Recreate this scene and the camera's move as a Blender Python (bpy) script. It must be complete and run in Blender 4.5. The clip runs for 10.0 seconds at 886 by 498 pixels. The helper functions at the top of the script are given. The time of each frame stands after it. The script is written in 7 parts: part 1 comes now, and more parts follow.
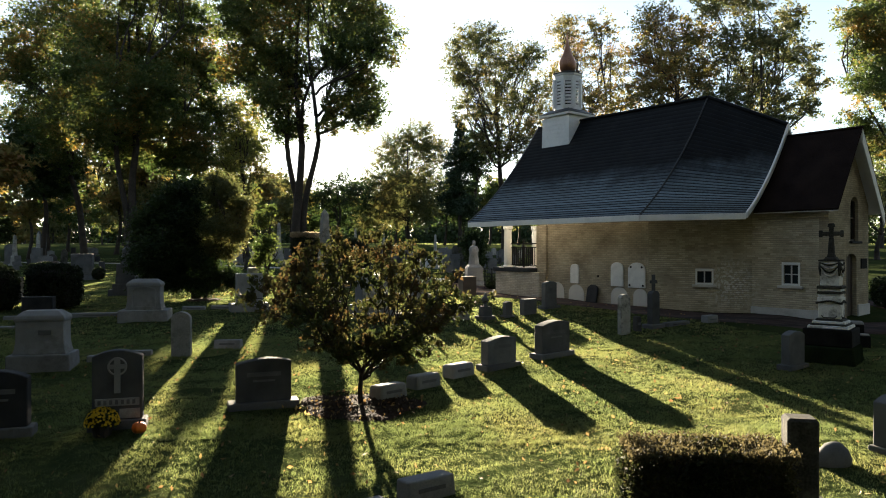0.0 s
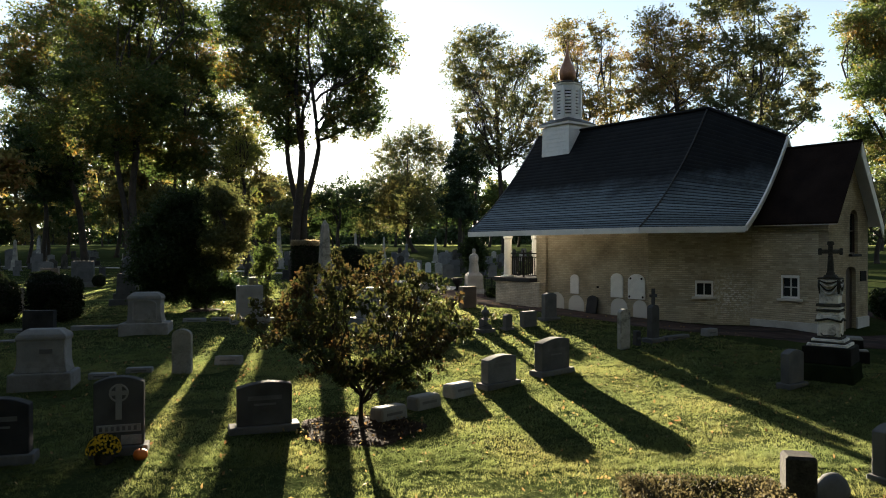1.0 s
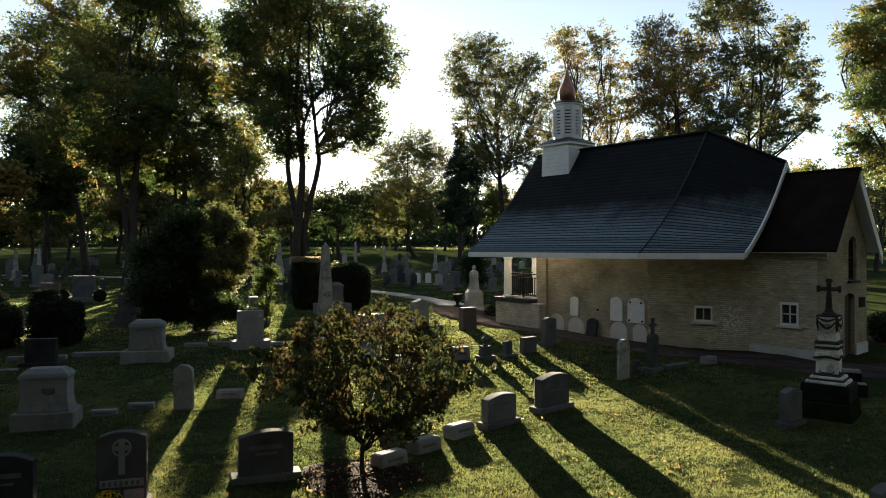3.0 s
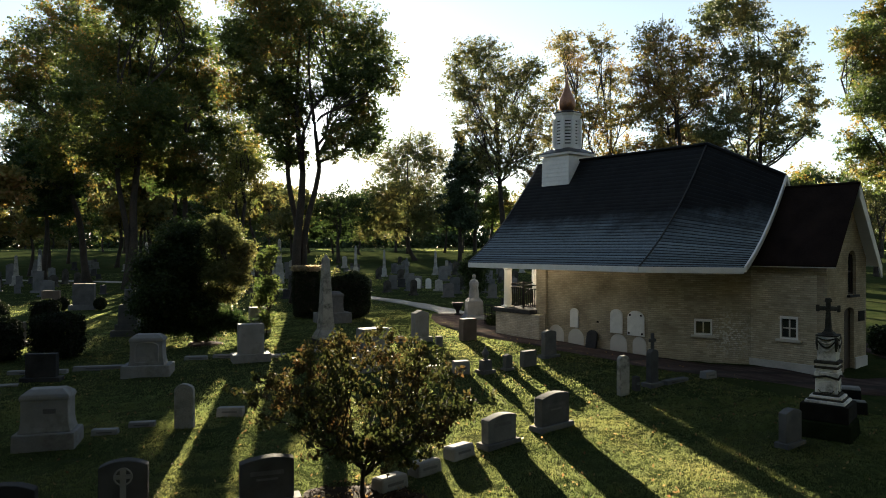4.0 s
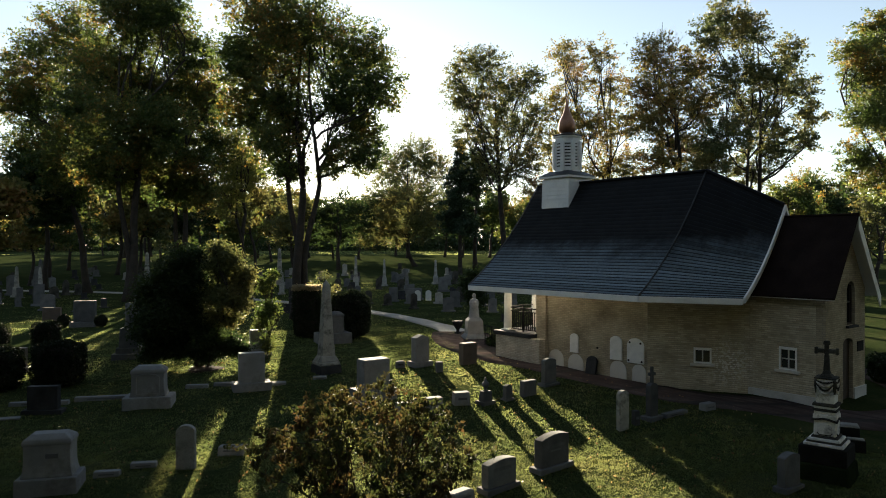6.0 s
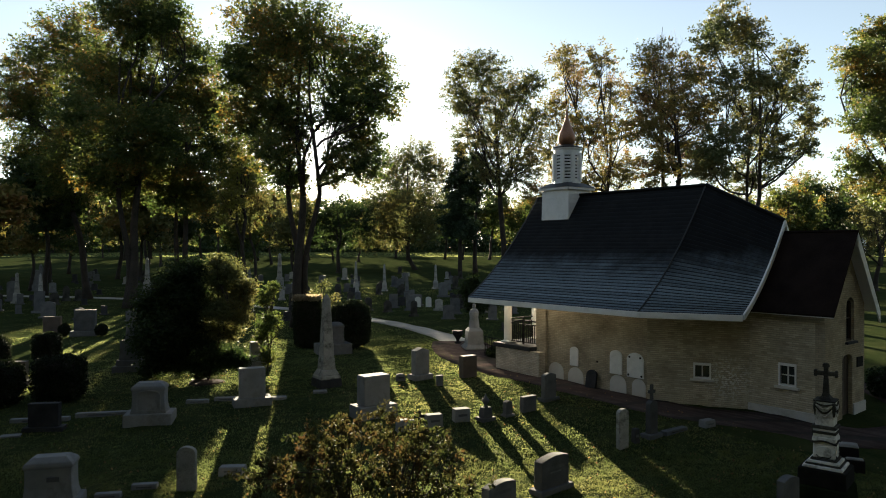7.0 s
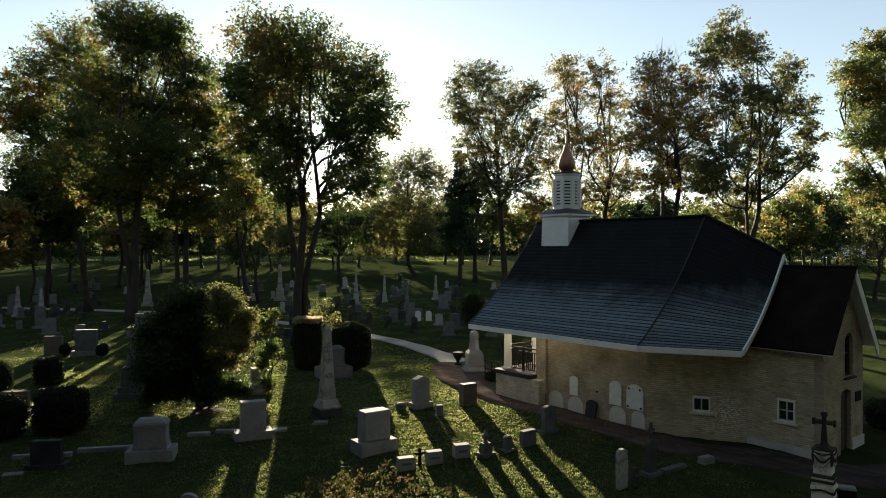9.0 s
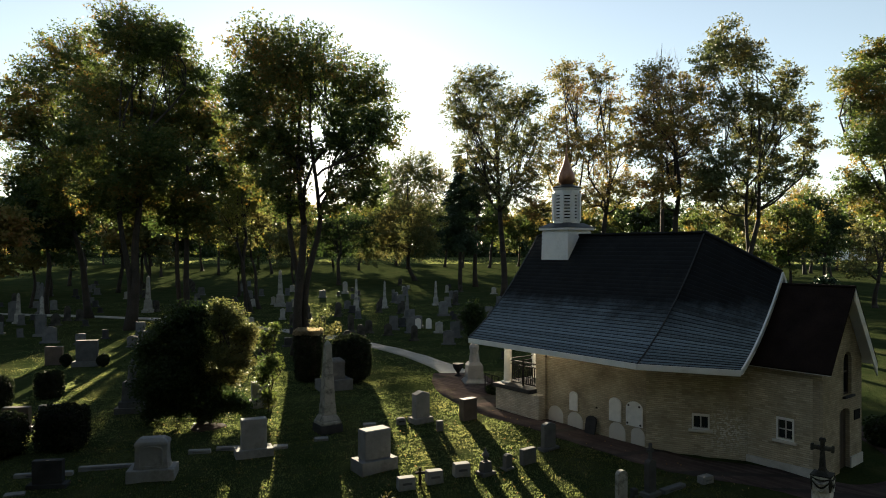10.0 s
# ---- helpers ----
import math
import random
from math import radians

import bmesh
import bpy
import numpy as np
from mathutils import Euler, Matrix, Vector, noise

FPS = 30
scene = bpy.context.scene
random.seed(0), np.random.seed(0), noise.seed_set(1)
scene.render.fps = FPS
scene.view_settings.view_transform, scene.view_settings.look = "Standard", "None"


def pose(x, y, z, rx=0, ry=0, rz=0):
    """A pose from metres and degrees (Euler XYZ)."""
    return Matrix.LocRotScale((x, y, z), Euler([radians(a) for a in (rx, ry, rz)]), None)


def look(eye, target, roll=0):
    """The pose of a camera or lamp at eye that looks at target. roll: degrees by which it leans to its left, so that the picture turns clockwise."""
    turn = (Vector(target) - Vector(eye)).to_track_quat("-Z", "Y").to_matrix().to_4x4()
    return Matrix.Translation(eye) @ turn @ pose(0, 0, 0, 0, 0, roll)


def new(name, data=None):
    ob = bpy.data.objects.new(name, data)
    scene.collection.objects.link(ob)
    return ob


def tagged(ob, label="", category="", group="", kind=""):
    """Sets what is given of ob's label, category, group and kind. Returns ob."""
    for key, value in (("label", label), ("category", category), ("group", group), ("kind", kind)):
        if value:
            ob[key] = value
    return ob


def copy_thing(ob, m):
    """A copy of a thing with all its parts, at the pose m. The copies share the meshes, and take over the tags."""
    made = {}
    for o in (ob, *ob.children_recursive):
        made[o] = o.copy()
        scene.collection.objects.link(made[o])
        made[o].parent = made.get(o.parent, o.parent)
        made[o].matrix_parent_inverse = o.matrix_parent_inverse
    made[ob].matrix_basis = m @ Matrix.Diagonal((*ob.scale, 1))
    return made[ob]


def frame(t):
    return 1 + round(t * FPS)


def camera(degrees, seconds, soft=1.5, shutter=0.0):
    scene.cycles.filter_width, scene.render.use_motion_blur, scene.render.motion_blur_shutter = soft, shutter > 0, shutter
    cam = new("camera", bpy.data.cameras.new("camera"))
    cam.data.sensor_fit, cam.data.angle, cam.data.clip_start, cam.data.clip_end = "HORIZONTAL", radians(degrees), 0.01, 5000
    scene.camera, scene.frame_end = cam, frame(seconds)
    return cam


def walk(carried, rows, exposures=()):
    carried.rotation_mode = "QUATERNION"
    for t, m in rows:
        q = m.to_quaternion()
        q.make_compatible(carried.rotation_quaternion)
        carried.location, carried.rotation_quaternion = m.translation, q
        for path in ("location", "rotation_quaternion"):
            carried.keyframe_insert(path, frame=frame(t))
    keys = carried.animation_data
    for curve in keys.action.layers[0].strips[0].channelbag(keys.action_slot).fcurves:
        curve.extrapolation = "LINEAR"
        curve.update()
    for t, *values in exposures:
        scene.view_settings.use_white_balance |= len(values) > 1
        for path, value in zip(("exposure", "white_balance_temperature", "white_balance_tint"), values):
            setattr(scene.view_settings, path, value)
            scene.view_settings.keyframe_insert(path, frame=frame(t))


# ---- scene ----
cam = camera(65.0, 10.0, soft=1.0)
# seconds, distance back, height: a level drone that rises straight up
PATH = [
    (0.0, 0.205, 2.650), (0.5, 0.184, 2.860), (1.0, 0.164, 3.073), (1.5, 0.143, 3.290), (2.0, 0.122, 3.510), (2.5, 0.101, 3.736),
    (4.0, 0.046, 4.432), (4.5, 0.028, 4.681), (5.0, 0.009, 4.934), (5.5, -0.012, 5.195), (7.0, -0.073, 6.004), (7.5, -0.094, 6.292),
    (8.0, -0.115, 6.590), (8.5, -0.142, 6.892), (9.0, -0.172, 7.203), (9.5, -0.212, 7.522), (10.0, -0.250, 7.848),
]
walk(cam, [(t, look((0.055 - 0.004 * t, y, z), (0.055 - 0.004 * t, y + 2, z - 0.001))) for t, y, z in PATH],
     exposures=[(t, e, 5980 + 14 * t, 9 - 0.3 * t) for t, e in ((0.0, 3.36), (1.0, 3.14), (2.5, 2.97), (4.5, 3.1), (5.5, 2.97), (7.5, 2.87), (10.0, 2.8))])

# ---- world, sun, exposure ----
SUN_DIR = Vector((-0.182, 1.0, 0.1755)).normalized()
SUN_EL = math.asin(SUN_DIR.z)
SUN_AZ = math.atan2(SUN_DIR.x, SUN_DIR.y)
world = bpy.data.worlds.new("world")
scene.world = world
world.use_nodes = True
wn = world.node_tree.nodes
sky = wn.new("ShaderNodeTexSky")
sky.sky_type = "NISHITA"
sky.sun_disc = False
sky.sun_elevation = SUN_EL
sky.sun_rotation = SUN_AZ
sky.altitude = 150
sky.air_density = 1.0
sky.dust_density = 0.18
sky.ozone_density = 1.0
wn["Background"].inputs["Strength"].default_value = 0.05
pale = wn.new("ShaderNodeHueSaturation")   # a hazy, washed-out morning sky
pale.inputs["Saturation"].default_value, pale.inputs["Value"].default_value = 0.61, 0.555
world.node_tree.links.new(sky.outputs[0], pale.inputs["Color"])
world.node_tree.links.new(pale.outputs[0], wn["Background"].inputs["Color"])
sun = new("sun", bpy.data.lights.new("sun", "SUN"))
sun.data.energy = 5.0
sun.data.angle = radians(0.55)
sun.data.color = (1.0, 0.80, 0.54)
sun.matrix_world = look(SUN_DIR * 300, (0, 0, 0))
GLOW = bpy.data.materials.new("sun_glow")
GLOW.use_nodes = True
GLOW.node_tree.nodes["Principled BSDF"].inputs["Emission Color"].default_value = (1.0, 0.93, 0.78, 1)
GLOW.node_tree.nodes["Principled BSDF"].inputs["Emission Strength"].default_value = 60
disc = bmesh.new()
bmesh.ops.create_uvsphere(disc, u_segments=24, v_segments=16, radius=3.1)
disc_mesh = bpy.data.meshes.new("sun_disc")
disc.to_mesh(disc_mesh)
disc.free()
disc_mesh.materials.append(GLOW)
sun_ball = tagged(new("backdrop_sun", disc_mesh), "low white morning sun glowing behind the trees", "sun", kind="structure")
sun_ball.location = SUN_DIR * 420 + Vector((0, 0, 5.2))


# ---- materials ----
def grainy(name, c1, c2, scale=3.0, fine=40.0, rough=0.8, bump=0.25, metal=0.0, stain=None, amount=0.5, spread=0.0, depth=0.01, spec=0.3):
    """A surface of two tones, with coarse blotches, fine grain and relief; stain: a third colour in patches."""
    m = bpy.data.materials.new(name)
    m.use_nodes = True
    t = m.node_tree
    n, k = t.nodes, t.links
    b = n["Principled BSDF"]
    co = n.new("ShaderNodeTexCoord")
    big = n.new("ShaderNodeTexNoise")
    big.inputs["Scale"].default_value = scale
    big.inputs["Detail"].default_value = 6
    small = n.new("ShaderNodeTexNoise")
    small.inputs["Scale"].default_value = fine
    small.inputs["Detail"].default_value = 4
    for x in (big, small):
        k.new(co.outputs["Object"], x.inputs["Vector"])
    add = n.new("ShaderNodeMath")
    add.operation = "MULTIPLY_ADD"
    add.inputs[1].default_value = 0.5
    k.new(small.outputs["Fac"], add.inputs[0])
    half = n.new("ShaderNodeMath")
    half.operation = "MULTIPLY"
    half.inputs[1].default_value = 0.6
    k.new(big.outputs["Fac"], half.inputs[0])
    k.new(half.outputs[0], add.inputs[2])
    ramp = n.new("ShaderNodeValToRGB")
    ramp.color_ramp.elements[0].position, ramp.color_ramp.elements[1].position = 0.36, 0.72
    ramp.color_ramp.elements[0].color, ramp.color_ramp.elements[1].color = (*c1, 1), (*c2, 1)
    k.new(add.outputs[0], ramp.inputs["Fac"])
    colour = ramp.outputs["Color"]
    if stain:
        st = n.new("ShaderNodeTexNoise")
        st.inputs["Scale"].default_value = scale * 0.8
        st.inputs["Detail"].default_value = 8
        st.inputs["Roughness"].default_value = 0.7
        k.new(co.outputs["Object"], st.inputs["Vector"])
        sr = n.new("ShaderNodeValToRGB")
        sr.color_ramp.elements[0].position, sr.color_ramp.elements[1].position = 0.5, 0.68
        k.new(st.outputs["Fac"], sr.inputs["Fac"])
        am = n.new("ShaderNodeMath")
        am.operation = "MULTIPLY"
        am.inputs[1].default_value = amount
        k.new(sr.outputs["Color"], am.inputs[0])
        mx = n.new("ShaderNodeMix")
        mx.data_type = "RGBA"
        k.new(am.outputs[0], mx.inputs["Factor"])
        k.new(colour, mx.inputs["A"])
        mx.inputs["B"].default_value = (*stain, 1)
        colour = mx.outputs["Result"]
    if spread:
        info = n.new("ShaderNodeObjectInfo")
        mr = n.new("ShaderNodeMapRange")
        mr.inputs["To Min"].default_value, mr.inputs["To Max"].default_value = 1 - spread, 1 + spread
        k.new(info.outputs["Random"], mr.inputs["Value"])
        hs = n.new("ShaderNodeHueSaturation")
        k.new(mr.outputs[0], hs.inputs["Value"])
        k.new(colour, hs.inputs["Color"])
        colour = hs.outputs["Color"]
    k.new(colour, b.inputs["Base Color"])
    b.inputs["Roughness"].default_value = rough
    b.inputs["Metallic"].default_value = metal
    b.inputs["Specular IOR Level"].default_value = spec
    if bump:
        bp = n.new("ShaderNodeBump")
        bp.inputs["Strength"].default_value = bump
        bp.inputs["Distance"].default_value = depth
        k.new(add.outputs[0], bp.inputs["Height"])
        k.new(bp.outputs["Normal"], b.inputs["Normal"])
    return m


def leafy(name, colours, through_light=0.48, rough=0.55, patch=0.35, gain=1.1, hue=0.5):
    """Leaves: each its own tone, patches of tone over the crown, light passing through."""
    m = bpy.data.materials.new(name)
    m.use_nodes = True
    t = m.node_tree
    n, k = t.nodes, t.links
    b = n["Principled BSDF"]
    geo = n.new("ShaderNodeNewGeometry")
    co = n.new("ShaderNodeTexCoord")
    noi = n.new("ShaderNodeTexNoise")
    noi.inputs["Scale"].default_value = patch
    noi.inputs["Detail"].default_value = 3
    k.new(co.outputs["Object"], noi.inputs["Vector"])
    mx = n.new("ShaderNodeMath")
    mx.operation = "MULTIPLY_ADD"
    mx.inputs[1].default_value = 0.38
    k.new(geo.outputs["Random Per Island"], mx.inputs[0])
    mr = n.new("ShaderNodeMapRange")
    mr.inputs["From Min"].default_value, mr.inputs["From Max"].default_value = 0.36, 0.64
    mr.inputs["To Max"].default_value = 0.62
    k.new(noi.outputs["Fac"], mr.inputs["Value"])
    k.new(mr.outputs[0], mx.inputs[2])
    ramp = n.new("ShaderNodeValToRGB")
    el = ramp.color_ramp.elements
    while len(el) < len(colours):
        el.new(0.5)
    for i, c in enumerate(colours):
        el[i].position = i / (len(colours) - 1)
        el[i].color = (*c, 1)
    k.new(mx.outputs[0], ramp.inputs["Fac"])
    k.new(ramp.outputs["Color"], b.inputs["Base Color"])
    b.inputs["Roughness"].default_value = rough
    b.inputs["Specular IOR Level"].default_value = 0.2
    tr = n.new("ShaderNodeBsdfTranslucent")
    hs = n.new("ShaderNodeHueSaturation")
    hs.inputs["Hue"].default_value = hue
    hs.inputs["Saturation"].default_value = 1.08
    hs.inputs["Value"].default_value = gain
    k.new(ramp.outputs["Color"], hs.inputs["Color"])
    k.new(hs.outputs["Color"], tr.inputs["Color"])
    ms = n.new("ShaderNodeMixShader")
    ms.inputs[0].default_value = through_light
    k.new(b.outputs[0], ms.inputs[1])
    k.new(tr.outputs[0], ms.inputs[2])
    k.new(ms.outputs[0], n["Material Output"].inputs["Surface"])
    return m


def brickwork(name, c1, c2, mortar, width=0.21, row=0.07):
    m = bpy.data.materials.new(name)
    m.use_nodes = True
    t = m.node_tree
    n, k = t.nodes, t.links
    b = n["Principled BSDF"]
    co = n.new("ShaderNodeTexCoord")
    sep = n.new("ShaderNodeSeparateXYZ")
    k.new(co.outputs["Object"], sep.inputs[0])
    ad = n.new("ShaderNodeMath")
    k.new(sep.outputs["X"], ad.inputs[0])
    k.new(sep.outputs["Y"], ad.inputs[1])
    cmb = n.new("ShaderNodeCombineXYZ")
    k.new(ad.outputs[0], cmb.inputs["X"])
    k.new(sep.outputs["Z"], cmb.inputs["Y"])
    br = n.new("ShaderNodeTexBrick")
    br.inputs["Color1"].default_value, br.inputs["Color2"].default_value, br.inputs["Mortar"].default_value = (*c1, 1), (*c2, 1), (*mortar, 1)
    br.inputs["Scale"].default_value = 1
    br.inputs["Brick Width"].default_value, br.inputs["Row Height"].default_value = width, row
    br.inputs["Mortar Size"].default_value = 0.011
    br.inputs["Mortar Smooth"].default_value = 0.2
    k.new(cmb.outputs[0], br.inputs["Vector"])
    no = n.new("ShaderNodeTexNoise")
    no.inputs["Scale"].default_value = 1.3
    no.inputs["Detail"].default_value = 8
    no.inputs["Roughness"].default_value = 0.65
    k.new(co.outputs["Object"], no.inputs["Vector"])
    mr = n.new("ShaderNodeMapRange")
    mr.inputs["From Min"].default_value, mr.inputs["From Max"].default_value = 0.3, 0.7
    mr.inputs["To Min"].default_value, mr.inputs["To Max"].default_value = 0.65, 1.25
    k.new(no.outputs["Fac"], mr.inputs["Value"])
    hs = n.new("ShaderNodeHueSaturation")
    k.new(mr.outputs[0], hs.inputs["Value"])
    k.new(br.outputs["Color"], hs.inputs["Color"])
    k.new(hs.outputs["Color"], b.inputs["Base Color"])
    b.inputs["Roughness"].default_value = 0.95
    b.inputs["Specular IOR Level"].default_value = 0.0
    bp = n.new("ShaderNodeBump")
    bp.inputs["Strength"].default_value = 0.9
    bp.inputs["Distance"].default_value = 0.012
    bp.invert = True
    k.new(br.outputs["Fac"], bp.inputs["Height"])
    k.new(bp.outputs["Normal"], b.inputs["Normal"])
    return m


def glassy(name, colour=(0.02, 0.025, 0.03)):
    m = bpy.data.materials.new(name)
    m.use_nodes = True
    b = m.node_tree.nodes["Principled BSDF"]
    b.inputs["Base Color"].default_value = (*colour, 1)
    b.inputs["Roughness"].default_value = 0.06
    b.inputs["Specular IOR Level"].default_value = 0.6
    return m


GRASS = grainy("grass_ground", (0.016, 0.026, 0.010), (0.040, 0.050, 0.020), 0.6, 14, 1.0, 1.0, stain=(0.075, 0.07, 0.034), amount=0.35, depth=0.08, spec=0.0)
BLADE = leafy("grass_blades", [(0.034, 0.050, 0.019), (0.043, 0.058, 0.022), (0.054, 0.066, 0.025), (0.074, 0.079, 0.031)], 0.68, 0.7, 0.5, 3.7, 0.473)
DRYLEAF = leafy("fallen_leaves", [(0.26, 0.19, 0.08), (0.17, 0.09, 0.045), (0.33, 0.25, 0.11), (0.12, 0.07, 0.04)], 0.35, 0.6, 2, 1.1)
MULCH = grainy("mulch", (0.020, 0.015, 0.012), (0.055, 0.041, 0.031), 4, 30, 0.95, 1.0, depth=0.04, spec=0.03)
PATHSTONE = grainy("pale_gravel", (0.20, 0.19, 0.17), (0.34, 0.32, 0.29), 0.7, 25, 0.9, 0.5)
PAVER = brickwork("brick_paving", (0.058, 0.045, 0.043), (0.088, 0.069, 0.064), (0.05, 0.046, 0.043), 0.2, 0.1)
GRANITE = grainy("grey_granite", (0.06, 0.064, 0.069), (0.135, 0.139, 0.145), 2.5, 90, 0.85, 0.35, spec=0.12, stain=(0.05, 0.048, 0.04), amount=0.45, spread=0.22)
DARKGRANITE = grainy("dark_granite", (0.016, 0.017, 0.019), (0.05, 0.052, 0.057), 2.5, 110, 0.75, 0.2, spec=0.1, spread=0.2)
MIDGRANITE = grainy("slate_grey_granite", (0.034, 0.036, 0.039), (0.085, 0.088, 0.092), 2.5, 100, 0.85, 0.3, spec=0.08)
DARKGREENSTONE = grainy("dark_green_stone", (0.006, 0.010, 0.005), (0.018, 0.025, 0.012), 3, 30, 1.0, 0.6, spec=0.0)
BLACKSTONE = grainy("near_black_stone", (0.006, 0.006, 0.006), (0.020, 0.020, 0.018), 3, 60, 0.95, 0.4, spec=0.05)
REDGRANITE = grainy("red_granite", (0.055, 0.044, 0.040), (0.105, 0.085, 0.078), 3, 100, 0.45, 0.15)
MARBLE = grainy("weathered_marble", (0.17, 0.17, 0.165), (0.34, 0.34, 0.325), 2.2, 45, 0.92, 0.35, spec=0.06, stain=(0.035, 0.035, 0.03), amount=0.85, spread=0.15)
LIMESTONE = grainy("pale_limestone", (0.145, 0.15, 0.155), (0.25, 0.255, 0.26), 1.8, 60, 0.9, 0.4, spec=0.1, stain=(0.085, 0.083, 0.07), amount=0.7, spread=0.12)
STREAKED = grainy("blackened_marble", (0.16, 0.16, 0.15), (0.34, 0.34, 0.32), 2.6, 40, 0.92, 0.4, spec=0.06, stain=(0.015, 0.015, 0.013), amount=0.95)
STAINED = grainy("streaked_white_marble", (0.58, 0.58, 0.565), (0.76, 0.76, 0.74), 3.0, 45, 0.92, 0.35, spec=0.06, stain=(0.02, 0.02, 0.018), amount=0.8)
HALFBLACK = grainy("half_blackened_marble", (0.2, 0.2, 0.19), (0.38, 0.38, 0.36), 3.4, 40, 0.92, 0.4, spec=0.06, stain=(0.012, 0.012, 0.011), amount=0.95)
CARVED = grainy("carved_pale_stone", (0.42, 0.42, 0.41), (0.55, 0.55, 0.53), 5, 80, 0.92, 0.3, spec=0.06)
AGED = grainy("blackened_stone", (0.014, 0.014, 0.013), (0.055, 0.054, 0.049), 3.5, 40, 0.95, 0.5, stain=(0.16, 0.155, 0.13), amount=0.42, spec=0.1)
BARS = grainy("lettering_grey", (0.40, 0.40, 0.39), (0.5, 0.5, 0.48), 6, 80, 0.8, 0.1)
BRICK = brickwork("cream_brick", (0.33, 0.285, 0.205), (0.43, 0.375, 0.28), (0.29, 0.255, 0.195))
PALEBRICK = brickwork("limewashed_brick", (0.45, 0.39, 0.31), (0.56, 0.50, 0.41), (0.36, 0.33, 0.28))
MORTAR = grainy("old_mortar", (0.22, 0.195, 0.15), (0.34, 0.305, 0.24), 2.5, 40, 0.95, 0.5)


def brick_face(name, whole):
    """Cream brick, each one of its own tint: whole meshes by object, joined ones by island."""
    m = bpy.data.materials.new(name)
    m.use_nodes = True
    t = m.node_tree
    n, k = t.nodes, t.links
    b = n["Principled BSDF"]
    ramp = n.new("ShaderNodeValToRGB")
    e = ramp.color_ramp.elements
    e[0].position, e[0].color = 0.0, (0.335, 0.292, 0.212, 1)
    e[1].position, e[1].color = 1.0, (0.555, 0.50, 0.385, 1)
    mid = e.new(0.25)
    mid.color = (0.425, 0.375, 0.28, 1)
    mid = e.new(0.8)
    mid.color = (0.475, 0.425, 0.32, 1)
    if whole:
        k.new(n.new("ShaderNodeObjectInfo").outputs["Random"], ramp.inputs[0])
    else:
        k.new(n.new("ShaderNodeNewGeometry").outputs["Random Per Island"], ramp.inputs[0])
    pos = n.new("ShaderNodeNewGeometry")
    no = n.new("ShaderNodeTexNoise")
    no.inputs["Scale"].default_value = 1.3
    no.inputs["Detail"].default_value = 9
    no.inputs["Roughness"].default_value = 0.68
    k.new(pos.outputs["Position"], no.inputs["Vector"])
    mr = n.new("ShaderNodeMapRange")
    mr.inputs["From Min"].default_value, mr.inputs["From Max"].default_value = 0.3, 0.7
    mr.inputs["To Min"].default_value, mr.inputs["To Max"].default_value = 0.7, 1.25
    k.new(no.outputs["Fac"], mr.inputs["Value"])
    hs = n.new("ShaderNodeHueSaturation")
    k.new(mr.outputs[0], hs.inputs["Value"])
    k.new(ramp.outputs["Color"], hs.inputs["Color"])
    # chalky white bloom on the bricks round one damp spot of the wall
    away = n.new("ShaderNodeVectorMath")
    away.operation = "DISTANCE"
    away.inputs[1].default_value = (10.02, 24.28, 1.45)
    k.new(pos.outputs["Position"], away.inputs[0])
    near = n.new("ShaderNodeMapRange")
    near.inputs["From Min"].default_value, near.inputs["From Max"].default_value = 1.0, 0.2
    k.new(away.outputs["Value"], near.inputs["Value"])
    blot = n.new("ShaderNodeTexNoise")
    blot.inputs["Scale"].default_value = 11
    blot.inputs["Detail"].default_value = 5
    k.new(pos.outputs["Position"], blot.inputs["Vector"])
    patch = n.new("ShaderNodeMapRange")
    patch.inputs["From Min"].default_value, patch.inputs["From Max"].default_value = 0.47, 0.57
    k.new(blot.outputs["Fac"], patch.inputs["Value"])
    both = n.new("ShaderNodeMath")
    both.operation = "MULTIPLY"
    k.new(near.outputs[0], both.inputs[0])
    k.new(patch.outputs[0], both.inputs[1])
    bloom = n.new("ShaderNodeMix")
    bloom.data_type = "RGBA"
    bloom.inputs["B"].default_value = (0.72, 0.70, 0.65, 1)
    k.new(both.outputs[0], bloom.inputs["Factor"])
    k.new(hs.outputs["Color"], bloom.inputs["A"])
    k.new(bloom.outputs["Result"], b.inputs["Base Color"])
    b.inputs["Roughness"].default_value = 0.8
    b.inputs["Specular IOR Level"].default_value = 0.1
    fine = n.new("ShaderNodeTexNoise")
    fine.inputs["Scale"].default_value = 60
    k.new(pos.outputs["Position"], fine.inputs["Vector"])
    bp = n.new("ShaderNodeBump")
    bp.inputs["Strength"].default_value = 0.4
    bp.inputs["Distance"].default_value = 0.01
    k.new(fine.outputs["Fac"], bp.inputs["Height"])
    k.new(bp.outputs["Normal"], b.inputs["Normal"])
    return m


BRICKPIECE = brick_face("cream_brick_piece", True)
BRICKJOINED = brick_face("cream_brick_joined", False)
WHITE = grainy("white_paint", (0.66, 0.67, 0.67), (0.80, 0.80, 0.79), 2, 30, 0.5, 0.1, stain=(0.45, 0.44, 0.41), amount=0.35)
PALEFRAME = grainy("dulled_white_paint", (0.40, 0.40, 0.40), (0.54, 0.54, 0.53), 2, 30, 0.6, 0.1, stain=(0.25, 0.24, 0.22), amount=0.4)
WHITEMARBLE = grainy("white_marble", (0.6, 0.61, 0.61), (0.78, 0.78, 0.76), 4, 80, 0.9, 0.3, spec=0.08, stain=(0.42, 0.41, 0.38), amount=0.3)
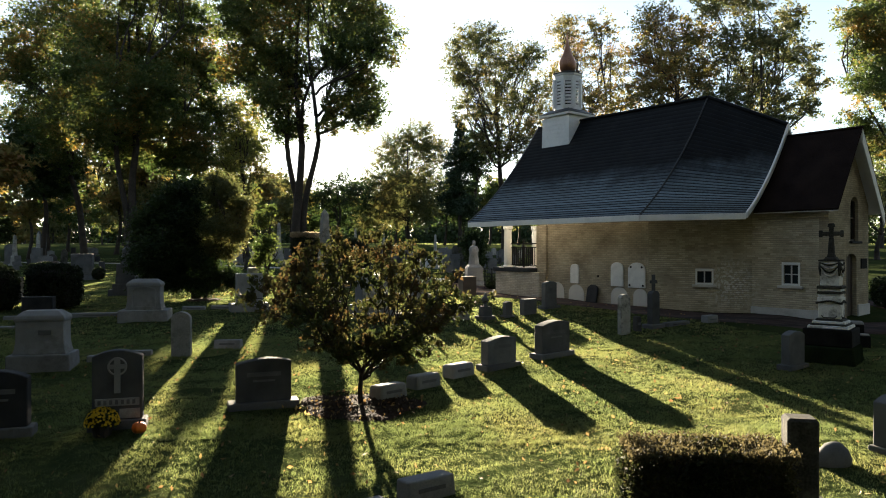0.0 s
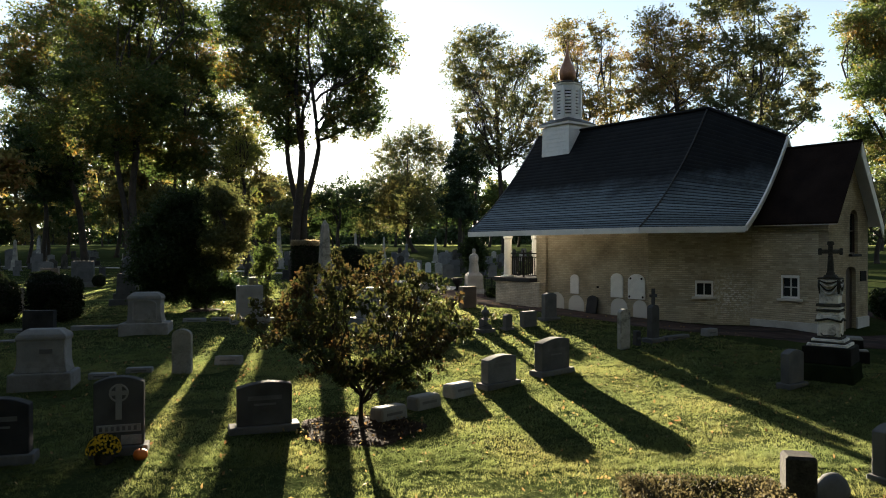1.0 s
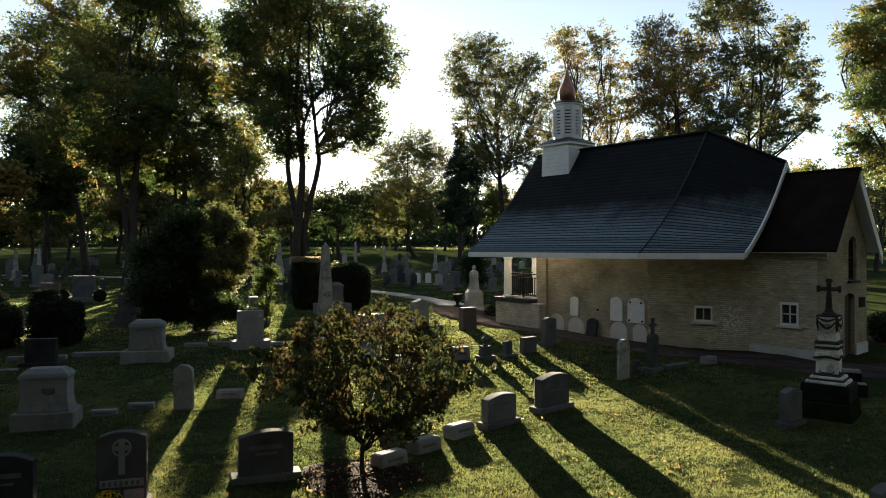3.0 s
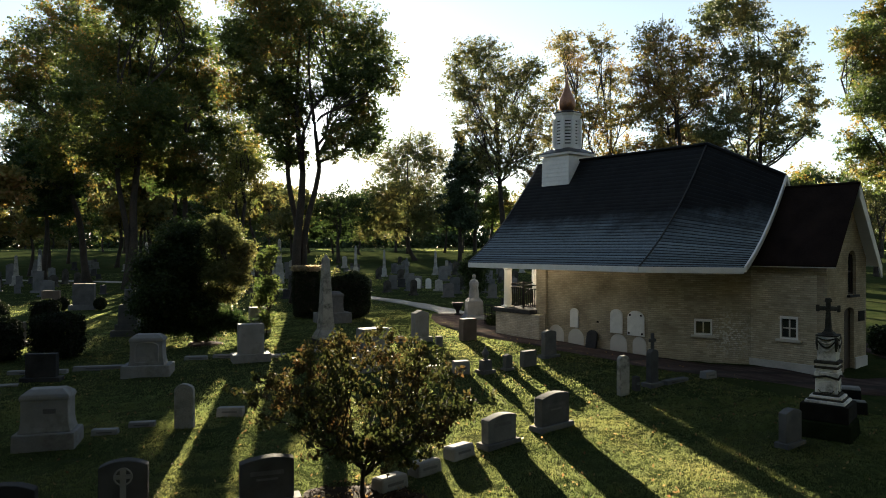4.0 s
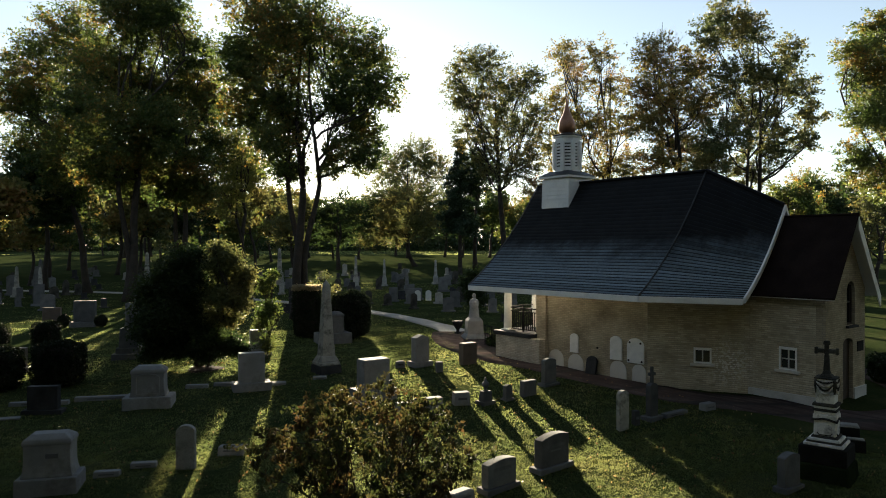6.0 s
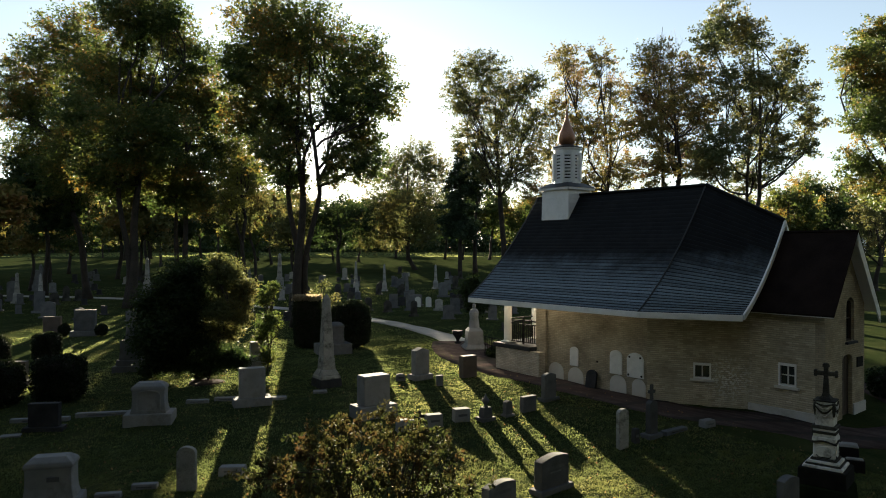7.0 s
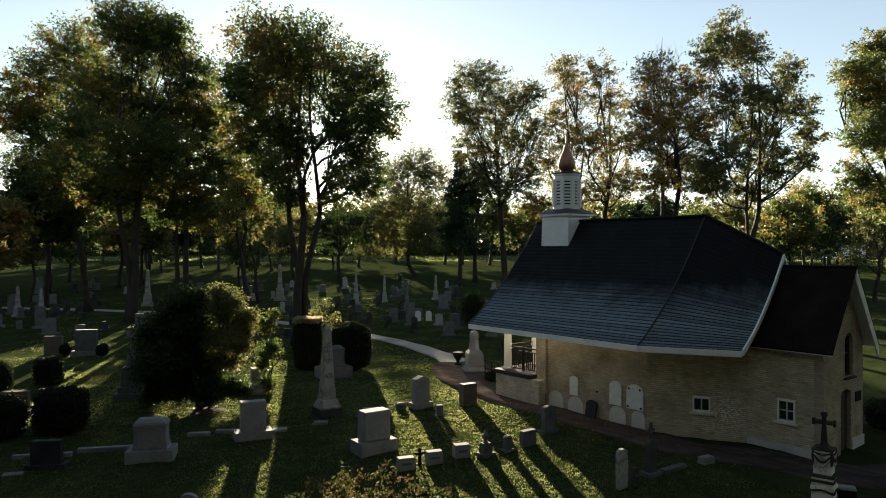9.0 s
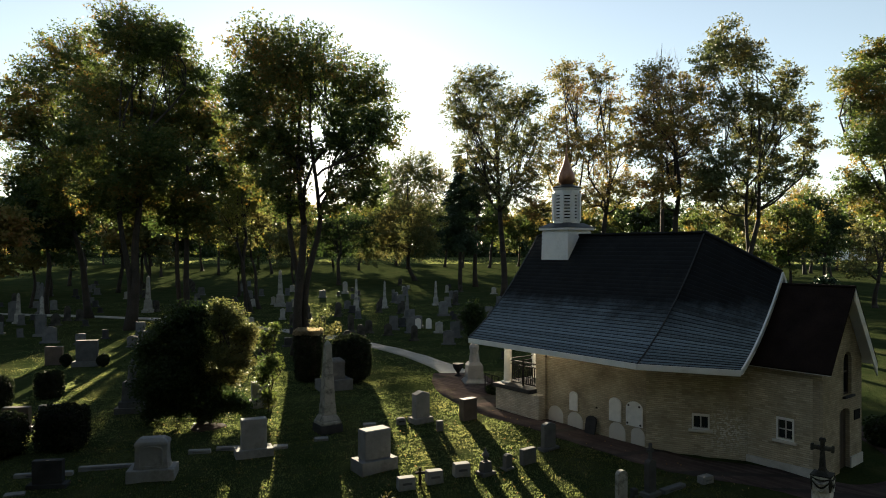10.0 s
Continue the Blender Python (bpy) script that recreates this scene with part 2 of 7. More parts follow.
PLASTER = grainy("pale_plaster", (0.46, 0.45, 0.42), (0.6, 0.58, 0.54), 2, 40, 0.85, 0.2)
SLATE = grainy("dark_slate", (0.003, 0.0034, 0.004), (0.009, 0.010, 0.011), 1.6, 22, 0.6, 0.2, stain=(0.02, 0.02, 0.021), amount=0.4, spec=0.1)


def sky_sheen(m, pale, low, high):
    """Sky reflection put into colour: slates pale below a ragged line between two heights."""
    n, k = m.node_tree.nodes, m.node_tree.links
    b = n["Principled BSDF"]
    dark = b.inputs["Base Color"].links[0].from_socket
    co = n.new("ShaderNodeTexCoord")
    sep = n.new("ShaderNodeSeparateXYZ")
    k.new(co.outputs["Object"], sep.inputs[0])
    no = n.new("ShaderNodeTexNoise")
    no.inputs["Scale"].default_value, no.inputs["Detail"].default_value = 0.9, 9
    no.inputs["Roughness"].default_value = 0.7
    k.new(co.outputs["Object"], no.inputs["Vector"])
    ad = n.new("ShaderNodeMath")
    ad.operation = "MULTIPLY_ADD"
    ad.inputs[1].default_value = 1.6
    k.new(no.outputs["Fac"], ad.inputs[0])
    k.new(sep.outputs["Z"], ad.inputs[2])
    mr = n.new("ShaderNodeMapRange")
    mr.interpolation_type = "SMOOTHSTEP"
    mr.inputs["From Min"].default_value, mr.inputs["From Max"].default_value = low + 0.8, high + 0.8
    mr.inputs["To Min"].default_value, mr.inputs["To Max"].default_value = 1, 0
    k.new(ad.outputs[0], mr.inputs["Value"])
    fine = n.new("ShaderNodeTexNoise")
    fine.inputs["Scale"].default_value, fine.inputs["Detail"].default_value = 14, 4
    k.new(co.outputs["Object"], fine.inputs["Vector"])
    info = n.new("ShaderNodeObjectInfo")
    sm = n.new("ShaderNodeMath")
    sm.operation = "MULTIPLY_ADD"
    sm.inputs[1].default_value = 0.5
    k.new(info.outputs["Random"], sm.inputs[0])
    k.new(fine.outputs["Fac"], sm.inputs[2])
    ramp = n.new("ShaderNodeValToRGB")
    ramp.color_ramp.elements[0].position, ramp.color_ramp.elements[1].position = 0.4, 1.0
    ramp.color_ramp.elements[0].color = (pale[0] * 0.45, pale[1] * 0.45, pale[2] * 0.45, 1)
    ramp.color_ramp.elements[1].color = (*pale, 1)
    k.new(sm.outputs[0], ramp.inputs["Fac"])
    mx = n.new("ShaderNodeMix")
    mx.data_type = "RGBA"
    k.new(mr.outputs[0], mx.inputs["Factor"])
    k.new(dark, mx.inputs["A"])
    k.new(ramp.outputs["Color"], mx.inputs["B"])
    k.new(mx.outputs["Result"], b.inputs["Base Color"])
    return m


sky_sheen(SLATE, (0.20, 0.25, 0.30), 4.6, 6.0)
# dirt and the shadow under each lap, both in one dark colour
SLATEEDGE = grainy("shaded_dirty_slate_edge", (0.012, 0.014, 0.017), (0.034, 0.038, 0.043), 4, 40, 0.8, 0.2, spec=0.1)
DARKROOF = grainy("black_shingle", (0.008, 0.006, 0.006), (0.024, 0.017, 0.015), 1.5, 30, 0.95, 0.4, spec=0.03)
COPPER = grainy("brown_copper", (0.20, 0.10, 0.06), (0.34, 0.19, 0.12), 3, 20, 0.42, 0.1, metal=0.7)
LEAD = grainy("grey_lead", (0.018, 0.02, 0.022), (0.045, 0.048, 0.052), 3, 30, 0.55, 0.1)
# shade inside openings, put into a near-black surface colour
HOLLOW = grainy("recess_shade", (0.008, 0.008, 0.007), (0.022, 0.02, 0.018), 4, 40, 0.95, 0.2, spec=0.03)
IRON = grainy("black_iron", (0.010, 0.010, 0.011), (0.024, 0.024, 0.024), 8, 60, 0.85, 0.1, spec=0.05)
DARKWOOD = grainy("dark_door_wood", (0.022, 0.015, 0.011), (0.05, 0.034, 0.025), 4, 40, 0.6, 0.3)
GLASS = glassy("dark_window_glass")
BARK = grainy("bark", (0.014, 0.012, 0.010), (0.042, 0.035, 0.029), 1.5, 14, 0.95, 1.0, depth=0.05)
TWIG = grainy("pale_twigs", (0.16, 0.14, 0.12), (0.27, 0.25, 0.22), 2, 20, 0.9, 0.2)
PETAL = leafy("yellow_petals", [(0.45, 0.30, 0.02), (0.62, 0.44, 0.03), (0.75, 0.56, 0.06)], 0.3)
PUMPKIN = grainy("pumpkin_skin", (0.48, 0.11, 0.015), (0.62, 0.17, 0.02), 6, 40, 0.5, 0.1)
PLASTICPOT = grainy("dark_pot", (0.02, 0.02, 0.02), (0.045, 0.04, 0.04), 5, 40, 0.6, 0.05)
MAPLE = leafy("maple_leaves", [(0.030, 0.050, 0.015), (0.048, 0.070, 0.020), (0.09, 0.10, 0.028), (0.21, 0.12, 0.034)], 0.44, gain=1.35, patch=0.3)
AMBER = leafy("turning_leaves", [(0.08, 0.09, 0.028), (0.13, 0.125, 0.038), (0.20, 0.155, 0.050), (0.25, 0.13, 0.055)], 0.4, gain=1.1)
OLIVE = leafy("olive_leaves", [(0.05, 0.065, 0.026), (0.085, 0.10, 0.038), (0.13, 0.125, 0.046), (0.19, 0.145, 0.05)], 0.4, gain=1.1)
BRIGHT = leafy("lit_leaves", [(0.06, 0.08, 0.022), (0.10, 0.12, 0.032), (0.16, 0.16, 0.045), (0.22, 0.19, 0.055)], 0.5)
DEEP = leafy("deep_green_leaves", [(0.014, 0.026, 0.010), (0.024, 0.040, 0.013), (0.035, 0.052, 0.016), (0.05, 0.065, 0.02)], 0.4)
SPRUCE = leafy("spruce_needles", [(0.014, 0.028, 0.016), (0.024, 0.042, 0.022), (0.035, 0.055, 0.027)], 0.2)
BOX = leafy("clipped_hedge_leaves", [(0.014, 0.020, 0.008), (0.025, 0.030, 0.011), (0.046, 0.040, 0.017), (0.095, 0.062, 0.028)], 0.42, 0.6, 0.8, 1.4)
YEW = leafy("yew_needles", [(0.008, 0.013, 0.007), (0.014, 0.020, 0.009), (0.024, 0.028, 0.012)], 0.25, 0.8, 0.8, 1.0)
# sunlight on the yew's top, put into the shoots' pale colour
FRINGE = leafy("sunlit_shoots", [(0.16, 0.14, 0.09), (0.24, 0.20, 0.13), (0.34, 0.28, 0.18)], 0.5, 0.7, 1.0, 1.4)
# sunlight along the hedge top, coloured into added bronze leaf tips
TIPS = leafy("sunlit_hedge_tips", [(0.045, 0.040, 0.020), (0.08, 0.068, 0.035), (0.13, 0.11, 0.06)], 0.4, 0.8, 1.0, 1.2)
DOGWOOD = leafy("dogwood_leaves", [(0.026, 0.040, 0.014), (0.046, 0.055, 0.018), (0.062, 0.055, 0.021), (0.088, 0.052, 0.024)], 0.3, 0.8, 1.2, 1.1)


# ---- mesh helpers ----
class Shape:
    """Gathers solids, then becomes one mesh object."""

    def __init__(self):
        self.v, self.f = [], []

    def add(self, verts, faces):
        o = len(self.v)
        self.v += [tuple(p) for p in verts]
        self.f += [tuple(i + o for i in q) for q in faces]
        return self

    def box(self, x0, x1, y0, y1, z0, z1, tx=0.0, ty=0.0):
        """A block; tx, ty: how much each side draws in at the top."""
        return self.add([(x0, y0, z0), (x1, y0, z0), (x1, y1, z0), (x0, y1, z0), (x0 + tx, y0 + ty, z1), (x1 - tx, y0 + ty, z1), (x1 - tx, y1 - ty, z1), (x0 + tx, y1 - ty, z1)],
                        [(0, 3, 2, 1), (4, 5, 6, 7), (0, 1, 5, 4), (1, 2, 6, 5), (2, 3, 7, 6), (3, 0, 4, 7)])

    def slab(self, outline, y0, y1):
        """An outline in x and z, drawn through from y0 to y1."""
        n = len(outline)
        vs = [(x, y0, z) for x, z in outline] + [(x, y1, z) for x, z in outline]
        return self.add(vs, [tuple(range(n)), tuple(range(2 * n - 1, n - 1, -1))] + [(i, i + n, (i + 1) % n + n, (i + 1) % n) for i in range(n)])

    def prism(self, outline, z0, z1):
        n = len(outline)
        vs = [(x, y, z0) for x, y in outline] + [(x, y, z1) for x, y in outline]
        return self.add(vs, [tuple(range(n - 1, -1, -1)), tuple(range(n, 2 * n))] + [(i, (i + 1) % n, (i + 1) % n + n, i + n) for i in range(n)])

    def lathe(self, profile, n=16, cx=0.0, cy=0.0, turn=0.0):
        vs = [(cx + r * math.cos(turn + 2 * math.pi * i / n), cy + r * math.sin(turn + 2 * math.pi * i / n), z) for r, z in profile for i in range(n)]
        fs = [(j * n + i, j * n + (i + 1) % n, (j + 1) * n + (i + 1) % n, (j + 1) * n + i) for j in range(len(profile) - 1) for i in range(n)]
        fs += [tuple(range(n - 1, -1, -1)), tuple(range((len(profile) - 1) * n, len(profile) * n))]
        return self.add(vs, fs)

    def tube(self, points, radii, n=7):
        pts = [Vector(p) for p in points]
        vs, fs = [], []
        side = Vector((1, 0.13, 0.07))
        for i, p in enumerate(pts):
            d = (pts[min(i + 1, len(pts) - 1)] - pts[max(i - 1, 0)]).normalized()
            a = side - d * side.dot(d)
            if a.length < 0.05:
                a = Vector((0.1, 1, 0)) - d * d.y
            a.normalize()
            b = d.cross(a)
            side = a
            for q in range(n):
                w = 2 * math.pi * q / n
                vs.append(p + (a * math.cos(w) + b * math.sin(w)) * radii[i])
        for i in range(len(pts) - 1):
            for q in range(n):
                fs.append((i * n + q, i * n + (q + 1) % n, (i + 1) * n + (q + 1) % n, (i + 1) * n + q))
        fs += [tuple(range(n - 1, -1, -1)), tuple(range((len(pts) - 1) * n, len(pts) * n))]
        return self.add(vs, fs)

    def bm(self, bevel=0.0, segments=1):
        b = bmesh.new()
        vs = [b.verts.new(p) for p in self.v]
        for q in self.f:
            try:
                b.faces.new([vs[i] for i in q])
            except ValueError:
                pass
        bmesh.ops.recalc_face_normals(b, faces=b.faces)
        if bevel:
            es = [e for e in b.edges if len(e.link_faces) == 2 and e.calc_face_angle(0) > 0.5]
            bmesh.ops.bevel(b, geom=es, offset=bevel, segments=segments, affect="EDGES", profile=0.5, clamp_overlap=True)
        return b


def part(name, b, material, parent=None, label="", smooth=False, m=None):
    """Links a bmesh, or a Shape, as one mesh object under a thing or a part."""
    if isinstance(b, Shape):
        b = b.bm()
    me = bpy.data.meshes.new(name)
    b.to_mesh(me)
    b.free()
    if smooth:
        me.polygons.foreach_set("use_smooth", [True] * len(me.polygons))
    me.materials.append(material)
    ob = new(name, me)
    if parent:
        ob.parent = parent
    if m is not None:
        ob.matrix_basis = m
    return tagged(ob, label)


def thing(name, m, label, category, group="", kind=""):
    e = new(name)
    e.empty_display_size = 0.2
    e.matrix_basis = m
    return tagged(e, label, category, group, kind)


def quads(name, verts, faces, material, parent=None):
    """A large mesh straight from arrays."""
    me = bpy.data.meshes.new(name)
    verts, faces = np.asarray(verts, np.float32), np.asarray(faces, np.int32)
    me.vertices.add(len(verts))
    me.vertices.foreach_set("co", verts.ravel())
    me.loops.add(faces.size)
    me.loops.foreach_set("vertex_index", faces.ravel())
    me.polygons.add(len(faces))
    me.polygons.foreach_set("loop_start", np.arange(0, faces.size, faces.shape[1], dtype=np.int32))
    me.update(calc_edges=True)
    me.materials.append(material)
    ob = new(name, me)
    if parent:
        ob.parent = parent
    return ob


# ---- ground ----
RISE_Y = [-80, 0, 8, 11, 14, 16, 18, 20, 22, 24, 28, 32, 40, 60, 100, 160, 250, 800, 2500]
RISE_Z = [-0.35, -0.30, -0.25, -0.20, -0.12, -0.05, 0.05, 0.18, 0.33, 0.45, 0.58, 0.66, 0.76, 1.1, 2.0, 3.4, 4.6, 6.0, 7.0]


def land(x, y):
    """The height of the ground."""
    y = np.asarray(y, float)
    z = sum(np.interp(y + d, RISE_Y, RISE_Z) for d in (-1.5, -0.5, 0.5, 1.5)) / 4
    return z + 0.02 * np.sin(0.9 * x + 0.4 * y) + 0.015 * np.sin(1.7 * y - 0.6 * x)


def lz(x, y):
    return float(land(x, y))


def ground():
    xs = np.concatenate([[-2500, -1200, -600, -300, -160, -100], np.arange(-70, -16, 3.0), np.arange(-16, 18, 0.4), np.arange(18, 72, 3.0), [100, 160, 300, 600, 1200, 2500]])
    ys = np.concatenate([[-800, -300, -100, -40, -15], np.arange(-4, 34, 0.4), np.arange(34, 120, 3.0), [130, 150, 180, 220, 280, 400, 700, 1300, 2500]])
    X, Y = np.meshgrid(xs, ys)
    Z = land(X, Y) + np.random.normal(0, 0.012, X.shape) * (np.abs(X) < 18) * (Y < 34)
    nx, ny = len(xs), len(ys)
    i = (np.arange(ny - 1)[:, None] * nx + np.arange(nx - 1)[None]).ravel()
    ob = quads("ground", np.stack([X, Y, Z], -1).reshape(-1, 3), np.stack([i, i + 1, i + nx + 1, i + nx], -1), GRASS)
    ob.data.polygons.foreach_set("use_smooth", [True] * len(ob.data.polygons))
    tagged(ob, "mown autumn lawn of a cemetery, rising gently", "lawn", kind="structure")


ground()


def ribbon(name, line, widths, material, label, lift=0.03):
    """A path laid over the ground, with a slight edge."""
    pts = [Vector((x, y)) for x, y in line]
    dense, wid = [], []
    for i in range(len(pts) - 1):
        p0, p1, p2, p3 = pts[max(i - 1, 0)], pts[i], pts[i + 1], pts[min(i + 2, len(pts) - 1)]
        for s in np.linspace(0, 1, 8, endpoint=False):
            dense.append(0.5 * ((2 * p1) + (p2 - p0) * s + (2 * p0 - 5 * p1 + 4 * p2 - p3) * s * s + (3 * p1 - p0 - 3 * p2 + p3) * s ** 3))
            wid.append(widths[i] * (1 - s) + widths[i + 1] * s)
    dense.append(pts[-1])
    wid.append(widths[-1])
    vs, fs = [], []
    for i, p in enumerate(dense):
        d = (dense[min(i + 1, len(dense) - 1)] - dense[max(i - 1, 0)]).normalized()
        nrm = Vector((-d.y, d.x))
        for q, s in enumerate((-0.5, -0.5, -0.25, 0, 0.25, 0.5, 0.5)):
            a = p + nrm * s * wid[i]
            vs.append((a.x, a.y, lz(a.x, a.y) + (-0.12 if q in (0, 6) else lift)))
    for i in range(len(dense) - 1):
        for q in range(6):
            fs.append((i * 7 + q, i * 7 + q + 1, i * 7 + q + 8, i * 7 + q + 7))
    ob = quads(name, vs, fs, material)
    tagged(ob, label, "path", kind="structure")


ribbon("path", [(-60, 72), (-30, 66), (-14, 58), (-6, 50.5), (-2.4, 46), (0, 41.5), (0.8, 39.4)], [1.3, 1.3, 1.3, 1.3, 1.35, 1.5, 1.9], PATHSTONE, "pale gravel cemetery path winding between the graves")
ribbon("pavement", [(0.8, 39.4), (1.1, 37), (1.5, 34.2), (2.6, 30.9), (4.6, 28.1), (6.7, 25.3), (8.4, 23.6), (10.6, 22.5), (12.9, 20.9), (15.4, 21.6), (17.0, 24.0), (17.5, 28)], [2.6, 3.4, 3.3, 2.4, 2.0, 1.9, 1.8, 1.8, 1.9, 2.2, 2.6, 2.6], PAVER, "red brick paving along the chapel wall", 0.034)

# ---- chapel ----
CH = thing("chapel", pose(6.83, 24.12, 0, 0, 0, -51.5), "small cream brick chapel with flared dark slate roof and white cupola", "chapel")
EAVE, TOP, ENDTOP = 3.80, 8.45, 6.97   # heights of the eaves, the main ridge and the end of the falling ridge
AXIS = 4.45                            # the ridge, inward from the long eave
WEST, EAST, EASTV = -9.05, 2.92, 1.61  # ends of the roof; where the slanted eave ends


def sag(s):
    """The roof's height between eave and ridge: flared at the foot."""
    return s - 0.38 * s * (1 - s)


def roof_face(name, e0, e1, t0, t1, rows, material, parent, spans=14):
    """A slope laid in lapped courses, from the eave e0-e1 up to t0-t1 (each x, y, z)."""
    rng = random.Random(rows * 7 + spans)

    def at(s, q, lift=0.0):
        h = sag(s)
        p = [[a + (b - a) * q for a, b in zip(e0, e1)], [a + (b - a) * q for a, b in zip(t0, t1)]]
        return (p[0][0] + (p[1][0] - p[0][0]) * s, p[0][1] + (p[1][1] - p[0][1]) * s, p[0][2] + (p[1][2] - p[0][2]) * h + lift)

    for i in range(rows):
        s0, s1 = i / rows, (i + 1) / rows
        vs, fs = [], []
        for j in range(spans + 1):
            q = j / spans
            d = rng.uniform(-0.003, 0.003)
            vs += [at(s0, q, -0.02), at(s0, q, (0.034 if i < 17 else 0.018) + d), at(s1, q, 0.004 + d)]
        for j in range(spans):
            a = 3 * j
            fs += [(a + k, a + k + 3, a + k + 4, a + k + 1) for k in (0, 1)]
        ob = quads(name, vs, fs, material, parent)
        ob.data.materials.append(SLATEEDGE)
        ob.data.polygons.foreach_set("material_index", [1, 0] * spans)


def under(name, e0, e1, t0, t1, drop, material, parent):
    """The boarded underside of a slope."""
    vs, fs = [], []
    for i in range(9):
        s = i / 8
        for a, b in ((e0, t0), (e1, t1)):
            vs.append((a[0] + (b[0] - a[0]) * s, a[1] + (b[1] - a[1]) * s, a[2] + (b[2] - a[2]) * sag(s) - drop))
    for i in range(8):
        fs.append((2 * i, 2 * i + 2, 2 * i + 3, 2 * i + 1))
    return quads(name, vs, fs, material, parent)


def verge(name, e, t, material, parent, wide=0.07, deep=0.19, up=0.05):
    """A board that follows the flared end of a slope."""
    s = Shape()
    n = 12
    d = Vector((t[0] - e[0], t[1] - e[1], 0)).normalized()
    side = Vector((d.y, -d.x, 0)) * wide
    ring = []
    for i in range(n + 1):
        q = i / n
        p = Vector((e[0] + (t[0] - e[0]) * q, e[1] + (t[1] - e[1]) * q, e[2] + (t[2] - e[2]) * sag(q)))
        ring.append([p + Vector((0, 0, up)), p + side + Vector((0, 0, up)), p + side + Vector((0, 0, up - deep)), p + Vector((0, 0, up - deep))])
    s.add([p for r in ring for p in r], [(4 * i + k, 4 * i + (k + 1) % 4, 4 * i + 4 + (k + 1) % 4, 4 * i + 4 + k) for i in range(n) for k in range(4)] + [(0, 1, 2, 3), (4 * n + 3, 4 * n + 2, 4 * n + 1, 4 * n)])
    return part(name, s, material, parent)


def board(name, a, b, z0, z1, thick, material, parent, label=""):
    """An upright board from a to b (x, y), thick outward to its right."""
    d = Vector((b[0] - a[0], b[1] - a[1])).normalized()
    n = Vector((d.y, -d.x)) * thick
    return part(name, Shape().prism([a, b, (b[0] + n.x, b[1] + n.y), (a[0] + n.x, a[1] + n.y)], z0, z1).bm(0.008), material, parent, label)


def chapel_roof():
    roof = part("roof", Shape().box(WEST, -0.1, AXIS - 0.09, AXIS + 0.09, TOP - 0.02, TOP + 0.09).bm(0.03), SLATE, CH, "dark slate roof, flared at the eaves, sky sheen coloured in low down")
    k, r, p, v = (0, 0, EAVE), (EAST, EASTV, EAVE), (-0.1, AXIS, TOP), (EAST, AXIS, ENDTOP)
    w, wp = (WEST, 0, EAVE), (WEST, AXIS, TOP)
    k2, r2, w2 = (0, 2 * AXIS, EAVE), (EAST, 2 * AXIS - EASTV, EAVE), (WEST, 2 * AXIS, EAVE)
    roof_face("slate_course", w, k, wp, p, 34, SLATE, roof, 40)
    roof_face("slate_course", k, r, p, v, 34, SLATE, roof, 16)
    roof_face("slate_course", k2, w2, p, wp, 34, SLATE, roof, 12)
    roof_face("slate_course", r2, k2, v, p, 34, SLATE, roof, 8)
    for a, b, c, d in ((w, k, wp, p), (k, r, p, v), (k2, w2, p, wp), (r2, k2, v, p)):
        under("soffit", a, b, c, d, 0.16, WHITE, roof)
    hip = Shape()
    hip.tube([(k[0] + (p[0] - k[0]) * s, k[1] + (p[1] - k[1]) * s, k[2] + (p[2] - k[2]) * sag(s) + 0.035) for s in np.linspace(0.0, 1, 14)], [0.032] * 14, 6)
    part("hip_roll", hip, LEAD, roof, "dull grey lead roll over the hip")
    ridge = Shape().tube([(p[0], p[1], p[2] + 0.05), (v[0], v[1], v[2] + 0.05)], [0.07, 0.07], 6)
    part("ridge_roll", ridge, SLATE, roof)
    for a, b in ((w, k), (k, r), (r2, k2), (k2, w2)):
        board("fascia", a[:2], b[:2], EAVE - 0.2, EAVE + 0.01, 0.05, WHITE, roof, "white painted fascia board")
    verge("bargeboard", r, v, WHITE, roof)
    verge("bargeboard", r2, v, WHITE, roof, -0.07)
    verge("bargeboard", w, wp, LEAD, roof, -0.07)
    verge("bargeboard", w2, wp, WHITE, roof)


def walling(name, a, b, z0, z1, thick, holes, material, parent, label=""):
    """A wall from a to b (x, y), thick inward to its left, with openings (from, to, low, high) through it."""
    a, b = Vector(a), Vector(b)
    d = (b - a).normalized()
    n = Vector((-d.y, d.x)) * thick
    f, t, low, high = holes[0] if holes else (0.3, 0.6, 0.3, 0.6)
    ss, zs = [0, f, t, (b - a).length], [z0, low, high, z1]
    s = Shape()
    vs = [tuple(a + d * q + n * k) + (z,) for k in (0, 1) for z in zs for q in ss]
    fs = []
    for i in range(3):
        for j in range(3):
            c = 4 * i + j
            if not (holes and i == j == 1):
                fs += [(c, c + 1, c + 5, c + 4), (c + 20, c + 21, c + 17, c + 16)]
    rim = [0, 1, 2, 3, 7, 11, 15, 14, 13, 12, 8, 4]
    fs += [(rim[i], rim[i] + 16, rim[(i + 1) % 12] + 16, rim[(i + 1) % 12]) for i in range(12)]
    if holes:
        jamb = [5, 6, 10, 9]
        fs += [(jamb[i], jamb[(i + 1) % 4], jamb[(i + 1) % 4] + 16, jamb[i] + 16) for i in range(4)]
    s.add(vs, fs)
    return part(name, s, material, parent, label)


